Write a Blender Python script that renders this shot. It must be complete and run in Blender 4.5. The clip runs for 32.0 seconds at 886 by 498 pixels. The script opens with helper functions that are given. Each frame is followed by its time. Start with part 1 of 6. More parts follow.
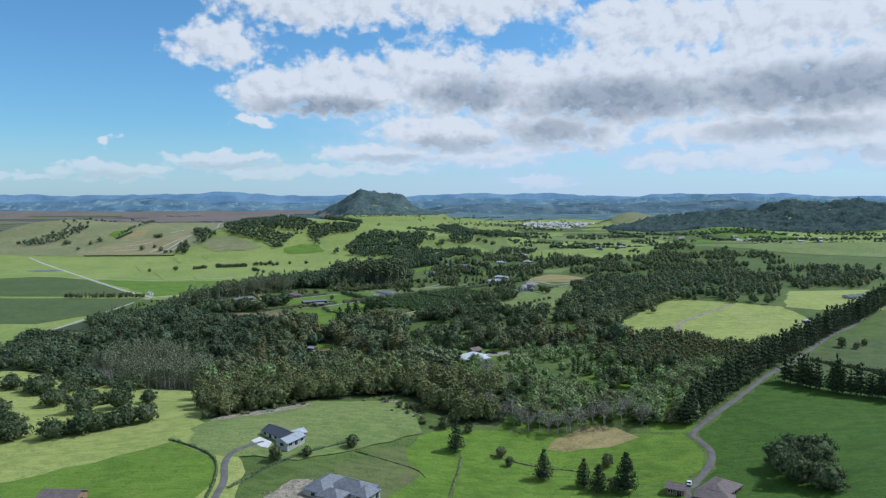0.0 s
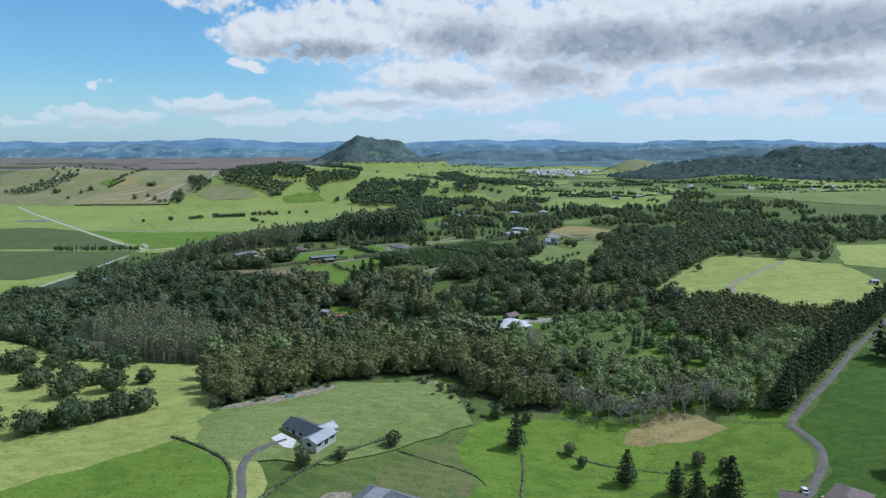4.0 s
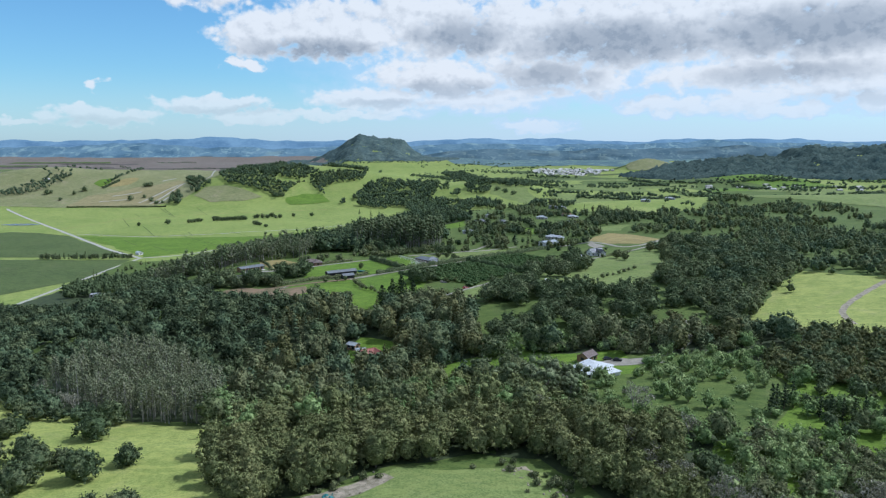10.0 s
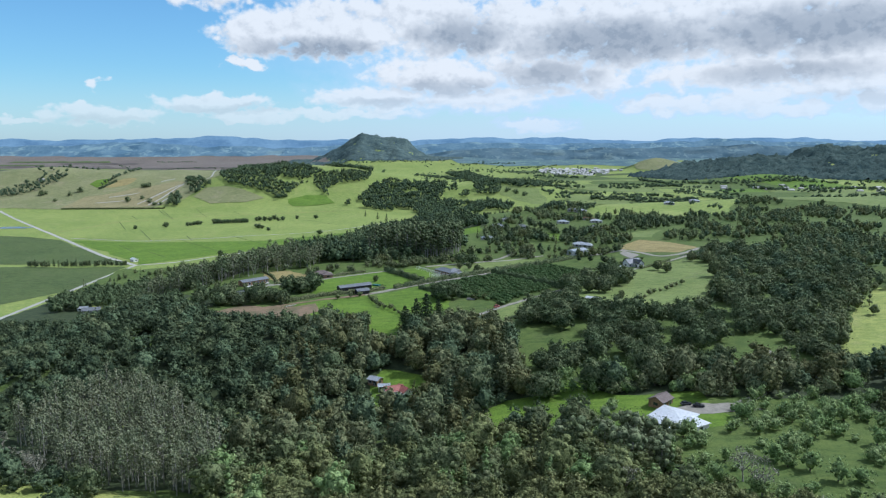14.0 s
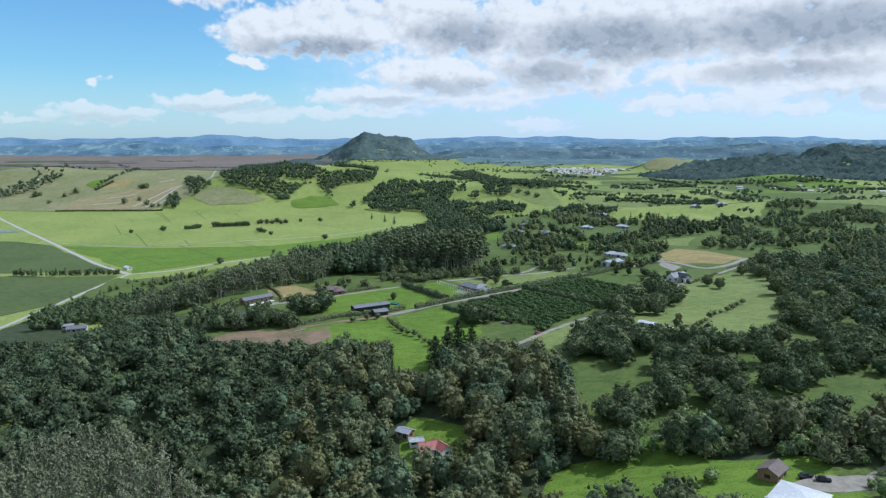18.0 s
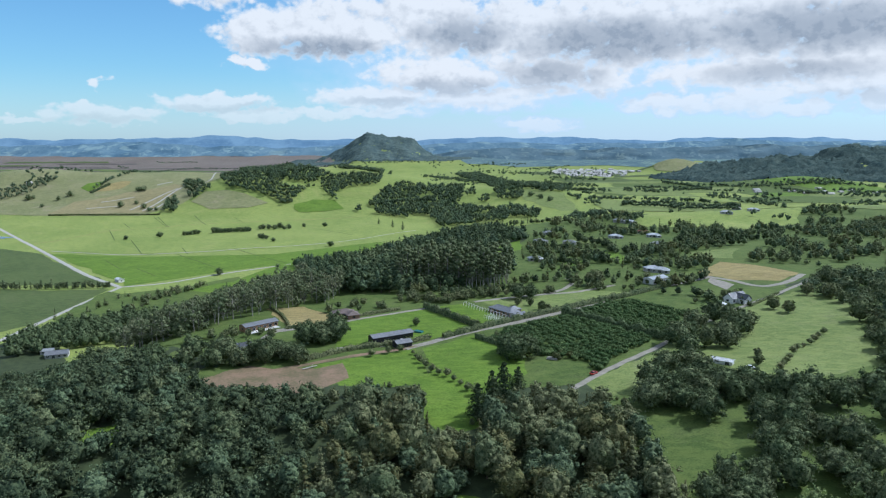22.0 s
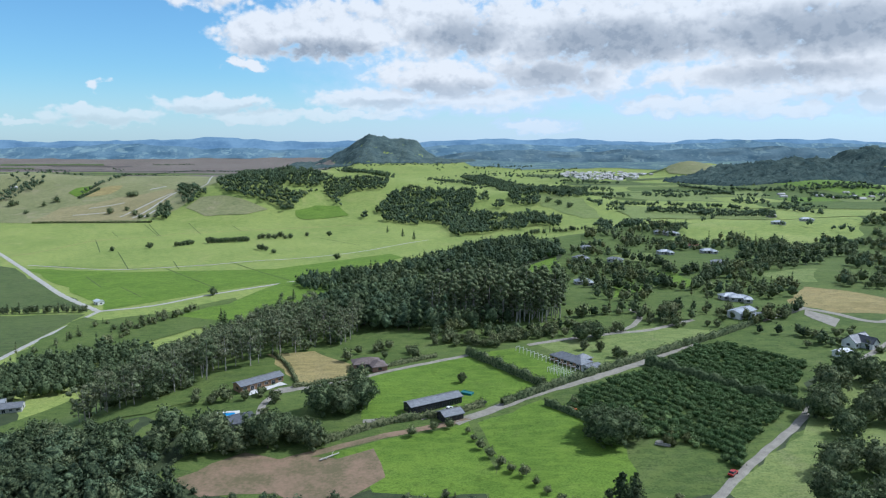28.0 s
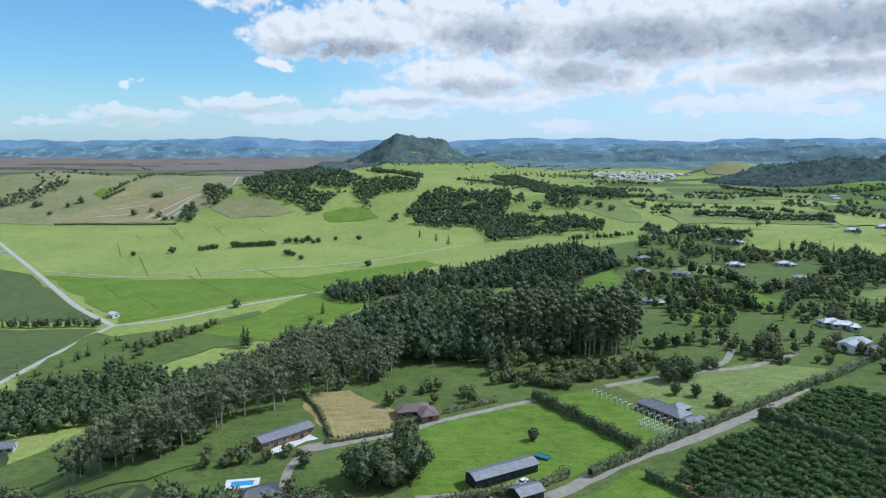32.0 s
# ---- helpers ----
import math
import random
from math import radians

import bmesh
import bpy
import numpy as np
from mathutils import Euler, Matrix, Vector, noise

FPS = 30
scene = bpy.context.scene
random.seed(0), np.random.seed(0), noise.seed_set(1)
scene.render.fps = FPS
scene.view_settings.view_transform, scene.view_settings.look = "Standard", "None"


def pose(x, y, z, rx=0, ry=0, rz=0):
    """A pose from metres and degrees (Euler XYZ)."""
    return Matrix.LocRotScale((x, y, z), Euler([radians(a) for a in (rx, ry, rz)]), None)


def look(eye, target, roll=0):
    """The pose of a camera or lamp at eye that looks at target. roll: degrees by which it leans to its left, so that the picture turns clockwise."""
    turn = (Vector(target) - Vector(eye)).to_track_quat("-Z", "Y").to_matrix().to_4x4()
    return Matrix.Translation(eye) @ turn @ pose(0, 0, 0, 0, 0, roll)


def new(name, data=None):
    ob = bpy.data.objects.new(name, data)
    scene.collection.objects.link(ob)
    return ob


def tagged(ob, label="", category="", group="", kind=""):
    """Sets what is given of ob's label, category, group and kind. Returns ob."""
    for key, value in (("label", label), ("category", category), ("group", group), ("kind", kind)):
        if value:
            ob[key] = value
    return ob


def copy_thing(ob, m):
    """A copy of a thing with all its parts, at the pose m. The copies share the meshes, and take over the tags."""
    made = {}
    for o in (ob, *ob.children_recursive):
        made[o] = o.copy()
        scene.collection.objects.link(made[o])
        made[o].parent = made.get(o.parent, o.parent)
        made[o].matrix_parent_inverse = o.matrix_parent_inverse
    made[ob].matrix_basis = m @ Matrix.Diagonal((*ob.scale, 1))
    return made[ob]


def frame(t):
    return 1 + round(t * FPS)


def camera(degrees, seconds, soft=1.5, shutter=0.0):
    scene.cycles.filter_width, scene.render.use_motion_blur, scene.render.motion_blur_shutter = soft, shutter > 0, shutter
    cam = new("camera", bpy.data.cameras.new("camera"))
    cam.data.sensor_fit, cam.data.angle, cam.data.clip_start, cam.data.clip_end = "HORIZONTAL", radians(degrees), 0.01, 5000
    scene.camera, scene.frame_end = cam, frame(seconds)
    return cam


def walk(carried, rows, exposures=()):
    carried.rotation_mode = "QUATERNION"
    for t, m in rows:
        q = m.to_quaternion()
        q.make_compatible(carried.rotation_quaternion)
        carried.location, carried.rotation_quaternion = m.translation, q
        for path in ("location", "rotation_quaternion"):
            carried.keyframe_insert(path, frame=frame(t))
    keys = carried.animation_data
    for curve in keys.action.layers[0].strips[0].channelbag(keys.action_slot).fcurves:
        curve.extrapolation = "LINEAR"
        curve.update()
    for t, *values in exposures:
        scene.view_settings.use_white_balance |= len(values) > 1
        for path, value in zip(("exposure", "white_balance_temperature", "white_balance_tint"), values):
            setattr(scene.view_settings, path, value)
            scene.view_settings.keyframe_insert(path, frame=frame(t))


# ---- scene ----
cam = camera(65.47, 32.0, 1.2)
PATH = [
    (0, 0.02, 0.02, 143.59, 85.88, 0, 0.49),
    (0.5, -2.79, 6.91, 143.47, 84.99, 0, 0.42),
    (1, -5.60, 13.77, 143.35, 84.68, 0, 0.37),
    (1.5, -8.43, 20.60, 143.25, 84.17, 0, 0.33),
    (2, -11.27, 27.40, 143.16, 83.50, 0, 0.29),
    (2.5, -14.11, 34.17, 143.08, 82.80, 0, 0.23),
    (3, -16.93, 40.90, 143.01, 82.12, 0, 0.18),
    (3.5, -19.67, 47.58, 142.96, 81.51, 0, 0.14),
    (5.5, -30.36, 74.20, 142.74, 81.51, 0, 0.06),
    (6, -32.96, 80.84, 142.66, 81.51, 0, 0.03),
    (7, -37.81, 94.12, 142.47, 81.52, 0, -0.01),
    (8, -42.50, 107.51, 142.39, 81.47, 0, 0.00),
    (9, -47.10, 121.08, 142.47, 81.47, 0, 0.01),
    (10, -51.60, 134.83, 142.66, 81.42, 0, 0.00),
    (11, -56.02, 148.74, 142.88, 81.39, 0, 0.01),
    (12, -60.34, 162.78, 143.07, 81.35, 0, 0.02),
    (13, -64.59, 176.90, 143.23, 81.37, 0, 0.03),
    (14, -68.80, 191.07, 143.38, 81.34, 0, 0.06),
    (17, -81.49, 233.90, 144.31, 81.27, 0, 0.10),
    (18, -85.74, 248.49, 144.81, 81.24, 0, 0.13),
    (19, -89.98, 263.25, 145.33, 81.22, 0, 0.16),
    (20, -94.22, 278.17, 145.78, 81.24, 0, 0.18),
    (21, -98.47, 293.22, 146.12, 81.27, 0, 0.20),
    (22, -102.74, 308.39, 146.39, 81.28, 0, 0.21),
    (23, -107.02, 323.66, 146.59, 81.28, 0, 0.23),
    (24, -111.29, 339.00, 146.77, 81.32, 0, 0.22),
    (25, -115.54, 354.38, 146.92, 81.34, 0, 0.20),
    (28, -127.89, 400.57, 147.35, 81.42, 0, 0.11),
    (29, -131.94, 415.80, 147.51, 81.41, 0, 0.08),
    (30, -135.91, 430.85, 147.65, 81.39, 0, 0.06),
    (30.5, -137.85, 438.31, 147.72, 81.37, 0, 0.09),
    (31, -139.76, 445.74, 147.79, 81.36, 0, 0.42),
    (31.5, -141.64, 453.14, 147.86, 81.36, 0, 1.20),
    (32, -143.49, 460.51, 147.93, 81.36, 0, 2.25),
]
walk(cam, [(t, pose(*p)) for t, *p in PATH], [(0, -0.22, 5350, 10), (4, -0.17, 5400, 10), (9, -0.06, 5420, 10), (15, 0.0, 5430, 10), (32, 0.0, 5430, 10)])

# ---- light: a high sun from the front right under broken cloud ----
SUN_AZ, SUN_EL = 72.0, 48.0
sun = new("sun", bpy.data.lights.new("sun", "SUN"))
sun.data.energy, sun.data.angle, sun.data.color = 4.2, radians(0.6), (1.0, 0.96, 0.90)
sun.matrix_world = look((0, 0, 900), Vector((0, 0, 900)) - Vector((math.sin(radians(SUN_AZ)) * math.cos(radians(SUN_EL)),
                        math.cos(radians(SUN_AZ)) * math.cos(radians(SUN_EL)), math.sin(radians(SUN_EL)))))


class Nodes:
    """Short hand for node trees."""

    def __init__(self, tree):
        self.tree = tree

    def add(self, kind, *inputs, **settings):
        node = self.tree.nodes.new(kind)
        if "operation" in settings:
            node.operation = settings["operation"]
        if "use_clamp" in settings:
            node.use_clamp = settings["use_clamp"]
        if "interpolation_type" in settings:
            node.interpolation_type = settings["interpolation_type"]
        if "data_type" in settings:
            node.data_type, node.blend_type = settings["data_type"], settings["blend_type"]
        if "node_tree" in settings:
            node.node_tree = settings["node_tree"]
        if "sky_type" in settings:
            node.sky_type, node.sun_disc = settings["sky_type"], False
        for index, value in enumerate(inputs):
            self.put(node.inputs[index], value)
        return node

    def put(self, socket, value):
        if value is None:
            return
        if isinstance(value, bpy.types.NodeSocket):
            self.tree.links.new(value, socket)
        else:
            socket.default_value = value

    def math(self, operation, a, b=None, clamp=False):
        return self.add("ShaderNodeMath", a, b, operation=operation, use_clamp=clamp).outputs[0]

    def span(self, value, low, high, to_low=0.0, to_high=1.0):
        node = self.add("ShaderNodeMapRange", value, low, high, to_low, to_high, interpolation_type="SMOOTHSTEP")
        return node.outputs[0]

    def mix(self, factor, a, b, blend="MIX"):
        node = self.add("ShaderNodeMix", data_type="RGBA", blend_type=blend)
        self.put(node.inputs[0], factor)
        self.put(node.inputs[6], a)
        self.put(node.inputs[7], b)
        return node.outputs[2]

    def noise(self, vector, scale, detail=4.0, rough=0.55, distortion=0.0):
        node = self.add("ShaderNodeTexNoise")
        self.put(node.inputs["Vector"], vector)
        for key, value in (("Scale", scale), ("Detail", detail), ("Roughness", rough), ("Distortion", distortion)):
            node.inputs[key].default_value = value
        return node.outputs[0]


# clouds: azimuth, elevation, half width and half height in degrees
CLOUD_BANK = [(-14.4, 8.5, 3.3, 1.8), (-8.6, 9.1, 6.0, 2.4), (-1.1, 9.5, 7.0, 3.2), (6.8, 8.7, 6.9, 2.9), (14.5, 9.0, 8.8, 3.4), (22.9, 9.0, 8.0, 4.0), (30.4, 8.0, 7.7, 3.8)]
CLOUD_HIGH = [(-18.1, 11.9, 3.6, 1.8), (-10.4, 15.5, 8.6, 2.1), (0.8, 15.4, 6.1, 1.9), (8.2, 15.9, 2.8, 1.4), (16.7, 13.4, 8.2, 2.1), (26.8, 12.9, 9.7, 2.8)]
CLOUD_MID = [(-6.3, 3.6, 4.6, 1.0), (-0.7, 5.4, 4.9, 1.4), (3.1, 3.6, 5.6, 0.9), (8.2, 5.4, 4.4, 1.5), (12.3, 4.9, 2.2, 1.1), (22.5, 5.3, 7.2, 1.2), (29.7, 5.2, 5.3, 1.9), (18.0, 3.0, 3.4, 0.7), (23.7, 3.2, 3.0, 1.1), (26.8, 2.6, 2.2, 0.6), (32.0, 3.1, 2.0, 1.0)]
CLOUD_LOW = [(-17.7, 3.1, 4.5, 0.7), (-25.6, 2.1, 4.0, 0.7), (-31.4, 1.7, 2.1, 0.3), (-25.8, 4.3, 0.8, 0.4), (-15.3, 2.1, 3.9, 0.5), (7.3, 1.5, 2.8, 0.5), (-7.7, 2.4, 5.5, 0.5), (-15.7, 6.2, 1.3, 0.4)]


# grey undersides of the clouds, in the same terms
CLOUD_BASES = [(13.4, 7.9, 7.6, 1.6), (27.5, 8.1, 8.6, 1.7), (1.4, 8.6, 3.8, 1.4), (-10.5, 7.5, 5.0, 0.8), (0.3, 4.5, 4.5, 0.7), (8.6, 5.3, 3.8, 1.2), (26.0, 5.2, 5.5, 0.8), (-17.0, 2.7, 4.5, 0.35), (-26.0, 1.8, 3.5, 0.3),
               (30.5, 3.3, 3.5, 0.5), (14.0, 3.7, 3.0, 0.4), (-5.0, 3.3, 3.5, 0.3)]


def cloud_group(name, fine, spots, warp):
    """How deep a direction lies in the cloud, from azimuth and elevation in degrees."""
    tree = bpy.data.node_groups.new(name, "ShaderNodeTree")
    tree.interface.new_socket("azimuth", in_out="INPUT", socket_type="NodeSocketFloat")
    tree.interface.new_socket("elevation", in_out="INPUT", socket_type="NodeSocketFloat")
    tree.interface.new_socket("thick", in_out="OUTPUT", socket_type="NodeSocketFloat")
    n = Nodes(tree)
    given = tree.nodes.new("NodeGroupInput")
    az, el = given.outputs[0], given.outputs[1]
    flat = n.math("MULTIPLY", n.math("POWER", n.math("MAXIMUM", el, 0.0), 0.82), 1.15)
    spot = n.add("ShaderNodeCombineXYZ", n.math("MULTIPLY", az, 0.46), flat, 3.7).outputs[0]
    other = n.add("ShaderNodeCombineXYZ", n.math("MULTIPLY", az, 0.56), flat, 21.3).outputs[0]
    wide = n.math("ABSOLUTE", az)
    beyond = n.math("MAXIMUM", n.span(el, 18.0, 25.0), n.math("MULTIPLY", n.span(wide, 36.0, 48.0), n.span(el, 2.0, 7.0)))
    az = n.math("ADD", az, n.math("MULTIPLY", n.math("SUBTRACT", n.noise(spot, 0.8, 3, 0.6), 0.5), 5.0 * warp))
    el = n.math("ADD", el, n.math("MULTIPLY", n.math("SUBTRACT", n.noise(other, 0.9, 3, 0.6), 0.5), 2.0 * warp))
    field = None
    for ca, ce, wa, we in spots:
        da = n.math("MULTIPLY", n.math("SUBTRACT", az, ca), 1 / wa)
        de = n.math("MULTIPLY", n.math("SUBTRACT", el, ce), 1 / we)
        far = n.math("ADD", n.math("MULTIPLY", da, da), n.math("MULTIPLY", de, de))
        near = n.math("SUBTRACT", 1.0, far)
        field = near if field is None else n.add("ShaderNodeMath", field, near, 0.3, operation="SMOOTH_MAX").outputs[0]
    field = n.math("MAXIMUM", field, n.math("SUBTRACT", n.math("MULTIPLY", beyond, 2.05), 2.0))
    puff = n.math("MULTIPLY", n.math("SUBTRACT", n.noise(spot, 1.3, 10, 0.56, 0.25), 0.5), 2.7 if fine else 1.3)
    if fine:
        puff = n.math("ADD", puff, n.math("MULTIPLY", n.math("SUBTRACT", n.noise(other, 2.6, 8, 0.5), 0.5), 1.25))
    out = tree.nodes.new("NodeGroupOutput")
    tree.links.new(n.math("ADD", field, puff), out.inputs[0])
    return tree


world = bpy.data.worlds.new("sky")
scene.world = world
world.use_nodes = True
world.node_tree.nodes.clear()
n = Nodes(world.node_tree)
sky = n.add("ShaderNodeTexSky", sky_type="NISHITA")
sky.sun_elevation, sky.sun_rotation, sky.altitude = radians(SUN_EL), radians(SUN_AZ), 150.0
sky.air_density, sky.dust_density, sky.ozone_density = 1.0, 0.6, 2.2
way = n.add("ShaderNodeSeparateXYZ", n.add("ShaderNodeTexCoord").outputs["Generated"])
azimuth = n.math("MULTIPLY", n.math("ARCTAN2", way.outputs[0], way.outputs[1]), 57.2958)
elevation = n.math("MULTIPLY", n.math("ARCSINE", way.outputs[2]), 57.2958)
cloud_field = cloud_group("cloud_field", True, CLOUD_BANK + CLOUD_HIGH + CLOUD_MID + CLOUD_LOW, 1.0)
base_field = cloud_group("cloud_bases", False, CLOUD_BASES, 0.7)


def thick(group, up):
    node = n.add("ShaderNodeGroup", node_tree=group)
    n.put(node.inputs[0], n.math("ADD", azimuth, up * 1.4))
    n.put(node.inputs[1], n.math("ADD", elevation, up))
    return node.outputs[0]


here, above, base = thick(cloud_field, 0.0), thick(cloud_field, 0.42), thick(base_field, 0.0)
cover = n.span(here, -0.42, 0.55)
relief = n.math("MULTIPLY", n.span(n.math("SUBTRACT", above, here), -0.3, 0.8), 0.34)
shade = n.math("ADD", n.math("MULTIPLY", n.span(base, -0.9, 1.15), 0.84), relief, True)
shade = n.math("MULTIPLY", n.math("MULTIPLY", shade, n.span(elevation, 1.5, 7.5, 0.42, 1.0)), n.span(here, -0.2, 0.6, 0.3, 1.0))
tone = n.mix(shade, (1.0, 0.965, 0.90, 1), (0.395, 0.425, 0.455, 1))
thin = n.math("MULTIPLY", n.math("MULTIPLY", n.span(azimuth, -20.0, 2.0), n.span(elevation, 10.0, 5.0)), n.span(here, -2.4, 0.0, 0.3, 1.0))
low_air = n.math("MULTIPLY", n.span(elevation, 6.0, 0.0), n.span(azimuth, -32.0, 8.0, 0.42, 0.75))
veil = n.math("MAXIMUM", low_air, n.math("MULTIPLY", thin, 0.85))
clear = n.add("ShaderNodeBackground", n.mix(1.0, sky.outputs[0], (0.76, 1.02, 1.06, 1), "MULTIPLY"), 0.122)
pale = n.add("ShaderNodeBackground", (0.68, 0.80, 0.90, 1), 0.92)
hazy = n.add("ShaderNodeMixShader", veil, clear.outputs[0], pale.outputs[0])
cloud = n.add("ShaderNodeBackground", tone, 0.89)
cover = n.math("MULTIPLY", cover, n.span(elevation, -0.2, 6.0, 0.30, 0.97))
whole = n.add("ShaderNodeMixShader", cover, hazy.outputs[0], cloud.outputs[0])
n.add("ShaderNodeOutputWorld", whole.outputs[0])

# ---- materials ----
MATS = {}


def material(name, rough=0.8, metal=0.0, specular=0.3):
    m = bpy.data.materials.new(name)
    m.use_nodes = True
    shader = m.node_tree.nodes["Principled BSDF"]
    shader.inputs["Roughness"].default_value, shader.inputs["Metallic"].default_value = rough, metal
    shader.inputs["Specular IOR Level"].default_value = specular
    MATS[name] = m
    return m, Nodes(m.node_tree), shader


def grass(name, low, high, dry, dry_share=0.35, patch=0.02, stripes=0.0):
    """Pasture: broad patches, tufts of some metres, fine blades, worn dry spots."""
    m, n, shader = material(name, 0.9, 0, 0.15)
    at = n.add("ShaderNodeNewGeometry").outputs["Position"]
    broad, tuft, fine = n.noise(at, patch, 5, 0.6), n.noise(at, 0.16, 5, 0.65), n.noise(at, 1.3, 3, 0.7)
    colour = n.mix(n.span(n.math("ADD", n.math("MULTIPLY", broad, 0.6), n.math("MULTIPLY", tuft, 0.4)), 0.36, 0.64), (*low, 1), (*high, 1))
    colour = n.mix(n.math("MULTIPLY", n.span(n.noise(at, patch * 2.3, 6, 0.65, 0.6), 0.5, 0.72), dry_share), colour, (*dry, 1))
    colour = n.mix(n.math("MULTIPLY", n.span(fine, 0.38, 0.66), 0.62), colour, (low[0] * 0.5, low[1] * 0.56, low[2] * 0.5, 1))
    streak = n.noise(n.add("ShaderNodeVectorMath", at, (0.35, 0.9, 0.5), operation="MULTIPLY").outputs[0], 0.32, 6, 0.7, 0.5)
    colour = n.mix(n.math("MULTIPLY", n.span(streak, 0.44, 0.60), 0.40), colour, (high[0] * 1.25, high[1] * 1.15, high[2] * 1.1, 1))
    rush = n.math("MULTIPLY", n.span(n.noise(at, 0.45, 4, 0.6), 0.54, 0.66), n.span(n.noise(at, 0.035, 3, 0.5), 0.42, 0.62))
    colour = n.mix(n.math("MULTIPLY", rush, 0.6), colour, (low[0] * 0.62, low[1] * 0.62, low[2] * 0.6, 1))
    n.put(shader.inputs["Base Color"], colour)
    bump = n.add("ShaderNodeBump")
    n.put(bump.inputs["Strength"], 0.5)
    n.put(bump.inputs["Distance"], 0.35)
    n.put(bump.inputs["Height"], n.math("ADD", n.math("MULTIPLY", tuft, 0.8), n.math("MULTIPLY", fine, 0.4)))
    n.put(shader.inputs["Normal"], bump.outputs[0])
    return m


def mottled(name, a, b, scale=0.5, rough=0.85, metal=0.0, bump_by=0.05, specular=0.3):
    m, n, shader = material(name, rough, metal, specular)
    at = n.add("ShaderNodeNewGeometry").outputs["Position"]
    big, small = n.noise(at, scale, 5, 0.6), n.noise(at, scale * 9, 4, 0.65)
    mixed = n.span(n.math("ADD", n.math("MULTIPLY", big, 0.6), n.math("MULTIPLY", small, 0.4)), 0.36, 0.64)
    n.put(shader.inputs["Base Color"], n.mix(mixed, (*a, 1), (*b, 1)))
    bump = n.add("ShaderNodeBump")
    n.put(bump.inputs["Strength"], 0.6)
    n.put(bump.inputs["Distance"], bump_by)
    n.put(bump.inputs["Height"], small)
    n.put(shader.inputs["Normal"], bump.outputs[0])
    return m


def leaves(name, dark, light, tint, through_share=0.25):
    """Foliage: each clump differs a little, each tree a little more."""
    m, n, shader = material(name, 0.8, 0, 0.08)
    at = n.add("ShaderNodeNewGeometry")
    tree_by = n.math("ADD", n.math("MULTIPLY", n.noise(at.outputs["Position"], 0.11, 2, 0.5), 0.75),
                     n.math("MULTIPLY", n.add("ShaderNodeObjectInfo").outputs["Random"], 0.25))
    colour = n.mix(at.outputs["Random Per Island"], (*dark, 1), (*light, 1))
    colour = n.mix(n.math("MULTIPLY", n.span(tree_by, 0.41, 0.64), 0.8), colour, (*tint, 1))
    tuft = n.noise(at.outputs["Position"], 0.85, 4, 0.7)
    # shade between tufts put into the colour, dark where the bump is hollow
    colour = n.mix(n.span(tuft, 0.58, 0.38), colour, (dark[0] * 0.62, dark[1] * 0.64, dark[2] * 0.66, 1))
    n.put(shader.inputs["Base Color"], colour)
    bump = n.add("ShaderNodeBump")
    n.put(bump.inputs["Strength"], 0.9)
    n.put(bump.inputs["Distance"], 1.1)
    n.put(bump.inputs["Height"], tuft)
    n.put(shader.inputs["Normal"], bump.outputs[0])
    thin = n.add("ShaderNodeBsdfTranslucent", colour)
    both = n.add("ShaderNodeMixShader", through_share, shader.outputs[0], thin.outputs[0])
    n.tree.links.new(both.outputs[0], n.tree.nodes["Material Output"].inputs[0])
    return m


def ribbed(name, a, b, rough=0.35, metal=0.6, pitch=2.6):
    """Long-run roofing: ribs, a little fading and lichen."""
    m, n, shader = material(name, rough, metal, 0.5)
    geo = n.add("ShaderNodeTexCoord").outputs["Object"]
    at = n.add("ShaderNodeNewGeometry").outputs["Position"]
    wave = n.add("ShaderNodeTexWave")
    n.put(wave.inputs["Vector"], geo)
    wave.inputs["Scale"].default_value = pitch
    n.put(shader.inputs["Base Color"], n.mix(n.span(n.noise(at, 0.9, 6, 0.65), 0.35, 0.68), (*a, 1), (*b, 1)))
    bump = n.add("ShaderNodeBump")
    n.put(bump.inputs["Strength"], 0.5)
    n.put(bump.inputs["Distance"], 0.04)
    n.put(bump.inputs["Height"], wave.outputs[1])
    n.put(shader.inputs["Normal"], bump.outputs[0])
    return m


PASTURE = grass("pasture", (0.178, 0.240, 0.057), (0.274, 0.322, 0.088), (0.322, 0.318, 0.117), 0.55, 0.008)
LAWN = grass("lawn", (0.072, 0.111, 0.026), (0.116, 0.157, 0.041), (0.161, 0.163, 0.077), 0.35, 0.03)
# brightened grass: sun between cloud shadows put into the colour
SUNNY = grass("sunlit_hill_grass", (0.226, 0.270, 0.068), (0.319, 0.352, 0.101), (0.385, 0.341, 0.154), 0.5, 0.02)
LUSH = grass("lush_grass", (0.092, 0.156, 0.019), (0.143, 0.226, 0.030), (0.187, 0.226, 0.056), 0.3, 0.03)
PALE_GRASS = grass("pale_grass", (0.138, 0.185, 0.052), (0.198, 0.243, 0.078), (0.255, 0.237, 0.125), 0.5, 0.02)
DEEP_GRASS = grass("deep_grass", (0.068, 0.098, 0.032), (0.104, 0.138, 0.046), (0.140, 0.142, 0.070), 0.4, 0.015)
HAY = grass("cut_hay", (0.238, 0.194, 0.079), (0.317, 0.264, 0.114), (0.370, 0.290, 0.150), 0.5, 0.05)
STRAW = grass("straw_hillside", (0.215, 0.195, 0.092), (0.300, 0.262, 0.132), (0.350, 0.290, 0.170), 0.6, 0.015)
# brown crop flats, with a tint of far haze mixed into the colour
BROWN_FLAT = grass("brown_flat", (0.150, 0.125, 0.110), (0.205, 0.175, 0.150), (0.135, 0.160, 0.100), 0.5, 0.004)
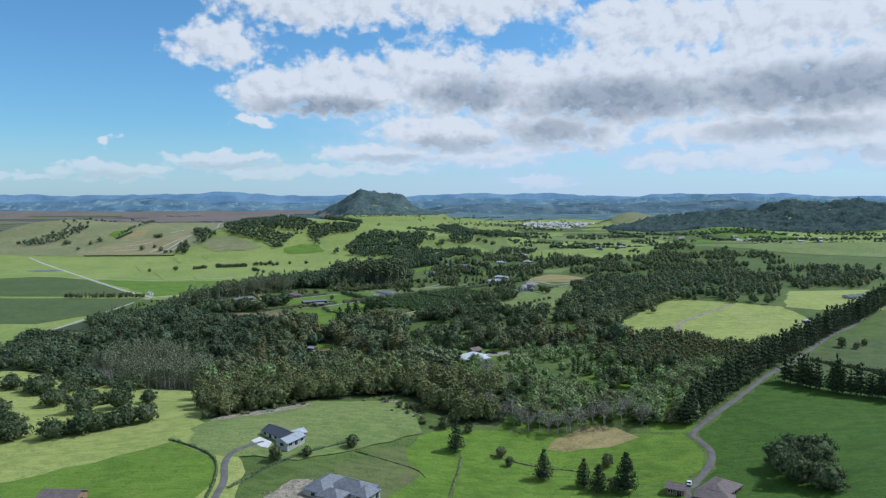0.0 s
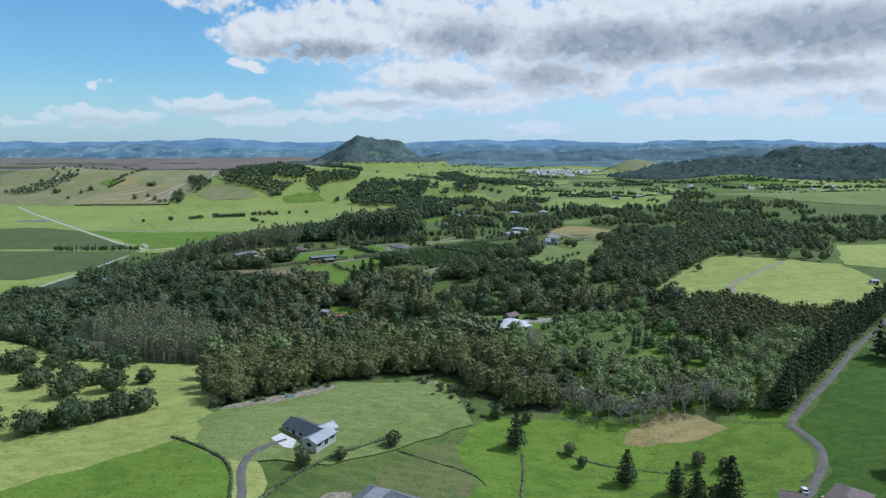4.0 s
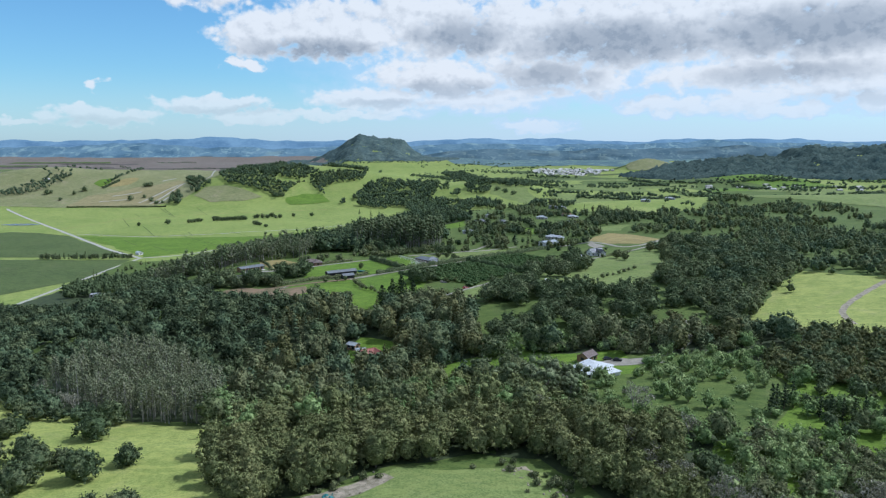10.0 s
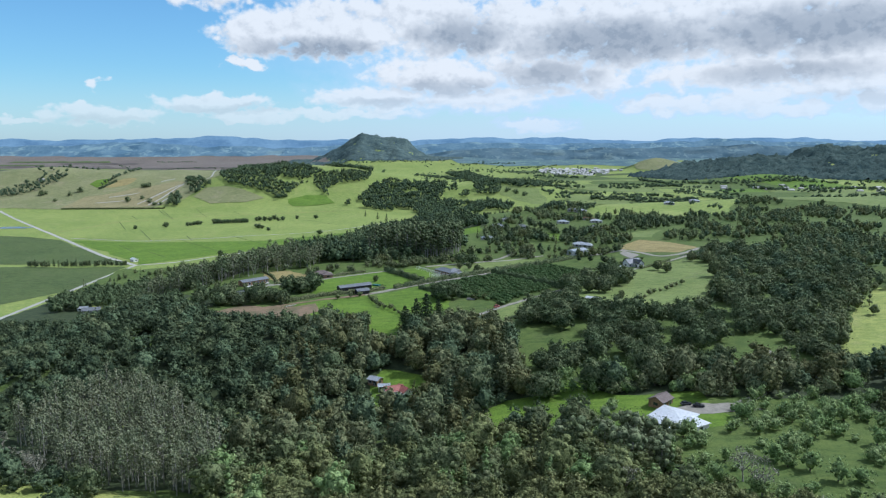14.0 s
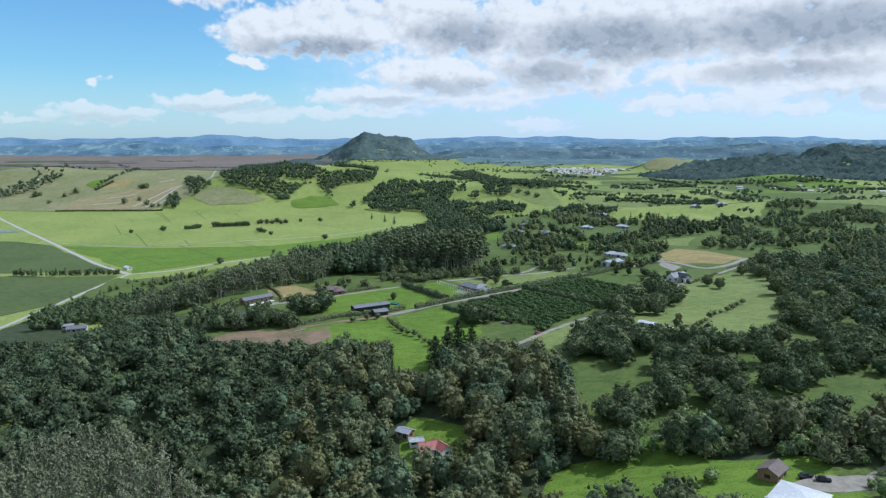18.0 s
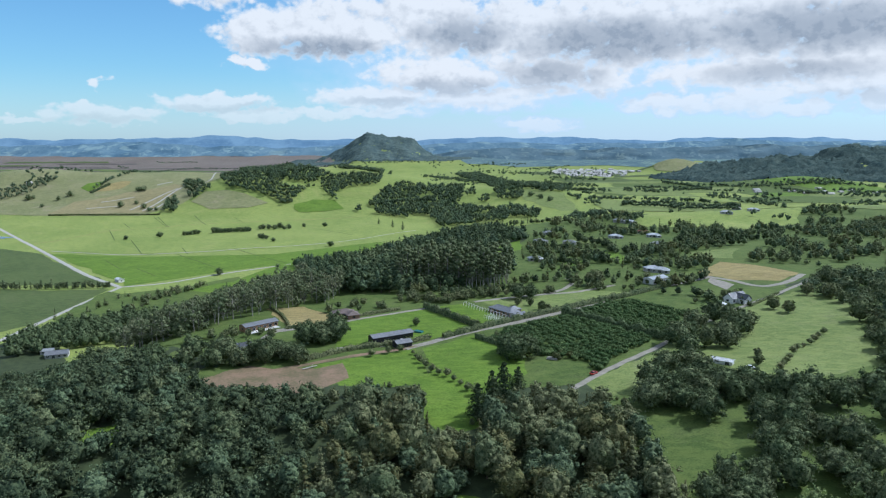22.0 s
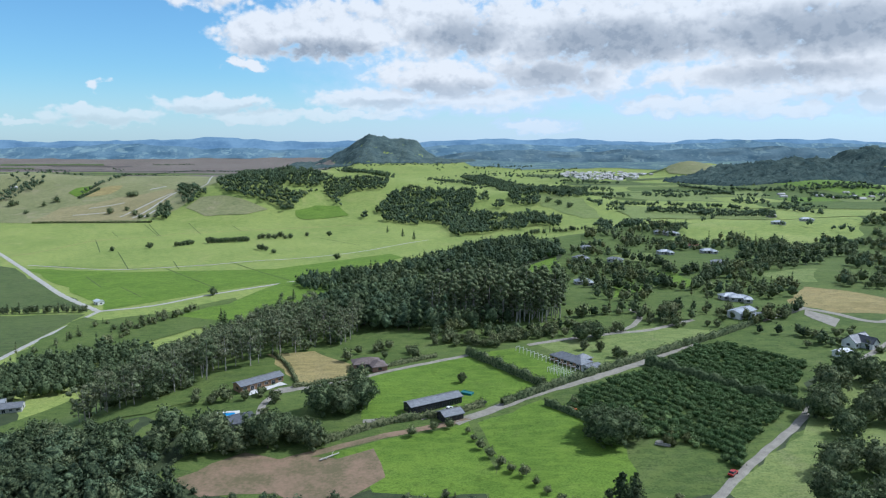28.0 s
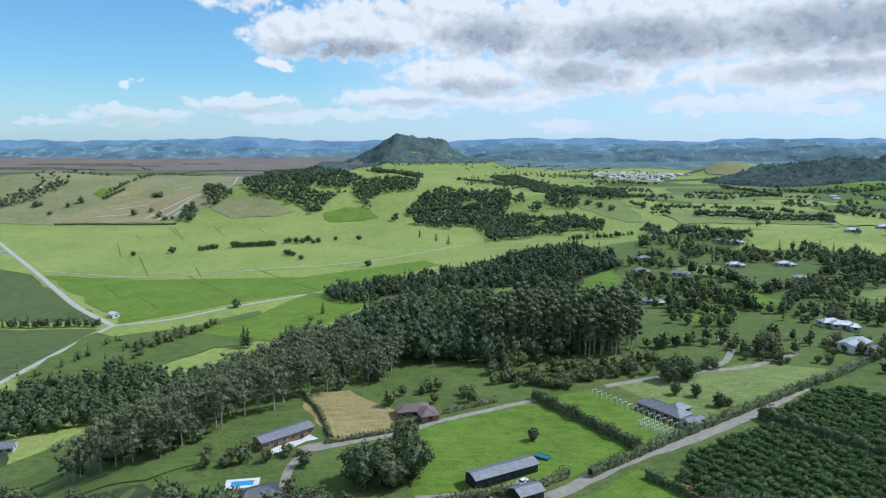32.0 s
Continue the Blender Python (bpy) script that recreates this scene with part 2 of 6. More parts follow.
DRY_HILL = grass("dry_hill", (0.172, 0.190, 0.079), (0.253, 0.253, 0.122), (0.345, 0.287, 0.194), 0.7, 0.012)
# lush grass with the shade of a cloud put into its colour
SHADED_LUSH = grass("cloud_shaded_lush_grass", (0.042, 0.088, 0.011), (0.066, 0.126, 0.017), (0.095, 0.125, 0.030), 0.3, 0.02)
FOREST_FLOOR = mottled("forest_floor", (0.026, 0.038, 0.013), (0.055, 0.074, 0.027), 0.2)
SOIL = mottled("bare_soil", (0.123, 0.106, 0.051), (0.246, 0.162, 0.106), 0.09)
STONY = mottled("stony_bank", (0.146, 0.130, 0.083), (0.349, 0.296, 0.226), 0.45)
GRAVEL = mottled("gravel", (0.205, 0.186, 0.152), (0.305, 0.280, 0.232), 0.35)
PALE_GRAVEL = mottled("pale_gravel", (0.30, 0.285, 0.25), (0.44, 0.42, 0.375), 0.35)
TARSEAL = mottled("tarseal", (0.098, 0.091, 0.080), (0.152, 0.141, 0.122), 0.3, 0.8)
CONCRETE = mottled("concrete", (0.50, 0.48, 0.45), (0.62, 0.60, 0.56), 0.4)
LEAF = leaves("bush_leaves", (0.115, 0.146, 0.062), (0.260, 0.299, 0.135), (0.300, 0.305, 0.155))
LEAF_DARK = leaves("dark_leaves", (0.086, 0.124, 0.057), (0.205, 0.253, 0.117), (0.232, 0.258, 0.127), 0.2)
# blue-green scarp bush, cloud shadow put into the darker leaf colour
LEAF_WEST_SHADED = leaves("cloud_shaded_scarp_leaves", (0.048, 0.077, 0.042), (0.129, 0.167, 0.086), (0.136, 0.165, 0.079), 0.2)
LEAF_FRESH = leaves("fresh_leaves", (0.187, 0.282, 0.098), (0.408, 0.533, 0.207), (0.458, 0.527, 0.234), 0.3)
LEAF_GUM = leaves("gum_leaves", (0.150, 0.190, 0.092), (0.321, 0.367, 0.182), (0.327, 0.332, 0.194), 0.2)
# leaves of far woods, with haze put into a paler, bluer colour
LEAF_HAZED = leaves("hazed_far_leaves", (0.081, 0.121, 0.069), (0.144, 0.193, 0.105), (0.161, 0.196, 0.110), 0.15)
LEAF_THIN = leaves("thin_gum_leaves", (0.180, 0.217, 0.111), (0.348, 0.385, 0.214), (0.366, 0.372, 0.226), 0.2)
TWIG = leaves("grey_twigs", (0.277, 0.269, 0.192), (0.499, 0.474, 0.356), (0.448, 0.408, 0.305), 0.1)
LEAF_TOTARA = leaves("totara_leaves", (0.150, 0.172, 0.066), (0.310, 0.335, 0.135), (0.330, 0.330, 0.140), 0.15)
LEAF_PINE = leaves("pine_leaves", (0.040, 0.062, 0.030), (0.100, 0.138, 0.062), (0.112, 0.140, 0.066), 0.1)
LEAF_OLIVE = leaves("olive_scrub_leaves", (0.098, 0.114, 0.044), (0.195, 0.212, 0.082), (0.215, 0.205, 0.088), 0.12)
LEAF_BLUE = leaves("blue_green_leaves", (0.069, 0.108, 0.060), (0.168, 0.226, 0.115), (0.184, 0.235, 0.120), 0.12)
BARK = mottled("bark", (0.09, 0.07, 0.05), (0.19, 0.155, 0.115), 1.5)
BARK_PALE = mottled("pale_bark", (0.26, 0.235, 0.20), (0.46, 0.43, 0.38), 1.2)


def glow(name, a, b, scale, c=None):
    """A distance so far off that air light is most of what is seen of it, so its haze is emitted colour; c: the colour
    of its open paddocks.
    """
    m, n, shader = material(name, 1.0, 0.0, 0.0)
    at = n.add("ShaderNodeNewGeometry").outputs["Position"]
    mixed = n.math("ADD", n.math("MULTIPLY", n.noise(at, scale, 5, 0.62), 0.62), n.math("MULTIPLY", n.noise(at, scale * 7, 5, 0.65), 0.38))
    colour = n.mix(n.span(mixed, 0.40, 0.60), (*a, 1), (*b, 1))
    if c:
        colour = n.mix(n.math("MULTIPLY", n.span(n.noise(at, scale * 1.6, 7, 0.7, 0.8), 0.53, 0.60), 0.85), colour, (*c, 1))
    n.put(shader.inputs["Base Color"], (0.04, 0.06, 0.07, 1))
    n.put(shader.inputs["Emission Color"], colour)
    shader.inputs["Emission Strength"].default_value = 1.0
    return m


# air haze glows in these colours; none of the hills is a lamp
FAR_RANGE_HAZE = glow("distant_range_haze", (0.125, 0.225, 0.350), (0.185, 0.300, 0.425), 0.005)
NEAR_RANGE_HAZE = glow("nearer_range_haze", (0.080, 0.150, 0.215), (0.140, 0.225, 0.285), 0.007, (0.235, 0.335, 0.355))
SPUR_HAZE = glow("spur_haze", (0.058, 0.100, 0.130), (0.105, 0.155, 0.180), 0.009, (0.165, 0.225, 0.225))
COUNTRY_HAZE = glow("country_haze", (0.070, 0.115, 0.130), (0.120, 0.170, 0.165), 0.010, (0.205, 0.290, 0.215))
# air haze put into both bush colours, cloud shade into the mountain's too
HAZED_HILL_BUSH = mottled("hazed_hill_bush", (0.034, 0.056, 0.056), (0.086, 0.115, 0.100), 0.02, 0.95, 0, 3.0, 0.0)
HAZED_MOUNTAIN_BUSH = mottled("mountain_bush", (0.055, 0.083, 0.085), (0.110, 0.145, 0.130), 0.016, 0.95, 0, 3.0, 0.0)
BROWN_DARK = grass("dark_brown_flat", (0.085, 0.075, 0.072), (0.125, 0.108, 0.098), (0.10, 0.12, 0.07), 0.4, 0.006)

# ---- the lie of the land ----
def swell(x, y, cx, cy, height, rx, ry):
    return height * np.exp(-((x - cx) / rx) ** 2 - ((y - cy) / ry) ** 2)


def ease(v):
    v = np.clip(v, 0, 1)
    return v * v * (3 - 2 * v)


def land(x, y):
    """Height of the ground: a flat plain in the west, a plateau under the path, hills behind."""
    x, y = np.asarray(x, float), np.asarray(y, float)
    edge = np.interp(y, [0, 300, 450, 600, 700, 850, 1000, 1100, 1250, 1400], [-430, -350, -330, -315, -300, -255, -200, -150, 20, 330])
    h = (44 + np.clip(0.022 * x, -5, 8)) * ease((x - edge + 65) / 130) * ease((1420 + 0.1 * x - y) / 260)
    h = h + 22 * ease((x + 150) / 300) * ease((y - 1120) / 240)
    h = h + swell(x, y, -135, 455, -17, 115, 70) + swell(x, y, 62, 258, -14, 100, 62) + swell(x, y, -85, 285, 3.5, 60, 45)
    h = h + swell(x, y, 250, 600, 7, 110, 120) + swell(x, y, 300, 320, -8, 120, 90)
    h = h + swell(x, y, -830, 2060, 66, 420, 270) + swell(x, y, -430, 2080, 46, 240, 240) + swell(x, y, -190, 1990, 40, 230, 210)
    h = h + swell(x, y, 60, 1850, 24, 190, 170) + swell(x, y, -545, 1840, 30, 150, 110) + swell(x, y, -1180, 2000, 36, 230, 200)
    h = h + swell(x, y, 1500, 2980, 80, 560, 420) + swell(x, y, 800, 3060, 46, 105, 120) + swell(x, y, 2250, 2700, 98, 520, 480)
    h = h + swell(x, y, 1200, 3900, 44, 700, 300) + swell(x, y, 930, 2330, 22, 170, 140) + swell(x, y, 1750, 2250, 40, 300, 200)
    h = h + swell(x, y, -330, 4020, 66, 480, 420) + swell(x, y, -1150, 1930, 14, 150, 120)
    h = h + swell(x, y, 1050, 2720, 26, 150, 220) + swell(x, y, 1500, 2560, 30, 170, 200) + swell(x, y, 2000, 2480, 24, 180, 180) + swell(x, y, 1280, 2900, -18, 110, 300) + swell(x, y, 1780, 2750, -16, 120, 300)
    folds = np.sin(x / 74 + 1.2 * np.sin(y / 140)) * np.sin(y / 118 - x / 230 + 0.7) + 0.5 * np.sin(x / 33 - y / 61) * np.sin(y / 47 + x / 90)
    h = h + 21 * folds * ease((x - 820) / 500) * ease((y - 2260) / 300) * ease((3900 - y) / 400)
    h = h + 4 * folds * ease((x + 1500) / 200) * ease((500 - x) / 200) * ease((y - 1700) / 150) * ease((2500 - y) / 300)
    far = np.clip((y - 3850) / 1000, 0, 1.1)
    h = h + 100 * far ** 1.5 * (1 - 0.45 * ease((x + 200) / 400))
    peak = np.minimum(np.minimum(196 + 0.60 * (x + 533), 196 - 0.15 * (x + 533)), 160 - 0.72 * (x + 290))
    peak = np.minimum(peak, 190 - 0.05 * np.abs(x + 520))
    peak = peak - 0.40 * np.clip(np.abs(y - 4210) - 40, 0, None) + 9 * np.sin(x / 41 + y / 67) * np.cos(y / 53) + 6 * np.sin(x / 19 - y / 31) * np.sin(y / 23 + x / 57) + 16 * np.exp(-((x + 760) / 110) ** 2)
    h = np.where((np.abs(x + 420) < 600) & (np.abs(y - 4210) < 500), np.maximum(h, peak), h)
    roll = np.sin(x / 61 + 1.3 * np.sin(y / 83)) * np.sin(y / 71 + x / 190)
    return h + 1.1 * roll * ease((x + 380) / 200) + 0.25 * np.sin(x / 23) * np.sin(y / 29)


# ---- end of land ----

rng = np.random.default_rng(7)


# ---- mesh helpers ----
def mesh_of(name, verts, quads=None, tris=None, mats=(), index=None, smooth=False):
    """A mesh from arrays of corners, four-cornered and three-cornered faces."""
    me = bpy.data.meshes.new(name)
    verts = np.asarray(verts, np.float32)
    quads = np.zeros((0, 4), np.int32) if quads is None else np.asarray(quads, np.int32)
    tris = np.zeros((0, 3), np.int32) if tris is None else np.asarray(tris, np.int32)
    me.vertices.add(len(verts))
    me.vertices.foreach_set("co", verts.ravel())
    me.loops.add(quads.size + tris.size)
    me.loops.foreach_set("vertex_index", np.concatenate([quads.ravel(), tris.ravel()]))
    me.polygons.add(len(quads) + len(tris))
    me.polygons.foreach_set("loop_start", np.concatenate([np.arange(len(quads)) * 4, quads.size + np.arange(len(tris)) * 3]).astype(np.int32))
    for m in mats:
        me.materials.append(m)
    if index is not None:
        me.polygons.foreach_set("material_index", np.asarray(index, np.int32))
    me.update(calc_edges=True)
    if smooth:
        me.polygons.foreach_set("use_smooth", np.ones(len(me.polygons), bool))
    return me


def part(name, bm, mat, parent=None, label=""):
    """Links a bmesh as one mesh object under a thing or under a part."""
    me = bpy.data.meshes.new(name)
    bm.to_mesh(me)
    bm.free()
    me.materials.append(mat)
    ob = new(name, me)
    ob.parent = parent
    return tagged(ob, label)


def block(bm, x0, y0, z0, x1, y1, z1):
    v = [bm.verts.new(c) for c in ((x0, y0, z0), (x1, y0, z0), (x1, y1, z0), (x0, y1, z0), (x0, y0, z1), (x1, y0, z1), (x1, y1, z1), (x0, y1, z1))]
    for f in ((3, 2, 1, 0), (4, 5, 6, 7), (0, 1, 5, 4), (1, 2, 6, 5), (2, 3, 7, 6), (3, 0, 4, 7)):
        bm.faces.new([v[i] for i in f])


def boxes(*rows, bevel=0.0):
    bm = bmesh.new()
    for r in rows:
        block(bm, *r)
    if bevel:
        bmesh.ops.bevel(bm, geom=bm.edges[:], offset=bevel, segments=1, affect="EDGES")
    return bm


def inside(x, y, poly):
    """Which of the points lie in a polygon."""
    hit = np.zeros(np.shape(x), bool)
    for (x0, y0), (x1, y1) in zip(poly, poly[1:] + poly[:1]):
        cross = ((y0 > y) != (y1 > y)) & (x < (x1 - x0) * (y - y0) / ((y1 - y0) or 1e-9) + x0)
        hit ^= cross
    return hit


# ---- ground: one sheet from behind the start to the far hills ----
def steps(*stretches):
    return np.concatenate([np.arange(a, b, s) for a, b, s in stretches])


gx = steps((-4200, -1400, 70), (-1400, -500, 25), (-500, 450, 8), (450, 1400, 25), (1400, 4201, 70))
gy = steps((-700, 100, 40), (100, 900, 8), (900, 1500, 16), (1500, 2500, 25), (2500, 4951, 40))
mx, my = np.meshgrid(gx, gy)
sheet = np.stack([mx, my, land(mx, my)], -1).reshape(-1, 3)
ids = np.arange(len(sheet)).reshape(len(gy), len(gx))
faces = np.stack([ids[:-1, :-1], ids[:-1, 1:], ids[1:, 1:], ids[1:, :-1]], -1).reshape(-1, 4)
mid = sheet[faces].mean(1)
ground = new("ground", mesh_of("ground", sheet, faces, mats=[PASTURE, LAWN], index=(mid[:, 2] > 27) & (mid[:, 1] < 1450), smooth=True))
tagged(ground, "rolling green pasture over plateau, plain and far hills", "ground", kind="structure")


def drape(name, poly, mat, label, lift=0.07, cell=8.0):
    """A field of its own cover, laid over the ground within an outline."""
    bm = bmesh.new()
    worn = []
    for (x0, y0), (x1, y1) in zip(poly, list(poly[1:]) + [poly[0]]):
        k = max(1, int(math.hypot(x1 - x0, y1 - y0) / cell))
        for i in range(k):
            x, y = x0 + (x1 - x0) * i / k, y0 + (y1 - y0) * i / k
            worn.append((x + 0.16 * cell * math.sin(x * 0.9 + y * 1.7), y + 0.16 * cell * math.sin(x * 1.9 - y * 1.1)))
    poly = worn
    bm.faces.new([bm.verts.new((x, y, 0)) for x, y in poly])
    xs, ys = [p[0] for p in poly], [p[1] for p in poly]
    for low, high, axis in ((min(xs), max(xs), 0), (min(ys), max(ys), 1)):
        for c in np.arange(math.ceil(low / cell) * cell, high, cell):
            co, no = ((c, 0, 0), (1, 0, 0)) if axis == 0 else ((0, c, 0), (0, 1, 0))
            bmesh.ops.bisect_plane(bm, geom=bm.verts[:] + bm.edges[:] + bm.faces[:], plane_co=co, plane_no=no)
    bmesh.ops.triangulate(bm, faces=[f for f in bm.faces if len(f.verts) > 4])
    bm.normal_update()
    if sum(f.normal.z for f in bm.faces) < 0:
        bmesh.ops.reverse_faces(bm, faces=bm.faces[:])
    for v in bm.verts:
        v.co.z = float(land(v.co.x, v.co.y)) + lift
    for f in bm.faces:
        f.smooth = True
    return tagged(part(name, bm, mat), label, "field", kind="structure")


def smooth_line(pts, step=4.0):
    """Points along a soft curve through the given ones."""
    p = np.array(pts, float)
    q = np.vstack([2 * p[0] - p[1], p, 2 * p[-1] - p[-2]])
    out = []
    for i in range(1, len(q) - 2):
        k = max(2, int(np.hypot(*(q[i + 1] - q[i])) / step))
        for u in np.arange(k) / k:
            out.append(0.5 * (2 * q[i] + (q[i + 1] - q[i - 1]) * u + (2 * q[i - 1] - 5 * q[i] + 4 * q[i + 1] - q[i + 2]) * u * u
                              + (3 * q[i] - q[i - 1] - 3 * q[i + 1] + q[i + 2]) * u ** 3))
    return np.array(out + [p[-1]])


def strip(name, pts, width, mat, label, lift=0.16, category="road"):
    """A road or track, with slightly uneven edges, laid along a line."""
    c = smooth_line(pts)
    d = np.gradient(c, axis=0)
    d /= np.linalg.norm(d, axis=1)[:, None]
    side = np.stack([-d[:, 1], d[:, 0]], 1)
    rows = []
    for k in (-0.5, -0.25, 0.0, 0.25, 0.5):
        wob = 0.06 * width * np.sin(np.arange(len(c)) * 1.7 + 9 * k) * (abs(k) == 0.5)
        e = c + side * (k * width + np.sign(k) * wob)[:, None]
        rows.append(np.column_stack([e, land(e[:, 0], e[:, 1]) + lift + (0.05 if abs(k) < 0.5 else -0.08)]))
    v = np.stack(rows, 1).reshape(-1, 3)
    i = np.arange(len(v)).reshape(len(c), 5)
    f = np.stack([i[:-1, 1:], i[:-1, :-1], i[1:, :-1], i[1:, 1:]], -1).reshape(-1, 4)
    return tagged(new(name, mesh_of(name, v, f, mats=[mat], smooth=True)), label, category, kind="structure")


# ---- foliage: clumps of small leaf sprays on lobes ----
OCTA_V = np.array([(1, 0, 0), (-1, 0, 0), (0, 1, 0), (0, -1, 0), (0, 0, 1), (0, 0, -1)], float)
OCTA_F = np.array([(0, 2, 4), (2, 1, 4), (1, 3, 4), (3, 0, 4), (2, 0, 5), (1, 2, 5), (3, 1, 5), (0, 3, 5)])


GOLD = (1 + 5 ** 0.5) / 2
ICOSA_V = np.array([(-1, GOLD, 0), (1, GOLD, 0), (-1, -GOLD, 0), (1, -GOLD, 0), (0, -1, GOLD), (0, 1, GOLD), (0, -1, -GOLD), (0, 1, -GOLD), (GOLD, 0, -1), (GOLD, 0, 1), (-GOLD, 0, -1), (-GOLD, 0, 1)]) / math.hypot(1, GOLD)
ICOSA_F = np.array([(a, b, c) for a in range(12) for b in range(a + 1, 12) for c in range(b + 1, 12)
                    if max(np.linalg.norm(ICOSA_V[a] - ICOSA_V[b]), np.linalg.norm(ICOSA_V[b] - ICOSA_V[c]), np.linalg.norm(ICOSA_V[a] - ICOSA_V[c])) < 1.1])
ICOSA_F = np.array([(a, b, c) if np.dot(np.cross(ICOSA_V[b] - ICOSA_V[a], ICOSA_V[c] - ICOSA_V[a]), ICOSA_V[a]) > 0 else (a, c, b) for a, b, c in ICOSA_F])


def round_solid(level):
    """A small rounded solid: eight faces, or twenty."""
    return (ICOSA_V, ICOSA_F) if level else (OCTA_V, OCTA_F)


def sprays(points, normals, size, aspect=0.75):
    """A leaf spray, a small uneven four-cornered blade, at each point."""
    k = len(points)
    n0 = normals / np.linalg.norm(normals, axis=1)[:, None]
    t = np.cross(n0, rng.normal(size=(k, 3)))
    t /= np.linalg.norm(t, axis=1)[:, None]
    b = np.cross(n0, t)
    s = size * rng.uniform(0.55, 1.25, (k, 1))
    corner = [t * s * rng.uniform(0.35, 0.6, (k, 1)), b * s * aspect * rng.uniform(0.35, 0.6, (k, 1))]
    dip = n0 * s * 0.18
    v = np.stack([points + corner[0] - dip, points + corner[1], points - corner[0] - dip * rng.uniform(0, 2, (k, 1)), points - corner[1]], 1).reshape(-1, 3)
    return v, np.arange(4 * k).reshape(k, 4)


class Foliage:
    """Gathers leaves (material 0) and wood (material 1) for one mesh."""

    def __init__(self):
        self.v, self.q, self.t, self.qm, self.tm, self.count = [], [], [], [], [], 0

    def add(self, v, q=None, t=None, mat=0):
        if q is not None and len(q):
            self.q.append(q + self.count)
            self.qm.append(np.full(len(q), mat))
        if t is not None and len(t):
            self.t.append(t + self.count)
            self.tm.append(np.full(len(t), mat))
        self.v.append(v)
        self.count += len(v)

    def lobe(self, c, r, k, size, level=1, core=0.8, spread=0.5):
        d = rng.normal(size=(k, 3))
        d /= np.linalg.norm(d, axis=1)[:, None]
        d[:, 2] = np.where(d[:, 2] < -0.35, -d[:, 2], d[:, 2])
        r = np.asarray(r, float)
        p = np.asarray(c) + d * r * rng.uniform(0.72, 1.16, (k, 1))
        self.add(*sprays(p, d + spread * rng.normal(size=(k, 3)), size))
        if core:
            v, f = round_solid(level)
            self.add(np.asarray(c) + v * r * core * 0.92 * rng.uniform(0.7, 1.15, (len(v), 1)), None, f)

    def limb(self, a, b, ra, rb, sides=5, mat=1):
        a, b = np.asarray(a, float), np.asarray(b, float)
        d = (b - a) / np.linalg.norm(b - a)
        u = np.cross(d, (0.31, 0.95, 0.1))
        u /= np.linalg.norm(u)
        w = np.cross(d, u)
        ang = np.arange(sides) * 2 * np.pi / sides
        ring = np.cos(ang)[:, None] * u + np.sin(ang)[:, None] * w
        i = np.arange(sides)
        self.add(np.vstack([a + ring * ra, b + ring * rb]), np.stack([i, (i + 1) % sides, (i + 1) % sides + sides, i + sides], 1), None, mat)

    def arrays(self):
        v = np.vstack(self.v)
        q = np.vstack(self.q) if self.q else np.zeros((0, 4), int)
        t = np.vstack(self.t) if self.t else np.zeros((0, 3), int)
        return v, q, t, np.concatenate(self.qm + self.tm)

    def mesh(self, name, *mats):
        v, q, t, m = self.arrays()
        return mesh_of(name, v, q, t, mats, m)


def split_solid(v, f):
    """Each face cut into four, pushed out to the sphere."""
    a, b, c = v[f[:, 0]], v[f[:, 1]], v[f[:, 2]]
    mids = [(p + q) / np.linalg.norm(p + q, axis=1)[:, None] for p, q in ((a, b), (b, c), (c, a))]
    k, base = len(f), len(v)
    ab, bc, ca = (base + np.arange(k) + j * k for j in range(3))
    return np.vstack([v, *mids]), np.vstack([np.stack(t, 1) for t in ((f[:, 0], ab, ca), (f[:, 1], bc, ab), (f[:, 2], ca, bc), (ab, bc, ca))])


DOME_V, DOME_F = split_solid(ICOSA_V, ICOSA_F)


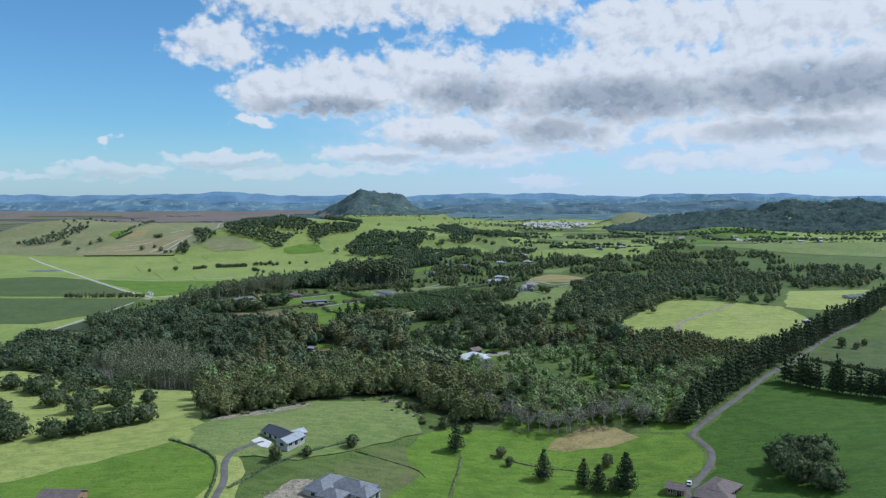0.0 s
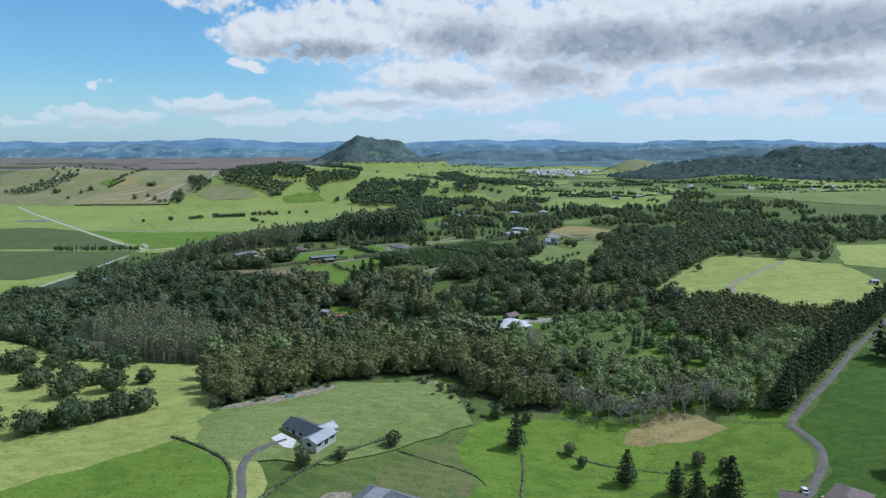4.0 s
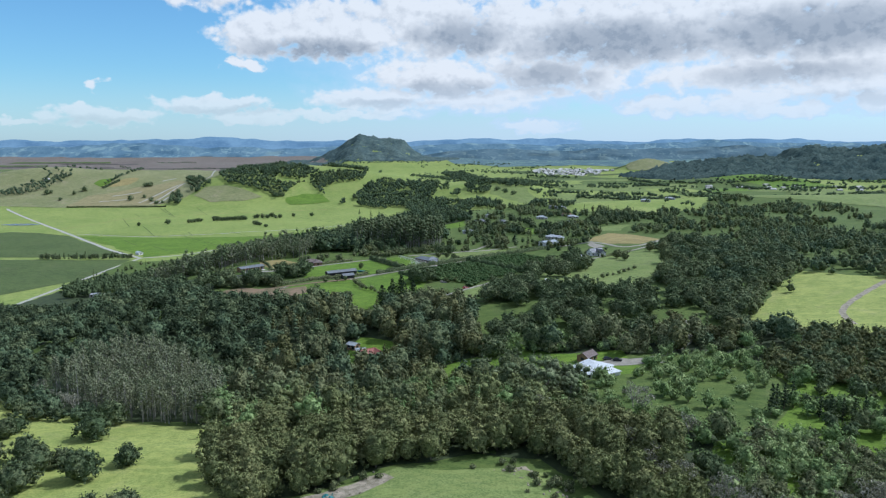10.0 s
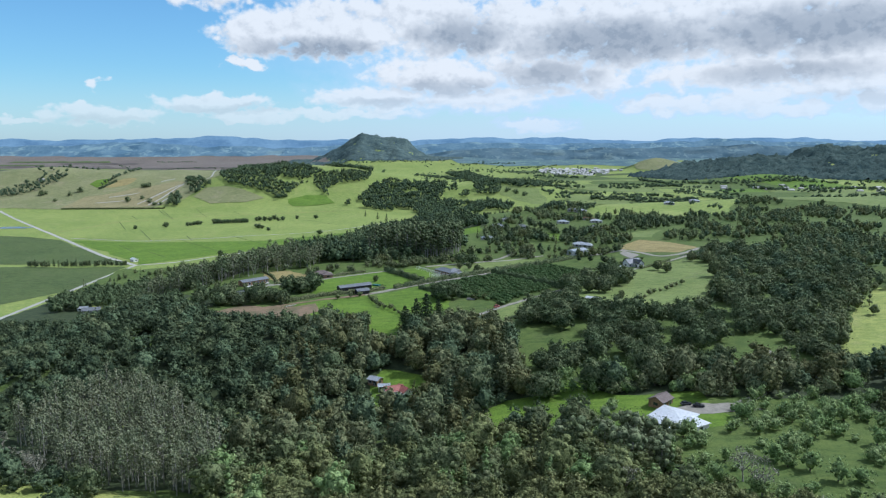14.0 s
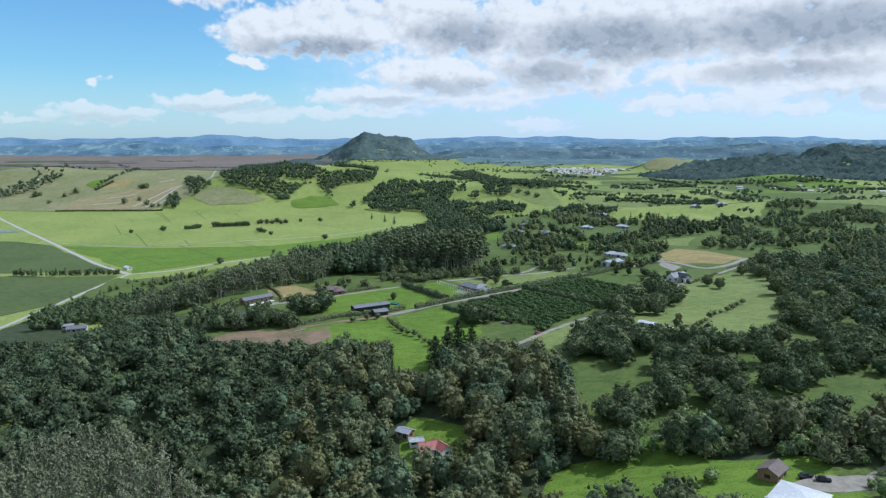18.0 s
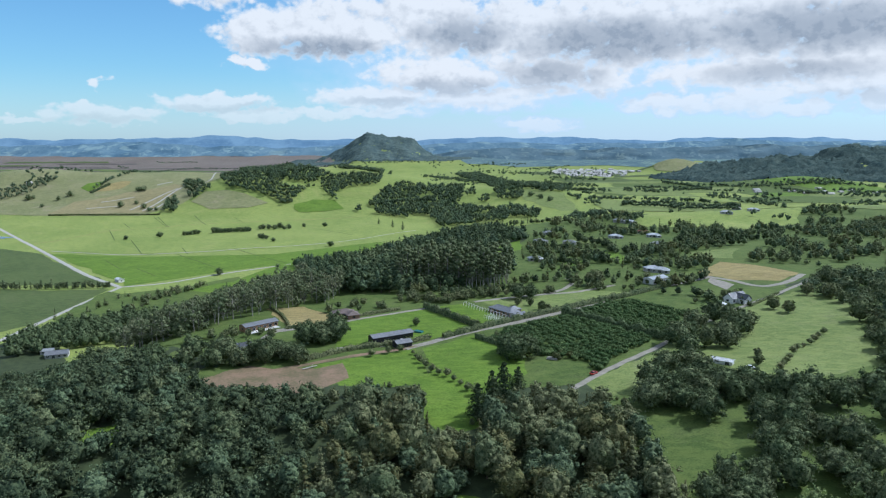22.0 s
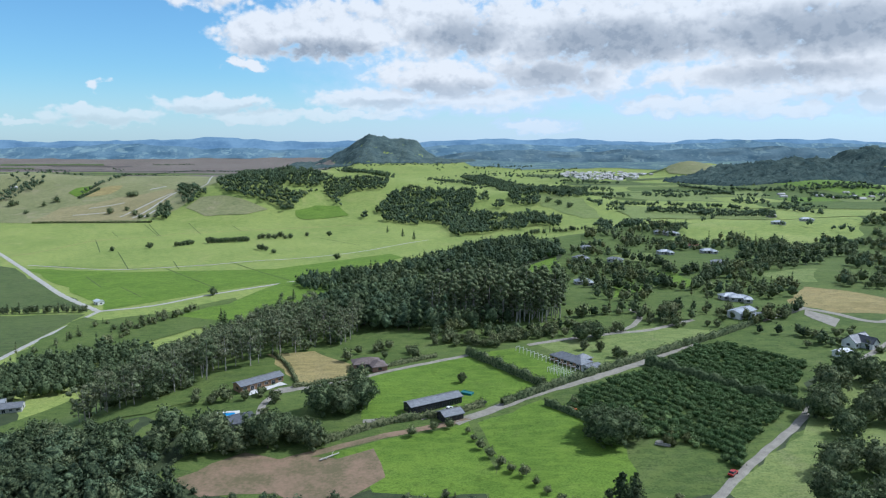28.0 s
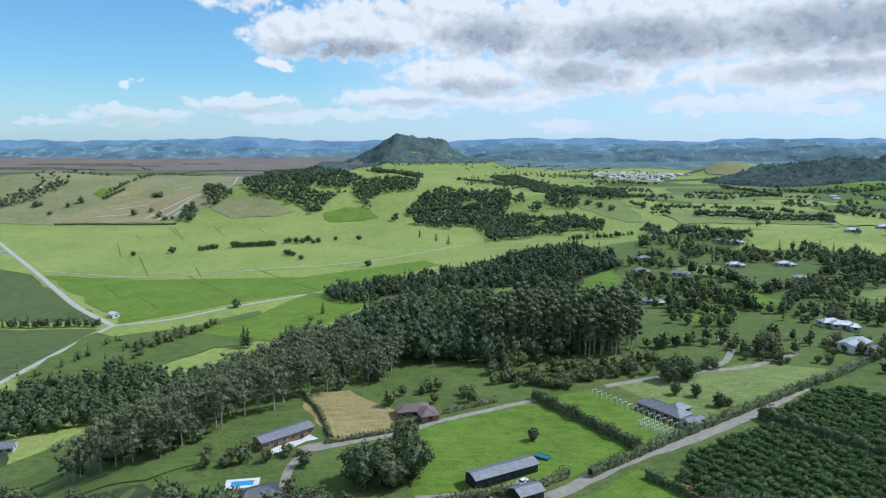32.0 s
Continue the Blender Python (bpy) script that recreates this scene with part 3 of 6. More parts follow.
def round_tree(detail, height=12.0, radius=4.6, size=0.85, wood=True):
    """A broad bush tree: a dome of many leafy billows, dark between them, leafy almost to the ground."""
    f = Foliage()
    k = int(np.clip(detail // 12, 9, 40))
    i = np.arange(k) + 0.5
    up = np.clip(1 - 1.62 * i / k + rng.uniform(-0.12, 0.12, k), -0.7, 0.98)
    turn = i * 2.4 + rng.uniform(-0.6, 0.6, k)
    flat = np.sqrt(1 - up ** 2)
    way = np.column_stack([flat * np.cos(turn), flat * np.sin(turn), up])
    radii = np.array([radius * rng.uniform(0.85, 1.1), radius * rng.uniform(0.85, 1.1), height * 0.52])
    middle = np.array([0, 0, height * 0.42])
    seat = middle + way * radii * rng.uniform(0.5, 0.92, (k, 1))
    r = radius * math.sqrt(3.4 / k) * rng.uniform(0.5, 1.25, (k, 1)) * np.array((1, 1, 0.85))
    each = max(4, detail // k)
    home = np.repeat(np.arange(k), each)
    d = rng.normal(size=(k * each, 3))
    d /= np.linalg.norm(d, axis=1)[:, None]
    under = (d * (way[home] * 0.9 + (0, 0, 0.5))).sum(1) < -0.1
    d[under] *= -1
    f.add(*sprays(seat[home] + d * r[home] * rng.uniform(0.55, 1.3, (k * each, 1)), d + 0.75 * rng.normal(size=d.shape), size * 1.12, 0.62))
    v, t = round_solid(1 if detail >= 200 else 0)
    for j in range(k):
        f.add(seat[j] + v * r[j] * 0.62 * rng.uniform(0.6, 1.15, (len(v), 1)), None, t)
    v, t = (DOME_V, DOME_F) if detail >= 200 else (ICOSA_V, ICOSA_F)
    f.add(middle + v * radii * 0.7 * rng.uniform(0.9, 1.05, (len(v), 1)), None, t)
    if wood:
        f.limb((0, 0, -0.5), (0.2, 0.1, height * 0.4), 0.32, 0.18)
    return f


def cone_tree(detail, height=14.0, radius=3.2, size=0.8):
    """A dense conifer, tapering to a point, with drooping tiers."""
    f = Foliage()
    tiers = 7 if detail > 120 else 4
    for i in range(tiers):
        u = (i + 0.5) / tiers
        r = radius * (1 - u) ** 0.75 + 0.3
        f.lobe((rng.uniform(-0.2, 0.2), rng.uniform(-0.2, 0.2), height * (0.1 + 0.88 * u)), (r, r, height * 0.62 / tiers), int(detail * (1.35 - u) / tiers), size, 0, 0.82)
    f.limb((0, 0, -0.5), (0, 0, height * 0.6), 0.3, 0.15)
    return f


def gum_tree(detail, height=22.0, radius=3.6, size=0.75, full=1.0):
    """A tall gum: a long pale leaning stem, rising limbs, loose clumps over the upper half."""
    f = Foliage()
    lean = rng.uniform(-0.8, 0.8, 2)
    fork = np.array([lean[0] * 0.5, lean[1] * 0.5, height * 0.42])
    f.limb((0, 0, -0.5), fork, 0.36, 0.26, 6)
    f.limb(fork, (lean[0], lean[1], height * 0.9), 0.26, 0.08, 5)
    for i in range(15):
        a, up = i * 2.4 + rng.uniform(-0.3, 0.3), 0.36 + 0.62 * (i + 0.5) / 15
        out = radius * rng.uniform(0.35, 0.95) * (1.2 - 1.2 * abs(up - 0.74))
        tip = np.array([lean[0] + out * math.cos(a), lean[1] + out * math.sin(a), height * up])
        if i % 2:
            f.limb(fork * (1, 1, rng.uniform(0.7, 1.2)), tip, 0.12, 0.04, 4)
        r = rng.uniform(1.3, 2.9) * full
        f.lobe(tip, (r, r, r * 0.85), detail // 15, size, 1, 0.72, 0.8)
    return f


def thin_gum(detail, height=17.0):
    """A thin half-bare gum: a straight grey stem and narrow upright wisps of leaf."""
    f = Foliage()
    top = np.array([rng.uniform(-0.6, 0.6), rng.uniform(-0.6, 0.6), height])
    f.limb((0, 0, -0.5), top * 0.55, 0.2, 0.14, 5)
    f.limb(top * 0.55, top, 0.14, 0.03, 4)
    for i in range(11):
        a, up = i * 2.4, 0.30 + 0.68 * (i + 0.5) / 11
        tip = top * up + np.array([2.2 * (1.2 - up) * math.cos(a), 2.2 * (1.2 - up) * math.sin(a), 0])
        f.limb(top * (up - 0.12), tip, 0.06, 0.02, 3)
        f.lobe(tip, (1.25, 1.25, 1.6), detail // 11, 0.75, 0, 0.6 if i > 5 else 0.0, 1.0)
    return f


def bare_tree(detail, height=9.0, radius=3.4):
    """A leafless or dying tree: forked limbs and a haze of grey twigs."""
    f = Foliage()
    top = np.array([0.3, -0.2, height * 0.35])
    f.limb((0, 0, -0.4), top, 0.24, 0.16)
    for i in range(9):
        a, up = i * 2.4, rng.uniform(0.55, 1.0)
        out = radius * rng.uniform(0.4, 1.0) * (1.4 - up * 0.7)
        tip = np.array([out * math.cos(a), out * math.sin(a), height * up])
        f.limb(top, tip, 0.12, 0.04, 4)
        f.lobe(tip, (1.3, 1.3, 1.2), detail // 9, 0.5, 0, 0, 1.2)
    return f


def low_bush(detail, height=3.4, radius=2.0, size=0.55):
    f = Foliage()
    f.lobe((0, 0, height * 0.5), (radius, radius, height * 0.52), detail // 2, size, 1, 0.86)
    for i in range(4):
        a = i * 1.57 + rng.uniform(-0.4, 0.4)
        f.lobe((0.55 * radius * math.cos(a), 0.55 * radius * math.sin(a), height * rng.uniform(0.45, 0.75)), (radius * 0.5,) * 3, detail // 8, size, 0, 0.8)
    return f


def woods(name, spots, kinds, mats, label, size=(0.8, 1.25), category="trees", limit=None):
    """Many trees that nobody would count, joined into one mesh; mats: leaves, bark, other leaves; limit: the tallest at each spot."""
    if not len(spots):
        return None
    made = [k.arrays() for k in kinds]
    choice = [0] + list(range(2, len(mats)))
    v_all, q_all, t_all, qm_all, tm_all, count = [], [], [], [], [], 0
    for x, y in spots:
        v, q, t, m = made[rng.integers(len(made))]
        a, s = rng.uniform(0, 6.283), rng.uniform(*size)
        if limit is not None:
            tallest = limit(x, y)
            if tallest < 2.4:
                continue
            s = min(s, tallest / v[:, 2].max() * rng.uniform(0.8, 1.0))
        if len(mats) > 2:
            m = np.where(m == 0, choice[rng.integers(len(choice))], m)
        ca, sa = math.cos(a) * s, math.sin(a) * s
        w = np.column_stack([v[:, 0] * ca - v[:, 1] * sa + x, v[:, 0] * sa + v[:, 1] * ca + y, v[:, 2] * s * rng.uniform(0.85, 1.15) + float(land(x, y)) - 0.2])
        v_all.append(w)
        q_all.append(q + count)
        t_all.append(t + count)
        qm_all.append(m[:len(q)])
        tm_all.append(m[len(q):])
        count += len(v)
    me = mesh_of(name, np.vstack(v_all), np.vstack(q_all), np.vstack(t_all), mats, np.concatenate(qm_all + tm_all))
    return tagged(new(name, me), label, category, kind="stuff")


def canopy(name, poly, step, top, bump, mat, label, edge=14.0):
    """The closed roof of a far wood: one lumpy sheet that falls to the ground at its edge."""
    xs, ys = [p[0] for p in poly], [p[1] for p in poly]
    x, y = np.meshgrid(np.arange(min(xs), max(xs) + step, step), np.arange(min(ys), max(ys) + step, step))
    hit = inside(x, y, poly)
    d = np.full(x.shape, 1e9)
    for (x0, y0), (x1, y1) in zip(poly, poly[1:] + poly[:1]):
        u = np.clip(((x - x0) * (x1 - x0) + (y - y0) * (y1 - y0)) / ((x1 - x0) ** 2 + (y1 - y0) ** 2), 0, 1)
        d = np.minimum(d, np.hypot(x - x0 - u * (x1 - x0), y - y0 - u * (y1 - y0)))
    x = x + rng.uniform(-0.35, 0.35, x.shape) * step
    y = y + rng.uniform(-0.35, 0.35, y.shape) * step
    z = land(x, y) + top * ease(d / edge) - 0.6 + bump * rng.normal(size=x.shape) * ease(d / edge)
    i = np.arange(x.size).reshape(x.shape)
    q = np.stack([i[:-1, :-1], i[:-1, 1:], i[1:, 1:], i[1:, :-1]], -1)[hit[:-1, :-1] & hit[:-1, 1:] & hit[1:, 1:] & hit[1:, :-1]]
    used = np.unique(q)
    back = np.zeros(x.size, int)
    back[used] = np.arange(len(used))
    v = np.column_stack([x.ravel(), y.ravel(), z.ravel()])[used]
    return tagged(new(name, mesh_of(name, v, back[q], mats=[mat])), label, "trees", kind="stuff")


def scatter(poly, gap, holes=(), keep=1.0):
    """Loosely even spots inside an outline, outside the holes."""
    xs, ys = [p[0] for p in poly], [p[1] for p in poly]
    x, y = np.meshgrid(np.arange(min(xs), max(xs), gap), np.arange(min(ys), max(ys), gap))
    x = x.ravel() + rng.uniform(-0.42, 0.42, x.size) * gap
    y = y.ravel() + rng.uniform(-0.42, 0.42, y.size) * gap
    ok = inside(x, y, poly) & (rng.uniform(size=x.size) < keep)
    for h in holes:
        ok &= ~inside(x, y, h)
    return np.column_stack([x, y])[ok]


def patchy(spots, scale, cut):
    """Leaves the spots in loose drifts, with gaps between them."""
    return spots[[noise.noise(Vector((x / scale, y / scale, 4.2))) > cut for x, y in spots]]


def off_line(spots, pts, gap):
    """Drops the spots that lie within a gap of a road."""
    c = smooth_line(pts, 3.0)
    d = np.hypot(spots[:, :1] - c[:, 0], spots[:, 1:] - c[:, 1]).min(1)
    return spots[d > gap]


def tree_model(name, foliage, leaf, bark, label, category="tree"):
    """One tree as a thing with a trunk and a crown, kept aside for copying."""
    v, q, t, m = foliage.arrays()
    root = tagged(new(name), label, category)
    for key, mat, pick in (("crown", leaf, 0), ("trunk", bark, 1)):
        qq, tt = q[m[:len(q)] == pick], t[m[len(q):] == pick]
        if not len(qq) and not len(tt):
            continue
        used = np.unique(np.concatenate([qq.ravel(), tt.ravel()]))
        back = np.zeros(len(v), int)
        back[used] = np.arange(len(used))
        ob = new(key, mesh_of(key, v[used], back[qq], back[tt], [mat]))
        ob.parent = root
    return root


def plant(models, spots, group, size=(0.8, 1.2)):
    """Sets trees out, the first of each model itself, then copies."""
    fresh = {id(m): True for m in models}
    for i, (x, y) in enumerate(spots):
        m = models[i % len(models)]
        s = rng.uniform(*size)
        place = pose(float(x), float(y), float(land(x, y)) - 0.15, 0, 0, float(rng.uniform(0, 360)))
        ob = m if fresh.pop(id(m), None) else copy_thing(m, place)
        ob.matrix_basis = place @ Matrix.Diagonal((s, s, s * rng.uniform(0.9, 1.12), 1))
        tagged(ob, group=group)


def hedge(name, pts, width, height, leaf, label, density=2.4, size=0.6):
    """A clipped or grown-out hedge along a line."""
    c = smooth_line(pts, 1.5)
    d = np.gradient(c, axis=0)
    d /= np.linalg.norm(d, axis=1)[:, None]
    side = np.stack([-d[:, 1], d[:, 0]], 1)
    z = land(c[:, 0], c[:, 1])
    f = Foliage()
    lump = 1 + 0.14 * np.sin(np.arange(len(c)) * 0.9) + 0.12 * rng.normal(size=len(c))
    prof = [(-0.42, 0.0), (-0.46, 0.55), (-0.25, 0.9), (0.25, 0.9), (0.46, 0.55), (0.42, 0.0)]
    rows = np.stack([np.column_stack([c + side * (a * width * lump)[:, None], z + b * height * lump * 0.95 - 0.1]) for a, b in prof], 1)
    i = np.arange(len(c) * 6).reshape(len(c), 6)
    f.add(rows.reshape(-1, 3), np.stack([i[:-1, :-1], i[:-1, 1:], i[1:, 1:], i[1:, :-1]], -1).reshape(-1, 4))
    k = int(len(c) * 1.5 * (width + 2 * height) * density)
    at, u = rng.integers(0, len(c), k), rng.uniform(-1, 1, k)
    b = np.where(abs(u) > 0.4, (1 - (abs(u) - 0.4) / 0.6) * 0.95, 0.97)
    a = np.clip(u / 0.4, -1, 1) * 0.47
    p = np.column_stack([c[at] + side[at] * (a * width * lump[at])[:, None], z[at] + b * height * lump[at]]) + rng.normal(0, 0.16, (k, 3))
    nrm = np.column_stack([side[at] * a[:, None] * 2, np.where(abs(u) > 0.4, 0.3, 1.0)])
    f.add(*sprays(p, nrm + 0.5 * rng.normal(size=(k, 3)), size))
    return tagged(new(name, f.mesh(name, leaf, BARK)), label, "hedge")


# ---- outlines on the plan ----
FOREST = [(-400, 470), (-330, 440), (-259, 425), (-217, 397), (-193, 402), (-159, 405), (-140, 391), (-119, 313), (-105, 311), (-82, 327), (-66, 340), (-40, 346),
          (-20, 343), (-10, 328), (2, 312), (27, 312), (43, 316), (67, 321), (91, 323), (92, 312), (106, 308), (140, 346), (168, 382), (200, 417), (220, 452),
          (177, 470), (155, 491), (130, 522), (150, 560), (195, 612), (225, 660), (235, 760), (190, 830), (140, 790), (108, 742), (70, 725), (30, 690), (10, 650),
          (-40, 596), (-75, 592), (-92, 565), (-104, 557), (-116, 603), (-150, 606), (-165, 594), (-205, 604), (-226, 616), (-214, 640), (-250, 668), (-290, 660), (-340, 725), (-368, 770), (-425, 850), (-440, 700)]
HILL_FIELD = [(114, 499), (174, 586), (203, 612), (223, 594), (272, 563), (273, 524), (262, 487), (243, 461), (216, 445), (187, 434), (169, 451), (157, 476), (129, 478)]
WHITE_CLEAR = [(-56, 446), (-36, 467), (-13, 478), (3, 463), (40, 455), (54, 452), (78, 448), (92, 429), (89, 395), (63, 362), (45, 360), (3, 371), (8, 397), (-6, 408), (-17, 430)]
WHITE_GLADE = [(-58, 449), (-51, 468), (-30, 475), (-12, 489), (-8, 481), (2, 465), (36, 462), (38, 428), (14, 422), (-4, 430)]
RED_GLADE = [(-100, 516), (-92, 514), (-77, 506), (-72, 500), (-82, 484), (-86, 478), (-97, 476), (-104, 492)]
PARK = [(-37, 580), (-41, 597), (-24, 613), (0, 636), (12, 652), (40, 685), (86, 730), (118, 757), (142, 772), (150, 735), (136, 700), (118, 662), (97, 610), (60, 597), (30, 604), (18, 620), (8, 614), (-12, 599), (-20, 583)]
GLADE_WEST = [(-244, 553), (-231, 563), (-221, 550), (-233, 542)]
CLEAR_SOUTH = [(4, 375), (21, 394), (24, 383), (46, 390), (63, 408), (80, 430), (84, 378), (77, 372), (60, 360), (47, 352), (37, 362), (10, 360)]
YOUNG = [(28, 318), (31, 326), (45, 346), (61, 357), (73, 345), (89, 345), (110, 356), (137, 389), (157, 397), (165, 384), (141, 347), (120, 322), (104, 308), (92, 312), (83, 318), (61, 316), (40, 312)]
SCRUB = [(87, 433), (107, 444), (141, 462), (172, 448), (189, 415), (168, 385), (152, 395), (126, 397), (93, 408)]
TALL_GUMS = [(-138, 797), (-58, 796), (-51, 847), (-95, 855), (-138, 846)]
LANE = [(88, 235), (91, 257), (95, 262), (105, 274), (112, 287), (110, 300), (111, 306), (143, 339), (176, 377), (210, 411), (260, 466), (304, 509), (400, 629)]
ROAD = [(-124, 655), (-110, 666), (-88, 684), (-62, 700), (-32, 723), (7, 757), (50, 791), (100, 826)]
ROAD_EAST = [(-75, 560), (-41, 599), (-24, 617), (0, 641), (12, 655), (40, 688), (86, 733), (111, 755), (139, 781), (196, 832)]
GUM_BAND = [(-292, 688), (-300, 734), (-292, 780), (-290, 850), (-254, 860), (-208, 815), (-178, 802), (-177, 768), (-211, 745), (-234, 718), (-250, 690)]
WOOD_MID = [(-206, 796), (-215, 876), (-176, 884), (-133, 893), (-90, 889), (-45, 885), (-62, 800), (-97, 792), (-125, 785), (-174, 790)]
WOOD_PINE = [(-290, 1131), (-256, 1165), (-189, 1225), (-124, 1257), (-60, 1180), (-8, 1098), (-24, 1020), (-60, 960), (-94, 930), (-131, 969), (-160, 960), (-184, 1000), (-233, 1085), (-270, 1085)]
WOOD_NORTH = [(-40, 880), (40, 850), (90, 850), (180, 870), (230, 820), (330, 880), (480, 980), (560, 1120), (420, 1230), (200, 1220), (40, 1190), (-20, 1100), (-30, 960)]
BRIGHT = [(118, 1134), (161, 1221), (322, 1509), (257, 1232), (505, 1602), (376, 1226), (303, 1110), (223, 1083), (190, 1116)]
ORCHARD = [(-77, 666), (-70, 684), (-46, 701), (-32, 709), (-27, 722), (6, 748), (19, 749), (44, 717), (28, 692), (11, 664), (-17, 634), (-34, 610), (-40, 630), (-57, 637), (-65, 645)]

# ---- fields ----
# the patch of sun on this near hill is in its brighter grass
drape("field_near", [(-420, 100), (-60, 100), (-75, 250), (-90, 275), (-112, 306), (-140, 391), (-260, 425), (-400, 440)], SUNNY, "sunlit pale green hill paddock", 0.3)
drape("field_house", [(-100, 262), (-60, 262), (-38, 275), (-12, 300), (-22, 334), (-66, 336), (-106, 308), (-112, 292)], PALE_GRASS, "sunlit green lawn round a farmhouse", 0.36)
drape("field_knoll", [(-185, 215), (-92, 215), (-84, 236), (-88, 256), (-113, 279), (-130, 264), (-146, 254), (-160, 243), (-190, 238)], LUSH, "rough bright green knoll paddock", 0.4)
drape("field_stream", [(-20, 200), (86, 200), (88, 240), (92, 262), (103, 276), (109, 288), (107, 300), (104, 304), (88, 306), (40, 308), (0, 306), (-14, 296), (-22, 270)], LUSH, "wet bright green paddock beside a ditch", 0.05)
drape("field_hay", [(42, 293), (45, 302), (64, 314), (78, 313), (86, 304), (72, 297), (58, 293)], HAY, "dry straw-coloured patch of cut hay", 0.09)
drape("field_yard", [(-44, 262), (-20, 285), (-12, 262), (-22, 236), (-40, 240)], grass("worn_grass", (0.095, 0.125, 0.040), (0.14, 0.16, 0.055), (0.18, 0.13, 0.085), 0.6, 0.05), "worn brownish paddock inside a fence", 0.09)
drape("field_lane", [(107, 273), (114, 287), (112, 299), (114, 305), (145, 338), (179, 376), (330, 330), (330, 200), (98, 200), (96, 260)], SHADED_LUSH, "flat green paddock beside a lane, darkened as under cloud", 0.05)
# darker grass stands in for the shade between the hedges
drape("field_lane_north", [(185, 380), (214, 410), (262, 462), (420, 420), (420, 340), (330, 335)], DEEP_GRASS, "green paddock between tall hedges, shade given as darker grass", 0.05)
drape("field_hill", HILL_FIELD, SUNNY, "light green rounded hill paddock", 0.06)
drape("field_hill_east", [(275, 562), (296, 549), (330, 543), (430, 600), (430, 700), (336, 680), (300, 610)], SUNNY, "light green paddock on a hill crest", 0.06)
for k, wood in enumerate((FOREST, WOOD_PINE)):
    drape("forest_floor", wood, FOREST_FLOOR, "dark mottled green-brown ground under dense trees", 0.03, 8 if not k else 16)
drape("field_clear", WHITE_CLEAR, LAWN, "green clearing with scattered small trees", 0.06)
drape("field_young", [(22, 309), (43, 312), (67, 317), (91, 319), (92, 308), (110, 305), (138, 350), (166, 386), (198, 420), (150, 440), (110, 430), (92, 429), (89, 395), (63, 362), (40, 356)], LUSH, "bright grass between young trees beside a lane", 0.058)
drape("field_glade", WHITE_GLADE, LUSH, "bright green glade beside a white house", 0.10)
drape("field_red", RED_GLADE, LUSH, "small bright lawn among tall trees", 0.08)
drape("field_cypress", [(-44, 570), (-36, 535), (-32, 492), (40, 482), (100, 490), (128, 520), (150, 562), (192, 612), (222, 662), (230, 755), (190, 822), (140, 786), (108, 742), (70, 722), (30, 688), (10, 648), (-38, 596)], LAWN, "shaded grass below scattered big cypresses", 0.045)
drape("field_park", PARK, PALE_GRASS, "olive green parkland paddock", 0.06)
drape("glade", GLADE_WEST, LUSH, "small light green glade in dark bush", 0.08)
drape("field_shed", [(-163, 711), (-116, 738), (-86, 692), (-104, 678), (-124, 664), (-160, 660), (-164, 683)], LUSH, "mown green paddock behind a long shed", 0.06)
drape("field_tan", [(-220, 748), (-196, 754), (-172, 724), (-174, 706), (-194, 700)], HAY, "straw-coloured cut paddock", 0.08)
drape("field_green", [(-108, 742), (-90, 749), (-67, 709), (-82, 694)], LUSH, "vivid green lawn beside white frames", 0.08)
drape("field_east", [(-79, 755), (-49, 766), (-9, 784), (28, 776), (-5, 750), (-39, 726), (-60, 712)], PALE_GRASS, "light green paddock along a drive", 0.06)
drape("field_pool", [(-236, 683), (-209, 688), (-199, 697), (-182, 700), (-160, 680), (-168, 655), (-226, 655)], LAWN, "green lawn round a house and pool", 0.06)
drape("field_slope", [(-365, 742), (-345, 785), (-315, 800), (-282, 712), (-242, 712), (-236, 684), (-250, 672), (-290, 668), (-330, 725)], LAWN, "olive hillside below tall gums", 0.35)
drape("field_paddock", [(-116, 654), (-88, 675), (-78, 672), (-62, 640), (-66, 612), (-74, 592), (-84, 580), (-90, 556), (-105, 552), (-112, 566), (-114, 600), (-108, 618)], LUSH, "bright green paddock between shelter belts", 0.07)
drape("field_paddock_west", [(-168, 632), (-118, 656), (-110, 616), (-114, 600), (-130, 598), (-150, 604)], LUSH, "green paddock with a row of young trees", 0.06)
drape("field_dirt", [(-217, 612), (-207, 626), (-199, 632), (-183, 628), (-166, 628), (-152, 634), (-148, 612), (-162, 594), (-171, 597), (-182, 603), (-204, 603)], SOIL, "bare pinkish soil and thin grass", 0.10)
drape("field_orchard", ORCHARD, LAWN, "dark grass under orchard rows", 0.06)
drape("field_junction", [(94, 838), (130, 884), (158, 858), (170, 830), (142, 806), (112, 812)], HAY, "dry yellow paddock beside a road junction", 0.08)
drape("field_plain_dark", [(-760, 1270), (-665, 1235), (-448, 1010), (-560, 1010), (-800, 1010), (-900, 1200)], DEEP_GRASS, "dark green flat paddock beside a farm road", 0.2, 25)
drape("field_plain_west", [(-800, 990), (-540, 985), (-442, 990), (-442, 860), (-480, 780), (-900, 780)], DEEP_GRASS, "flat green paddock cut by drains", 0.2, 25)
drape("field_plain_front", [(-630, 1215), (-500, 1195), (-330, 1215), (-200, 1340), (-180, 1300), (-280, 1150), (-360, 1088), (-432, 1008)], LUSH, "bright flat green paddock by a farm road", 0.2, 25)
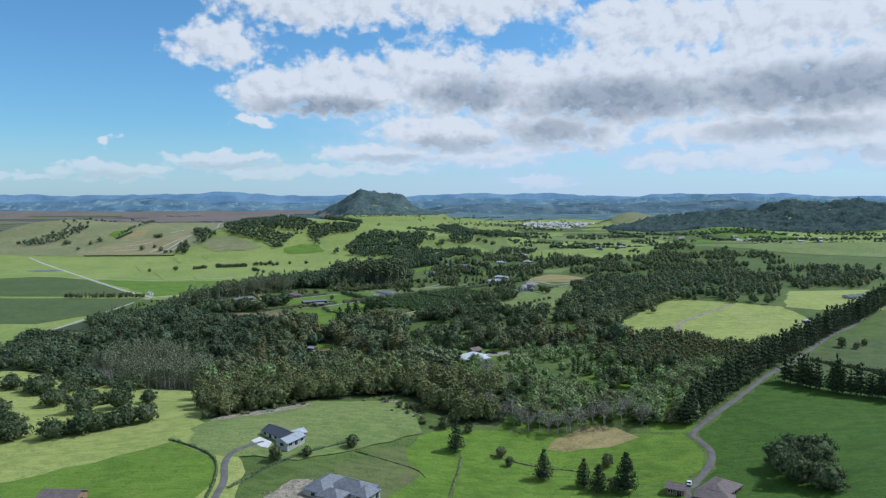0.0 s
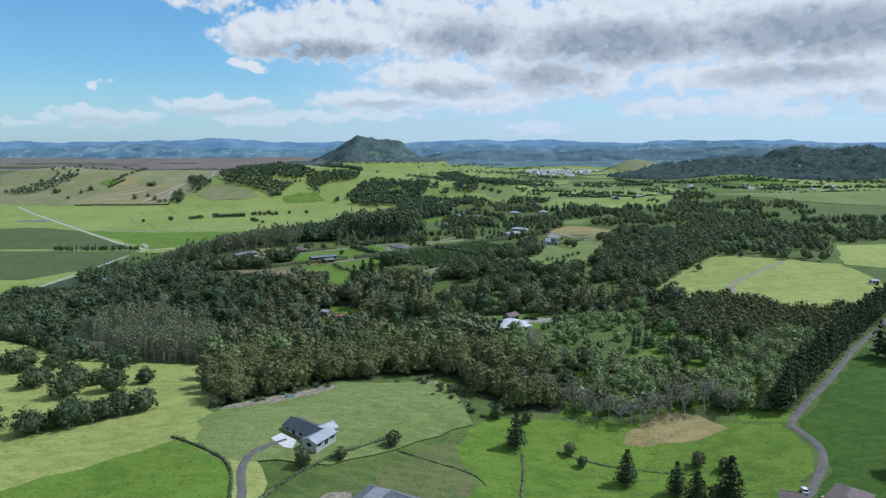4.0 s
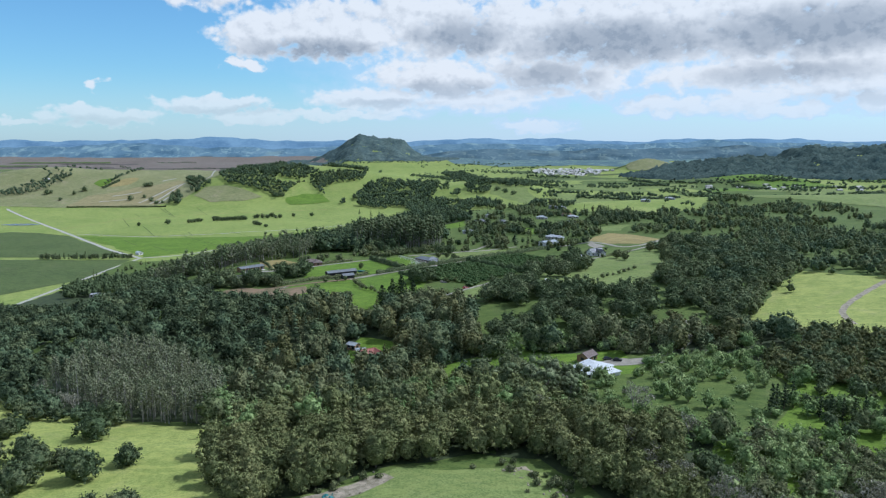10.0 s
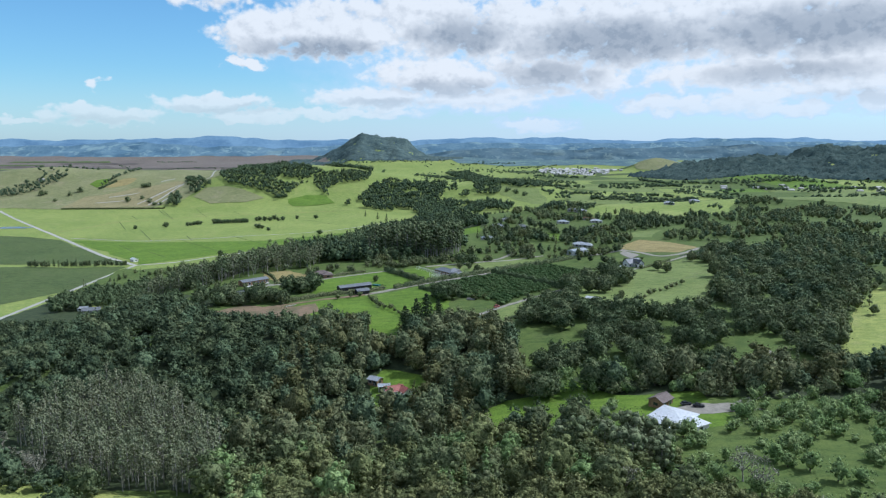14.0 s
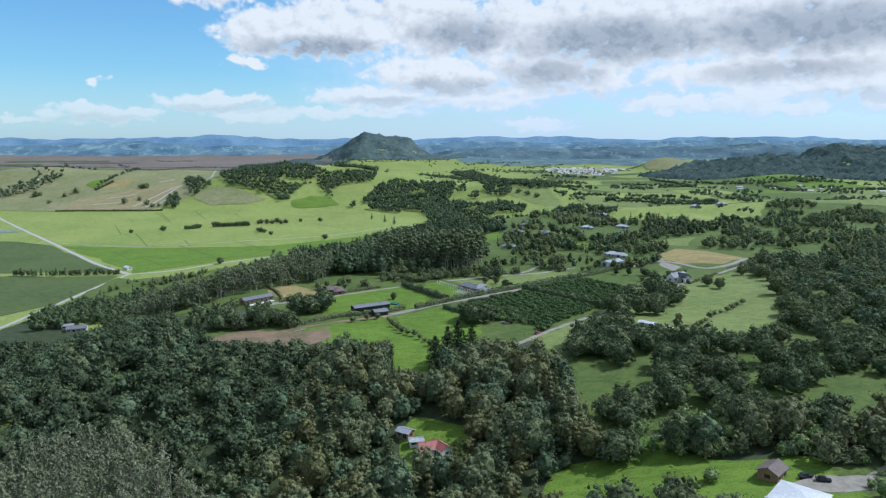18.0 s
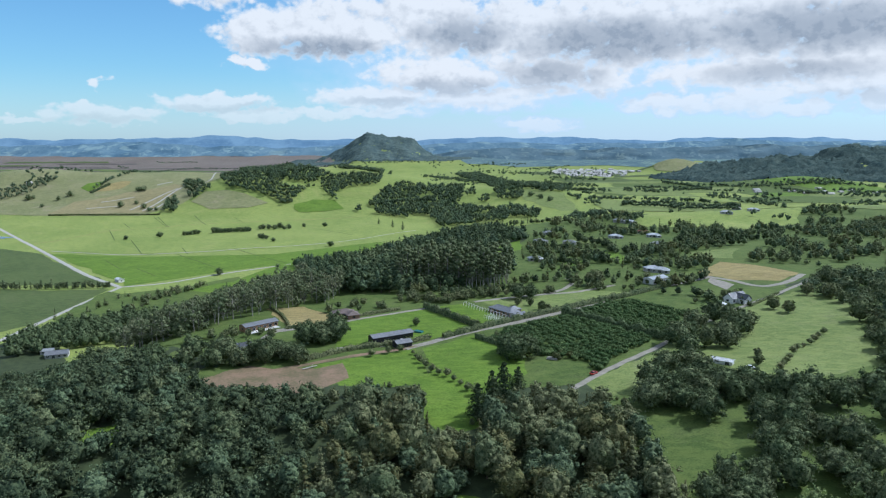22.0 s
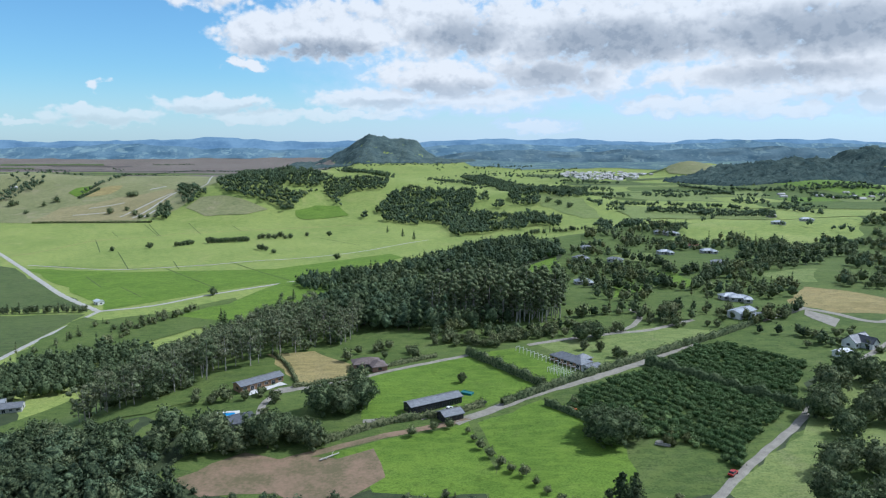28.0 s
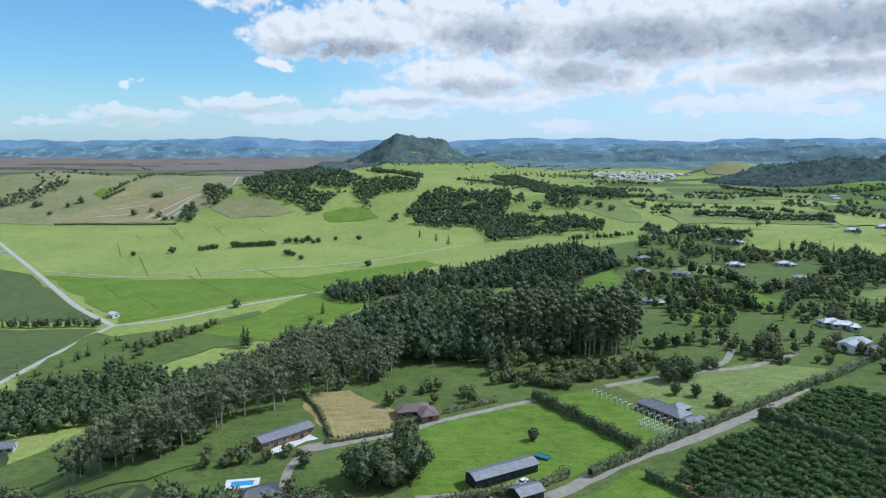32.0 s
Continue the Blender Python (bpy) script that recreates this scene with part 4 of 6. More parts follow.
drape("field_scarp_foot", [(-432, 874), (-441, 981), (-418, 970), (-370, 1003), (-328, 1056), (-303, 987), (-312, 945), (-333, 942), (-361, 882), (-372, 833), (-400, 823)], LAWN, "rough olive grass at the foot of a scarp", 0.5, 16)
drape("field_scarp_green", [(-363, 984), (-330, 1030), (-302, 1128), (-270, 1145), (-238, 1129), (-240, 1069), (-272, 995), (-296, 964)], LUSH, "bright green paddock at the foot of a scarp", 0.56, 16)
drape("field_plain", [(-660, 1235), (-500, 1222), (-340, 1270), (-200, 1375), (-110, 1480), (-110, 1570), (-290, 1620), (-450, 1645), (-640, 1610), (-960, 1590), (-900, 1480)], PASTURE, "wide flat sunlit pasture", 0.2, 25)
drape("field_slump", [(-892, 1660), (-887, 1762), (-840, 1801), (-806, 1838), (-751, 1860), (-732, 1900), (-699, 1871), (-685, 1810), (-705, 1752), (-695, 1675), (-780, 1660)], STRAW, "dry eroded slope with slip scars", 0.9, 25)
for pts in ([(-741, 1696), (-730, 1755), (-698, 1842)], [(-712, 1685), (-705, 1752), (-691, 1849)], [(-694, 1692), (-691, 1740)], [(-838, 1711), (-784, 1732)], [(-833, 1764), (-775, 1794)], [(-764, 1891), (-739, 1918)]):
    strip("slip_scar", pts, 4.5, PALE_GRAVEL, "bare slip scar on a dry slope", 1.1, "track")
strip("hill_road", [(-696, 1869), (-695, 1932), (-672, 2009), (-1192, 3790)], 4.0, PALE_GRAVEL, "pale road climbing a hill", 1.1)
drape("field_knoll_far", [(-636, 1738), (-619, 1784), (-573, 1779), (-525, 1766), (-473, 1730), (-507, 1699), (-578, 1692)], DRY_HILL, "olive dry crown of a rounded knoll", 0.8, 25)
drape("field_green_far", [(-417, 1738), (-386, 1779), (-341, 1781), (-311, 1717), (-349, 1693), (-399, 1679)], LUSH, "vivid green paddock below a wooded hill", 0.8, 25)
drape("field_green_hill", [(-922, 1850), (-916, 1885), (-892, 1903), (-881, 1862), (-896, 1835)], LUSH, "vivid green paddock on a hill shoulder", 0.9, 25)
drape("field_cut", [(-877, 1830), (-873, 1881), (-859, 1916), (-832, 1922), (-832, 1858)], HAY, "straw-coloured cut strip on a hill", 0.95, 25)
hedge("hedge", [(-883, 1823), (-875, 1849), (-868, 1879)], 6.0, 5.0, LEAF_PINE, "dark shelter belt climbing a hill", 0.5, 2.0)
DRAINS = [[(-667, 1633), (-591, 1508)],
          [(-659, 1633), (-588, 1508)],
          [(-593, 1647), (-533, 1537)],
          [(-509, 1629), (-475, 1568)],
          [(-672, 1465), (-606, 1345)],
          [(-583, 1349), (-505, 1210)],
          [(-462, 1216), (-412, 1157), (-370, 1107)],
          [(-401, 1267), (-344, 1196), (-299, 1146)],
          [(-466, 1107), (-424, 1060)],
          [(-689, 1555), (-651, 1495)],
          [(-335, 1499), (-254, 1414)],
          [(-475, 1270), (-446, 1213)],
          [(-531, 1163), (-487, 1107)]]
for pts in DRAINS:
    strip("drain", pts, 1.3, DEEP_GRASS, "dark straight farm drain", 0.32, "drain")
strip("farm_track_far", [(-708, 1307), (-689, 1348), (-672, 1449), (-608, 1497), (-555, 1544), (-472, 1574), (-390, 1602), (-280, 1636)], 2.6, HAY, "faint pale track across the plain", 0.35)
hedge("hedge", [(-877, 1644), (-805, 1649), (-744, 1649), (-663, 1652)], 4.0, 3.0, LEAF_OLIVE, "rough low hedge along the foot of a hill", 0.7, 1.4)
drape("field_valley", [(150, 1300), (426, 1560), (900, 1560), (1100, 1300), (700, 1080), (520, 1200), (300, 1290)], PALE_GRASS, "bright valley floor pasture", 0.6, 25)
drape("field_valley_north", [(240, 1900), (495, 2700), (800, 2300), (1000, 1950), (700, 1800), (480, 1900)], LAWN, "green valley paddocks", 0.8, 25)
drape("field_slope_north", [(40, 1840), (150, 1780), (145, 1570), (112, 1584), (60, 1716)], PALE_GRASS, "yellow-green north slope", 0.6, 25)
drape("field_ridge", BRIGHT, PASTURE, "bright open ridge pasture beyond dark woods", 0.1, 16)
drape("field_brown", [(-3900, 2500), (-1600, 2450), (-1100, 2500), (-700, 2900), (-700, 4050), (-900, 4700), (-4000, 4800)], BROWN_FLAT, "brown far cropping flats", 1.2, 70)
drape("field_far_green", [(-3000, 3100), (-1700, 3050), (-1250, 3200), (-1900, 3350), (-3000, 3400)], DEEP_GRASS, "far green strips among brown flats", 2.0, 70)
drape("field_far_dark", [(-3600, 3800), (-1400, 3750), (-1000, 3850), (-1800, 3980), (-3600, 4020)], DEEP_GRASS, "far dark strips among brown flats", 2.0, 70)
fl = np.random.default_rng(17)
for k in range(26):
    fx, fy = fl.uniform(-3400, -1000), 2480 + k * 74
    fw, fd = fl.uniform(180, 620), fl.uniform(14, 42)
    drape("field_flat_strip", [(fx - fw, fy - fd), (fx + fw, fy - fd * 0.6), (fx + fw * 0.9, fy + fd), (fx - fw * 1.05, fy + fd * 0.8)], (BROWN_DARK, DEEP_GRASS, PALE_GRASS, BROWN_DARK, DEEP_GRASS)[int(fl.integers(5))], "long far strip of crop or bare flat", 2.2 + 0.02 * k, 70)
drape("field_hill_west", [(-1350, 1800), (-1150, 1680), (-930, 1650), (-700, 1640), (-640, 1760), (-620, 1900), (-640, 2150), (-760, 2350), (-1200, 2350), (-1450, 2100)], DRY_HILL, "dry olive and straw-coloured hill pasture", 0.5, 25)

# ---- roads ----
strip("lane", LANE, 2.9, TARSEAL, "narrow grey sealed lane")
strip("road_main", ROAD, 5.2, GRAVEL, "pale gravel country road between hedges")
strip("dirt_track", [(-118, 659), (-132, 652), (-150, 645), (-172, 633), (-192, 622)], 4.0, SOIL, "bare pinkish dirt track beside a hedge")
strip("road_east", ROAD_EAST, 3.2, GRAVEL, "pale gravel access road")
strip("road_link", [(97, 824), (109, 812), (122, 790), (145, 800), (170, 826)], 5.0, GRAVEL, "pale gravel road at a junction")
strip("farm_road", [(-1000, 1630), (-848, 1458), (-658, 1242), (-512, 1074), (-437, 1001)], 5.6, PALE_GRAVEL, "straight pale farm road on the plain", 0.3)
strip("farm_road_south", [(-437, 700), (-437, 860), (-438, 930), (-437, 1001)], 4.5, PALE_GRAVEL, "pale farm road along the plain edge", 0.3)
strip("farm_road_north", [(-437, 1001), (-398, 1024), (-361, 1070), (-292, 1138)], 4.5, PALE_GRAVEL, "pale farm road curving across the plain", 0.3)
strip("farm_track", [(-641, 1238), (-589, 1224), (-513, 1210), (-429, 1239), (-383, 1267), (-324, 1293), (-261, 1339), (-205, 1406), (-153, 1465)], 2.6, PALE_GRAVEL, "pale dry farm track across the plain", 0.35)
strip("house_drive", [(-80, 225), (-81, 240), (-86, 259), (-84, 268), (-76, 276)], 2.7, TARSEAL, "curved grey driveway to a farmhouse", 0.46)
strip("track_hill", [(164, 486), (169, 505), (180, 522), (203, 545), (237, 575)], 3.6, STONY, "bare stony track over a hill paddock")
strip("drive_gardens", [(-84, 753), (-62, 763), (-33, 774), (-11, 780), (20, 800)], 3.6, GRAVEL, "pale drive beside a bush belt")
strip("drive_curve", [(-10, 826), (-8, 812), (-18, 790), (-30, 777)], 3.4, GRAVEL, "curved pale drive")
strip("drive_shed", [(-160, 659), (-149, 660), (-132, 664)], 3.4, GRAVEL, "pale gravel drive to a long shed")
strip("drive_lodge", [(-199, 655), (-204, 672), (-202, 690), (-191, 697), (-171, 706), (-152, 719), (-116, 738)], 3.2, GRAVEL, "pale winding gravel drive")

drape("junction_apron", [(98, 819), (103, 807), (105, 796), (95, 780), (92, 792), (92, 808)], GRAVEL, "wide pale apron at a road junction", 0.2)

# ---- far country: ranges, bush-clad hills, town ----
def ridge(name, y, x0, x1, low, tops, depth, mat, label, seed):
    """A distant range: a long uneven crest with folded spurs."""
    r = np.random.default_rng(seed)
    xs = np.linspace(x0, x1, 260)
    crest = np.interp(xs, np.linspace(x0, x1, len(tops)), tops)
    for k in range(1, 9):
        crest = crest + 8 / k * np.sin(xs / (300 / k ** 1.3) + r.uniform(0, 6.28))
    rows = []
    for u in np.linspace(0, 1, 12):
        fold = np.zeros_like(xs)
        for k in range(1, 6):
            fold = fold + np.sin(xs / (150 / k) + r.uniform(0, 6.28) + 1.5 * u * k) / k
        rows.append(np.column_stack([xs + 14 * fold, y - depth * (1 - u) + 20 * fold, low + (crest - low) * u ** 0.8 + 7 * fold * u * (1 - u) * 2]))
    v = np.vstack(rows)
    i = np.arange(len(v)).reshape(12, 260)
    f = np.stack([i[:-1, :-1], i[:-1, 1:], i[1:, 1:], i[1:, :-1]], -1).reshape(-1, 4)
    return tagged(new(name, mesh_of(name, v, f, mats=[mat], smooth=True)), label, "hills", kind="structure")


ridge("backdrop_range", 4925, -4100, 4100, -30, [172, 176, 170, 181, 178, 186, 172, 176, 170, 178, 182, 176, 185, 176, 172, 170, 174, 168], 260, FAR_RANGE_HAZE, "distant mountain range in glowing blue haze", 3)
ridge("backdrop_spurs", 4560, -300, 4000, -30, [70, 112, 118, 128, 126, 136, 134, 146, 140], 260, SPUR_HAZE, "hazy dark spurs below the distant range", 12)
ridge("backdrop_hills", 4740, -4000, 4000, -30, [132, 150, 128, 138, 146, 130, 125, 140, 135, 148, 155, 150, 162, 158, 160, 152, 158, 150], 300, NEAR_RANGE_HAZE, "hazy blue-green distant hills", 8)

far_kinds = []
for _ in range(5):
    f = Foliage()
    for c in range(3):
        a = c * 2.1
        f.lobe((2.0 * math.cos(a), 2.0 * math.sin(a), 5 + c), (3.1, 3.1, 3.6), 10, 1.7, 0, 0.85)
    far_kinds.append(f)
far_mats = [LEAF_HAZED, BARK]
MOUNTAIN = [(-1000, 4080), (-860, 3930), (-600, 3850), (-300, 3840), (-90, 3900), (40, 4060), (60, 4400), (-1000, 4400)]
canopy("mountain_bush", MOUNTAIN, 8.5, 5.0, 2.4, HAZED_MOUNTAIN_BUSH, "dense dark bush clothing a steep hill, blue haze in its colour")
RANGE_EAST = [(590, 2720), (700, 2440), (860, 2340), (1010, 2420), (1180, 2310), (1500, 2240), (2400, 2150), (3600, 2400), (3600, 3500), (1900, 3650), (1050, 3500), (940, 3200), (880, 2980), (760, 2900)]
canopy("range_bush", RANGE_EAST, 10, 8.0, 5.5, HAZED_HILL_BUSH, "dense dark bush on a long far range, hazed blue-green", 22)
RIDGE_EAST = [(-40, 4250), (0, 3800), (250, 3640), (420, 3720), (700, 3690), (900, 3520), (1100, 3600), (2000, 3700), (4000, 3700), (4000, 4800), (60, 4800)]
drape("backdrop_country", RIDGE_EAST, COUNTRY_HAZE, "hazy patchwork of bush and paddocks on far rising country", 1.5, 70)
WOODS_B = [(-611, 1866), (-613, 2033), (-1040, 3946), (-472, 2001), (-376, 2019), (-352, 3542), (-250, 1891), (-293, 1847), (-322, 1818), (-335, 1773), (-363, 1813), (-382, 1857), (-410, 1825), (-422, 1744), (-437, 1723), (-468, 1754), (-503, 1767), (-540, 1780), (-571, 1792)]
WOODS_C = [(-285, 1692), (-279, 1769), (-235, 1851), (-211, 1879), (-118, 1885), (-58, 1910), (-69, 1768), (-89, 1702), (-47, 1705), (41, 1662), (73, 1561), (52, 1490), (-32, 1523), (-113, 1488), (-122, 1604), (-159, 1640), (-178, 1619), (-244, 1672)]
HILL_CLUMPS = [[(-699, 1863), (-711, 1936), (-689, 1923), (-623, 1822), (-609, 1794), (-630, 1753), (-647, 1763)],
               [(-660, 1670), (-695, 1764), (-671, 1773), (-650, 1723), (-640, 1670)],
               [(-58, 3340), (38, 3288), (75, 2677), (105, 2276), (40, 1816), (28, 2540), (-30, 3044)],
               [(-1, 1745), (11, 1846), (94, 2248), (60, 1765), (51, 1715)],
               [(45, 1856), (206, 2375), (250, 2237), (153, 1781), (102, 1780)],
               [(-58, 1784), (-49, 1851), (-36, 1841), (-37, 1788)],
               [(-36, 1737), (-25, 1783), (-10, 1765), (-16, 1720)]]
woods("hill_woods", np.vstack([patchy(scatter(WOODS_B, 8.6), 75, -0.2), patchy(scatter(WOODS_C, 8.4), 60, -0.3)] + [scatter(c, 8.0, keep=0.75) for c in HILL_CLUMPS]), far_kinds, [LEAF_HAZED, BARK, LEAF_PINE, LEAF_BLUE, LEAF_DARK], "dark woods in the folds of a green hill", (0.7, 1.45))
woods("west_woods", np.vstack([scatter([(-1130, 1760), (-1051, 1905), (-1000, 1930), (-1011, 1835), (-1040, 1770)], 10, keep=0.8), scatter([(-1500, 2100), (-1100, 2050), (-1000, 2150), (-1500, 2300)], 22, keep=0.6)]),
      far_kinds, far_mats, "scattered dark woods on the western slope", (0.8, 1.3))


def along(pts, gap, wide=3.0, keep=0.85):
    c = smooth_line(pts, gap)
    c = c[rng.uniform(size=len(c)) < keep]
    return c + rng.normal(0, wide, c.shape) * 0.5


belts = [along(p, 3.8, w * 0.55, 0.97) for p, w in (([(576, 2471), (604, 2168)], 16), ([(490, 2097), (614, 2172)], 10), ([(189, 1717), (292, 1787)], 10), ([(317, 1820), (394, 1789), (447, 1712)], 22), ([(245, 1651), (338, 1636)], 3),
                                           ([(331, 1608), (445, 1598)], 3), ([(245, 1651), (262, 1690), (350, 1690), (338, 1636)], 3), ([(331, 1608), (345, 1650), (455, 1640), (445, 1598)], 3), ([(125, 1504), (104, 1226), (145, 1194)], 26),
                                           ([(517, 1765), (542, 1710), (558, 1647)], 26), ([(791, 2135), (788, 2008), (834, 1985)], 34), ([(288, 2761), (414, 2615)], 34), ([(109, 1822), (152, 1799)], 30), ([(-52, 3403), (41, 2949), (102, 2513)], 40),
                                           ([(154, 2426), (164, 1829)], 26), ([(620, 1560), (760, 1600), (1000, 1560)], 14), ([(700, 1420), (900, 1400), (1100, 1440)], 14), ([(880, 1800), (1050, 1780), (1300, 1840)], 24),
                                           ([(640, 2300), (760, 2210), (900, 2220), (1100, 2180)], 40), ([(-184, 3335), (-63, 2998), (4, 2711)], 50), ([(900, 2000), (1150, 2030), (1400, 2020)], 30))]
far_rows = [along(p, 8.0, w * 0.5, 0.85) for p, w in (([(-2366, 4100), (-2111, 4044)], 20), ([(-1899, 4125), (-1817, 4045)], 40), ([(-1770, 4324), (-1548, 4325)], 20), ([(-1626, 3718), (-1468, 4017), (-1166, 3986)], 20), ([(-1530, 3712), (-1300, 3500)], 30),
                                               ([(-2600, 3000), (-1900, 2950)], 20), ([(-1500, 2900), (-1000, 3050)], 30), ([(-1073, 1928), (-1029, 1936)], 30), ([(-889, 1848), (-882, 1888), (-879, 1958), (-879, 2050)], 6), ([(20, 3650), (300, 3800)], 60),
                                               ([(-100, 2550), (60, 2600), (200, 2420)], 40), ([(120, 3150), (330, 3080)], 60), ([(250, 3420), (500, 3700)], 60), ([(-760, 3700), (-620, 3850), (-420, 3780), (-150, 3820)], 60))]
singles = np.array([(262, 1191), (290, 1185), (307, 1166), (310, 1154), (314, 1144), (292, 1513), (313, 1531), (420, 1500), (560, 1450), (640, 1480), (700, 1700), (480, 2000), (420, 2200), (700, 1960), (860, 1720)], float)
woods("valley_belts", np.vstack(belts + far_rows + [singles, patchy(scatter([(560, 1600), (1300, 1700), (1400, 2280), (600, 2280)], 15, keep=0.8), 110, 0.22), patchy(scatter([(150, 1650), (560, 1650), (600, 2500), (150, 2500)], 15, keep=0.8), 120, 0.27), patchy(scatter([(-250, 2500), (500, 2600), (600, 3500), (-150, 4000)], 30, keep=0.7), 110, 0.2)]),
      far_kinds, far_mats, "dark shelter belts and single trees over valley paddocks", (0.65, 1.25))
vx = np.random.default_rng(31)
row_y = 1560.0
while row_y < 3300:
    deep, col_x = vx.uniform(90, 210), 180 + vx.uniform(0, 120)
    while col_x < 1250 - max(0, row_y - 2200) * 0.6:
        wide_by = vx.uniform(110, 320)
        if vx.uniform() < 0.8:
            lean = vx.uniform(-0.2, 0.2) * deep
            drape("valley_paddock", [(col_x, row_y), (col_x + wide_by - 8, row_y + lean * 0.4), (col_x + wide_by - 8 + lean, row_y + deep - 8), (col_x + lean, row_y + deep - 8)],
                  (LUSH, PALE_GRASS, LAWN, PASTURE, PALE_GRASS, DEEP_GRASS)[int(vx.integers(6))], "fenced valley paddock in its own shade of green", 1.0 + 0.05 * float(vx.integers(8)), 45)
        col_x += wide_by
    row_y += deep
drape("field_brown_hill", [(700, 2960), (745, 2900), (800, 2905), (870, 2975), (900, 3080), (850, 3150), (740, 3120)], DRY_HILL, "dry tan knob beside the town", 2.5, 30)
TOWN_ROOF = mottled("town_roofs", (0.30, 0.28, 0.27), (0.62, 0.60, 0.58), 0.03)
town = bmesh.new()
for x, y in np.vstack([scatter([(408, 3537), (651, 3497), (680, 3050), (560, 2880), (467, 2775), (369, 2856), (340, 3208)], 34, keep=0.75), scatter([(620, 2120), (760, 2030), (1000, 1900), (1250, 2100), (900, 2170)], 46, keep=0.5), scatter([(380, 1600), (430, 1560), (460, 1600), (420, 1640)], 24, keep=0.5), scatter([(-1150, 1850), (-1010, 1830), (-960, 1960)], 60, keep=0.5)]):
    z, s, t = float(land(x, y)), rng.uniform(5, 9), rng.uniform(4, 6)
    block(town, x - s, y - t, z - 1, x + s, y + t, z + 3.2)
    a = [town.verts.new(c) for c in ((x - s - 0.5, y - t - 0.5, z + 3.2), (x + s + 0.5, y - t - 0.5, z + 3.2), (x + s + 0.5, y + t + 0.5, z + 3.2), (x - s - 0.5, y + t + 0.5, z + 3.2), (x - s, y, z + 6), (x + s, y, z + 6))]
    for q in ((0, 1, 5, 4), (2, 3, 4, 5), (1, 2, 5), (3, 0, 4)):
        town.faces.new([a[i] for i in q])
tagged(part("town_houses", town, TOWN_ROOF), "distant scatter of pale town houses", "houses", kind="stuff")

# ---- the bush under the path ----
HOLES = [HILL_FIELD, WHITE_CLEAR, WHITE_GLADE, RED_GLADE, PARK, GLADE_WEST, CLEAR_SOUTH]
PALE_STAND = [(-198, 408), (-142, 396), (-150, 430), (-168, 462), (-203, 486), (-228, 476), (-232, 440)]
spots = scatter(FOREST, 6.9, HOLES)
spots = off_line(off_line(off_line(spots, LANE, 4.5), ROAD_EAST, 5), ROAD, 6)
spots = spots[~inside(spots[:, 0], spots[:, 1], PALE_STAND)]
sx, sy = spots[:, 0], spots[:, 1]
scrub = inside(sx, sy, SCRUB) | ((sx > 125) & (sy > 395) & (sy < 500))
macro = ~scrub & (sx > -30) & (sy > 478) & (sx < 250)
fresh = (sx > 28) & (sy < 455) & ~macro & ~scrub
edge_bush = (sx < 25) & (sy < 372) & (sx > -130) & ~macro
rest = ~(macro | fresh | edge_bush | scrub)


def bush_limit(x, y):
    """The bush falls away into its gully: towards its northern rim only low growth stands."""
    rim_y = np.interp(x, [-340, -300, -262, -250, -224, -205, -160, -149, -131, -113, -106, -95, -85, -64, -45, -30, -23], [735, 700, 668, 655, 632, 604, 604, 596, 606, 596, 560, 557, 585, 601, 588, 577, 548])
    return min(1.5 + 0.43 * (rim_y - y), 12.0 if x < -255 else 22.0)


bush_kinds = [round_tree(340, rng.uniform(13, 16), rng.uniform(5.6, 6.6), 0.76) for _ in range(3)] + [round_tree(260, rng.uniform(10, 14), rng.uniform(4.2, 5.4), 0.74) for _ in range(5)] + [cone_tree(200, 14, 2.8, 0.65), cone_tree(200, 12, 2.4, 0.65)]
soft_kinds = [round_tree(190, rng.uniform(12, 14), rng.uniform(5.2, 6.2), 0.95, False) for _ in range(3)] + [round_tree(140, rng.uniform(8, 12), rng.uniform(3.8, 4.8), 0.9, False) for _ in range(6)]
deep = rest & (sx < -150)
woods("bush_west", spots[deep & (rng.uniform(size=len(spots)) < 0.9)], soft_kinds, [LEAF_WEST_SHADED, BARK, LEAF_BLUE, LEAF_WEST_SHADED, LEAF_DARK], "dense native bush on a western scarp, darkened as under cloud", (0.55, 1.25), limit=bush_limit)
near_bush = rest & ~deep & (sy < 425)
middle = rest & ~deep & ~near_bush
woods("bush_near", spots[near_bush & (rng.uniform(size=len(spots)) < 0.86)], bush_kinds, [LEAF_TOTARA, BARK, LEAF_TOTARA, LEAF, LEAF_FRESH], "pale olive totara bush on a knoll", (0.5, 1.2))
woods("bush_middle", spots[middle & (rng.uniform(size=len(spots)) < 0.86)], bush_kinds, [LEAF, BARK, LEAF_DARK, LEAF_BLUE, LEAF, LEAF_OLIVE], "dense olive-green native bush in a gully", (0.5, 1.25), limit=bush_limit)
young_kinds = [round_tree(170, rng.uniform(8, 10.5), rng.uniform(3.6, 4.6), 0.85, False) for _ in range(5)]
woods("bush_east", spots[fresh & ~inside(sx, sy, YOUNG) & (rng.uniform(size=len(spots)) < 0.85)], soft_kinds, [LEAF_DARK, BARK, LEAF_FRESH, LEAF], "mixed green trees beside a lane", (0.45, 0.9))
woods("young_wood", scatter(YOUNG, 5.0, keep=0.95), young_kinds, [LEAF_FRESH, BARK, LEAF_FRESH, LEAF], "bright green young wood closing over grass", (0.7, 1.1))
woods("lane_scrub", np.vstack([spots[scrub], scatter(SCRUB, 6.0, keep=0.7)]), [round_tree(110, 6.5, 3.9, 0.85, False) for _ in range(4)], [LEAF_OLIVE, BARK, LEAF_DARK, LEAF_OLIVE], "low olive-brown scrub below a hill paddock", (0.7, 1.25))
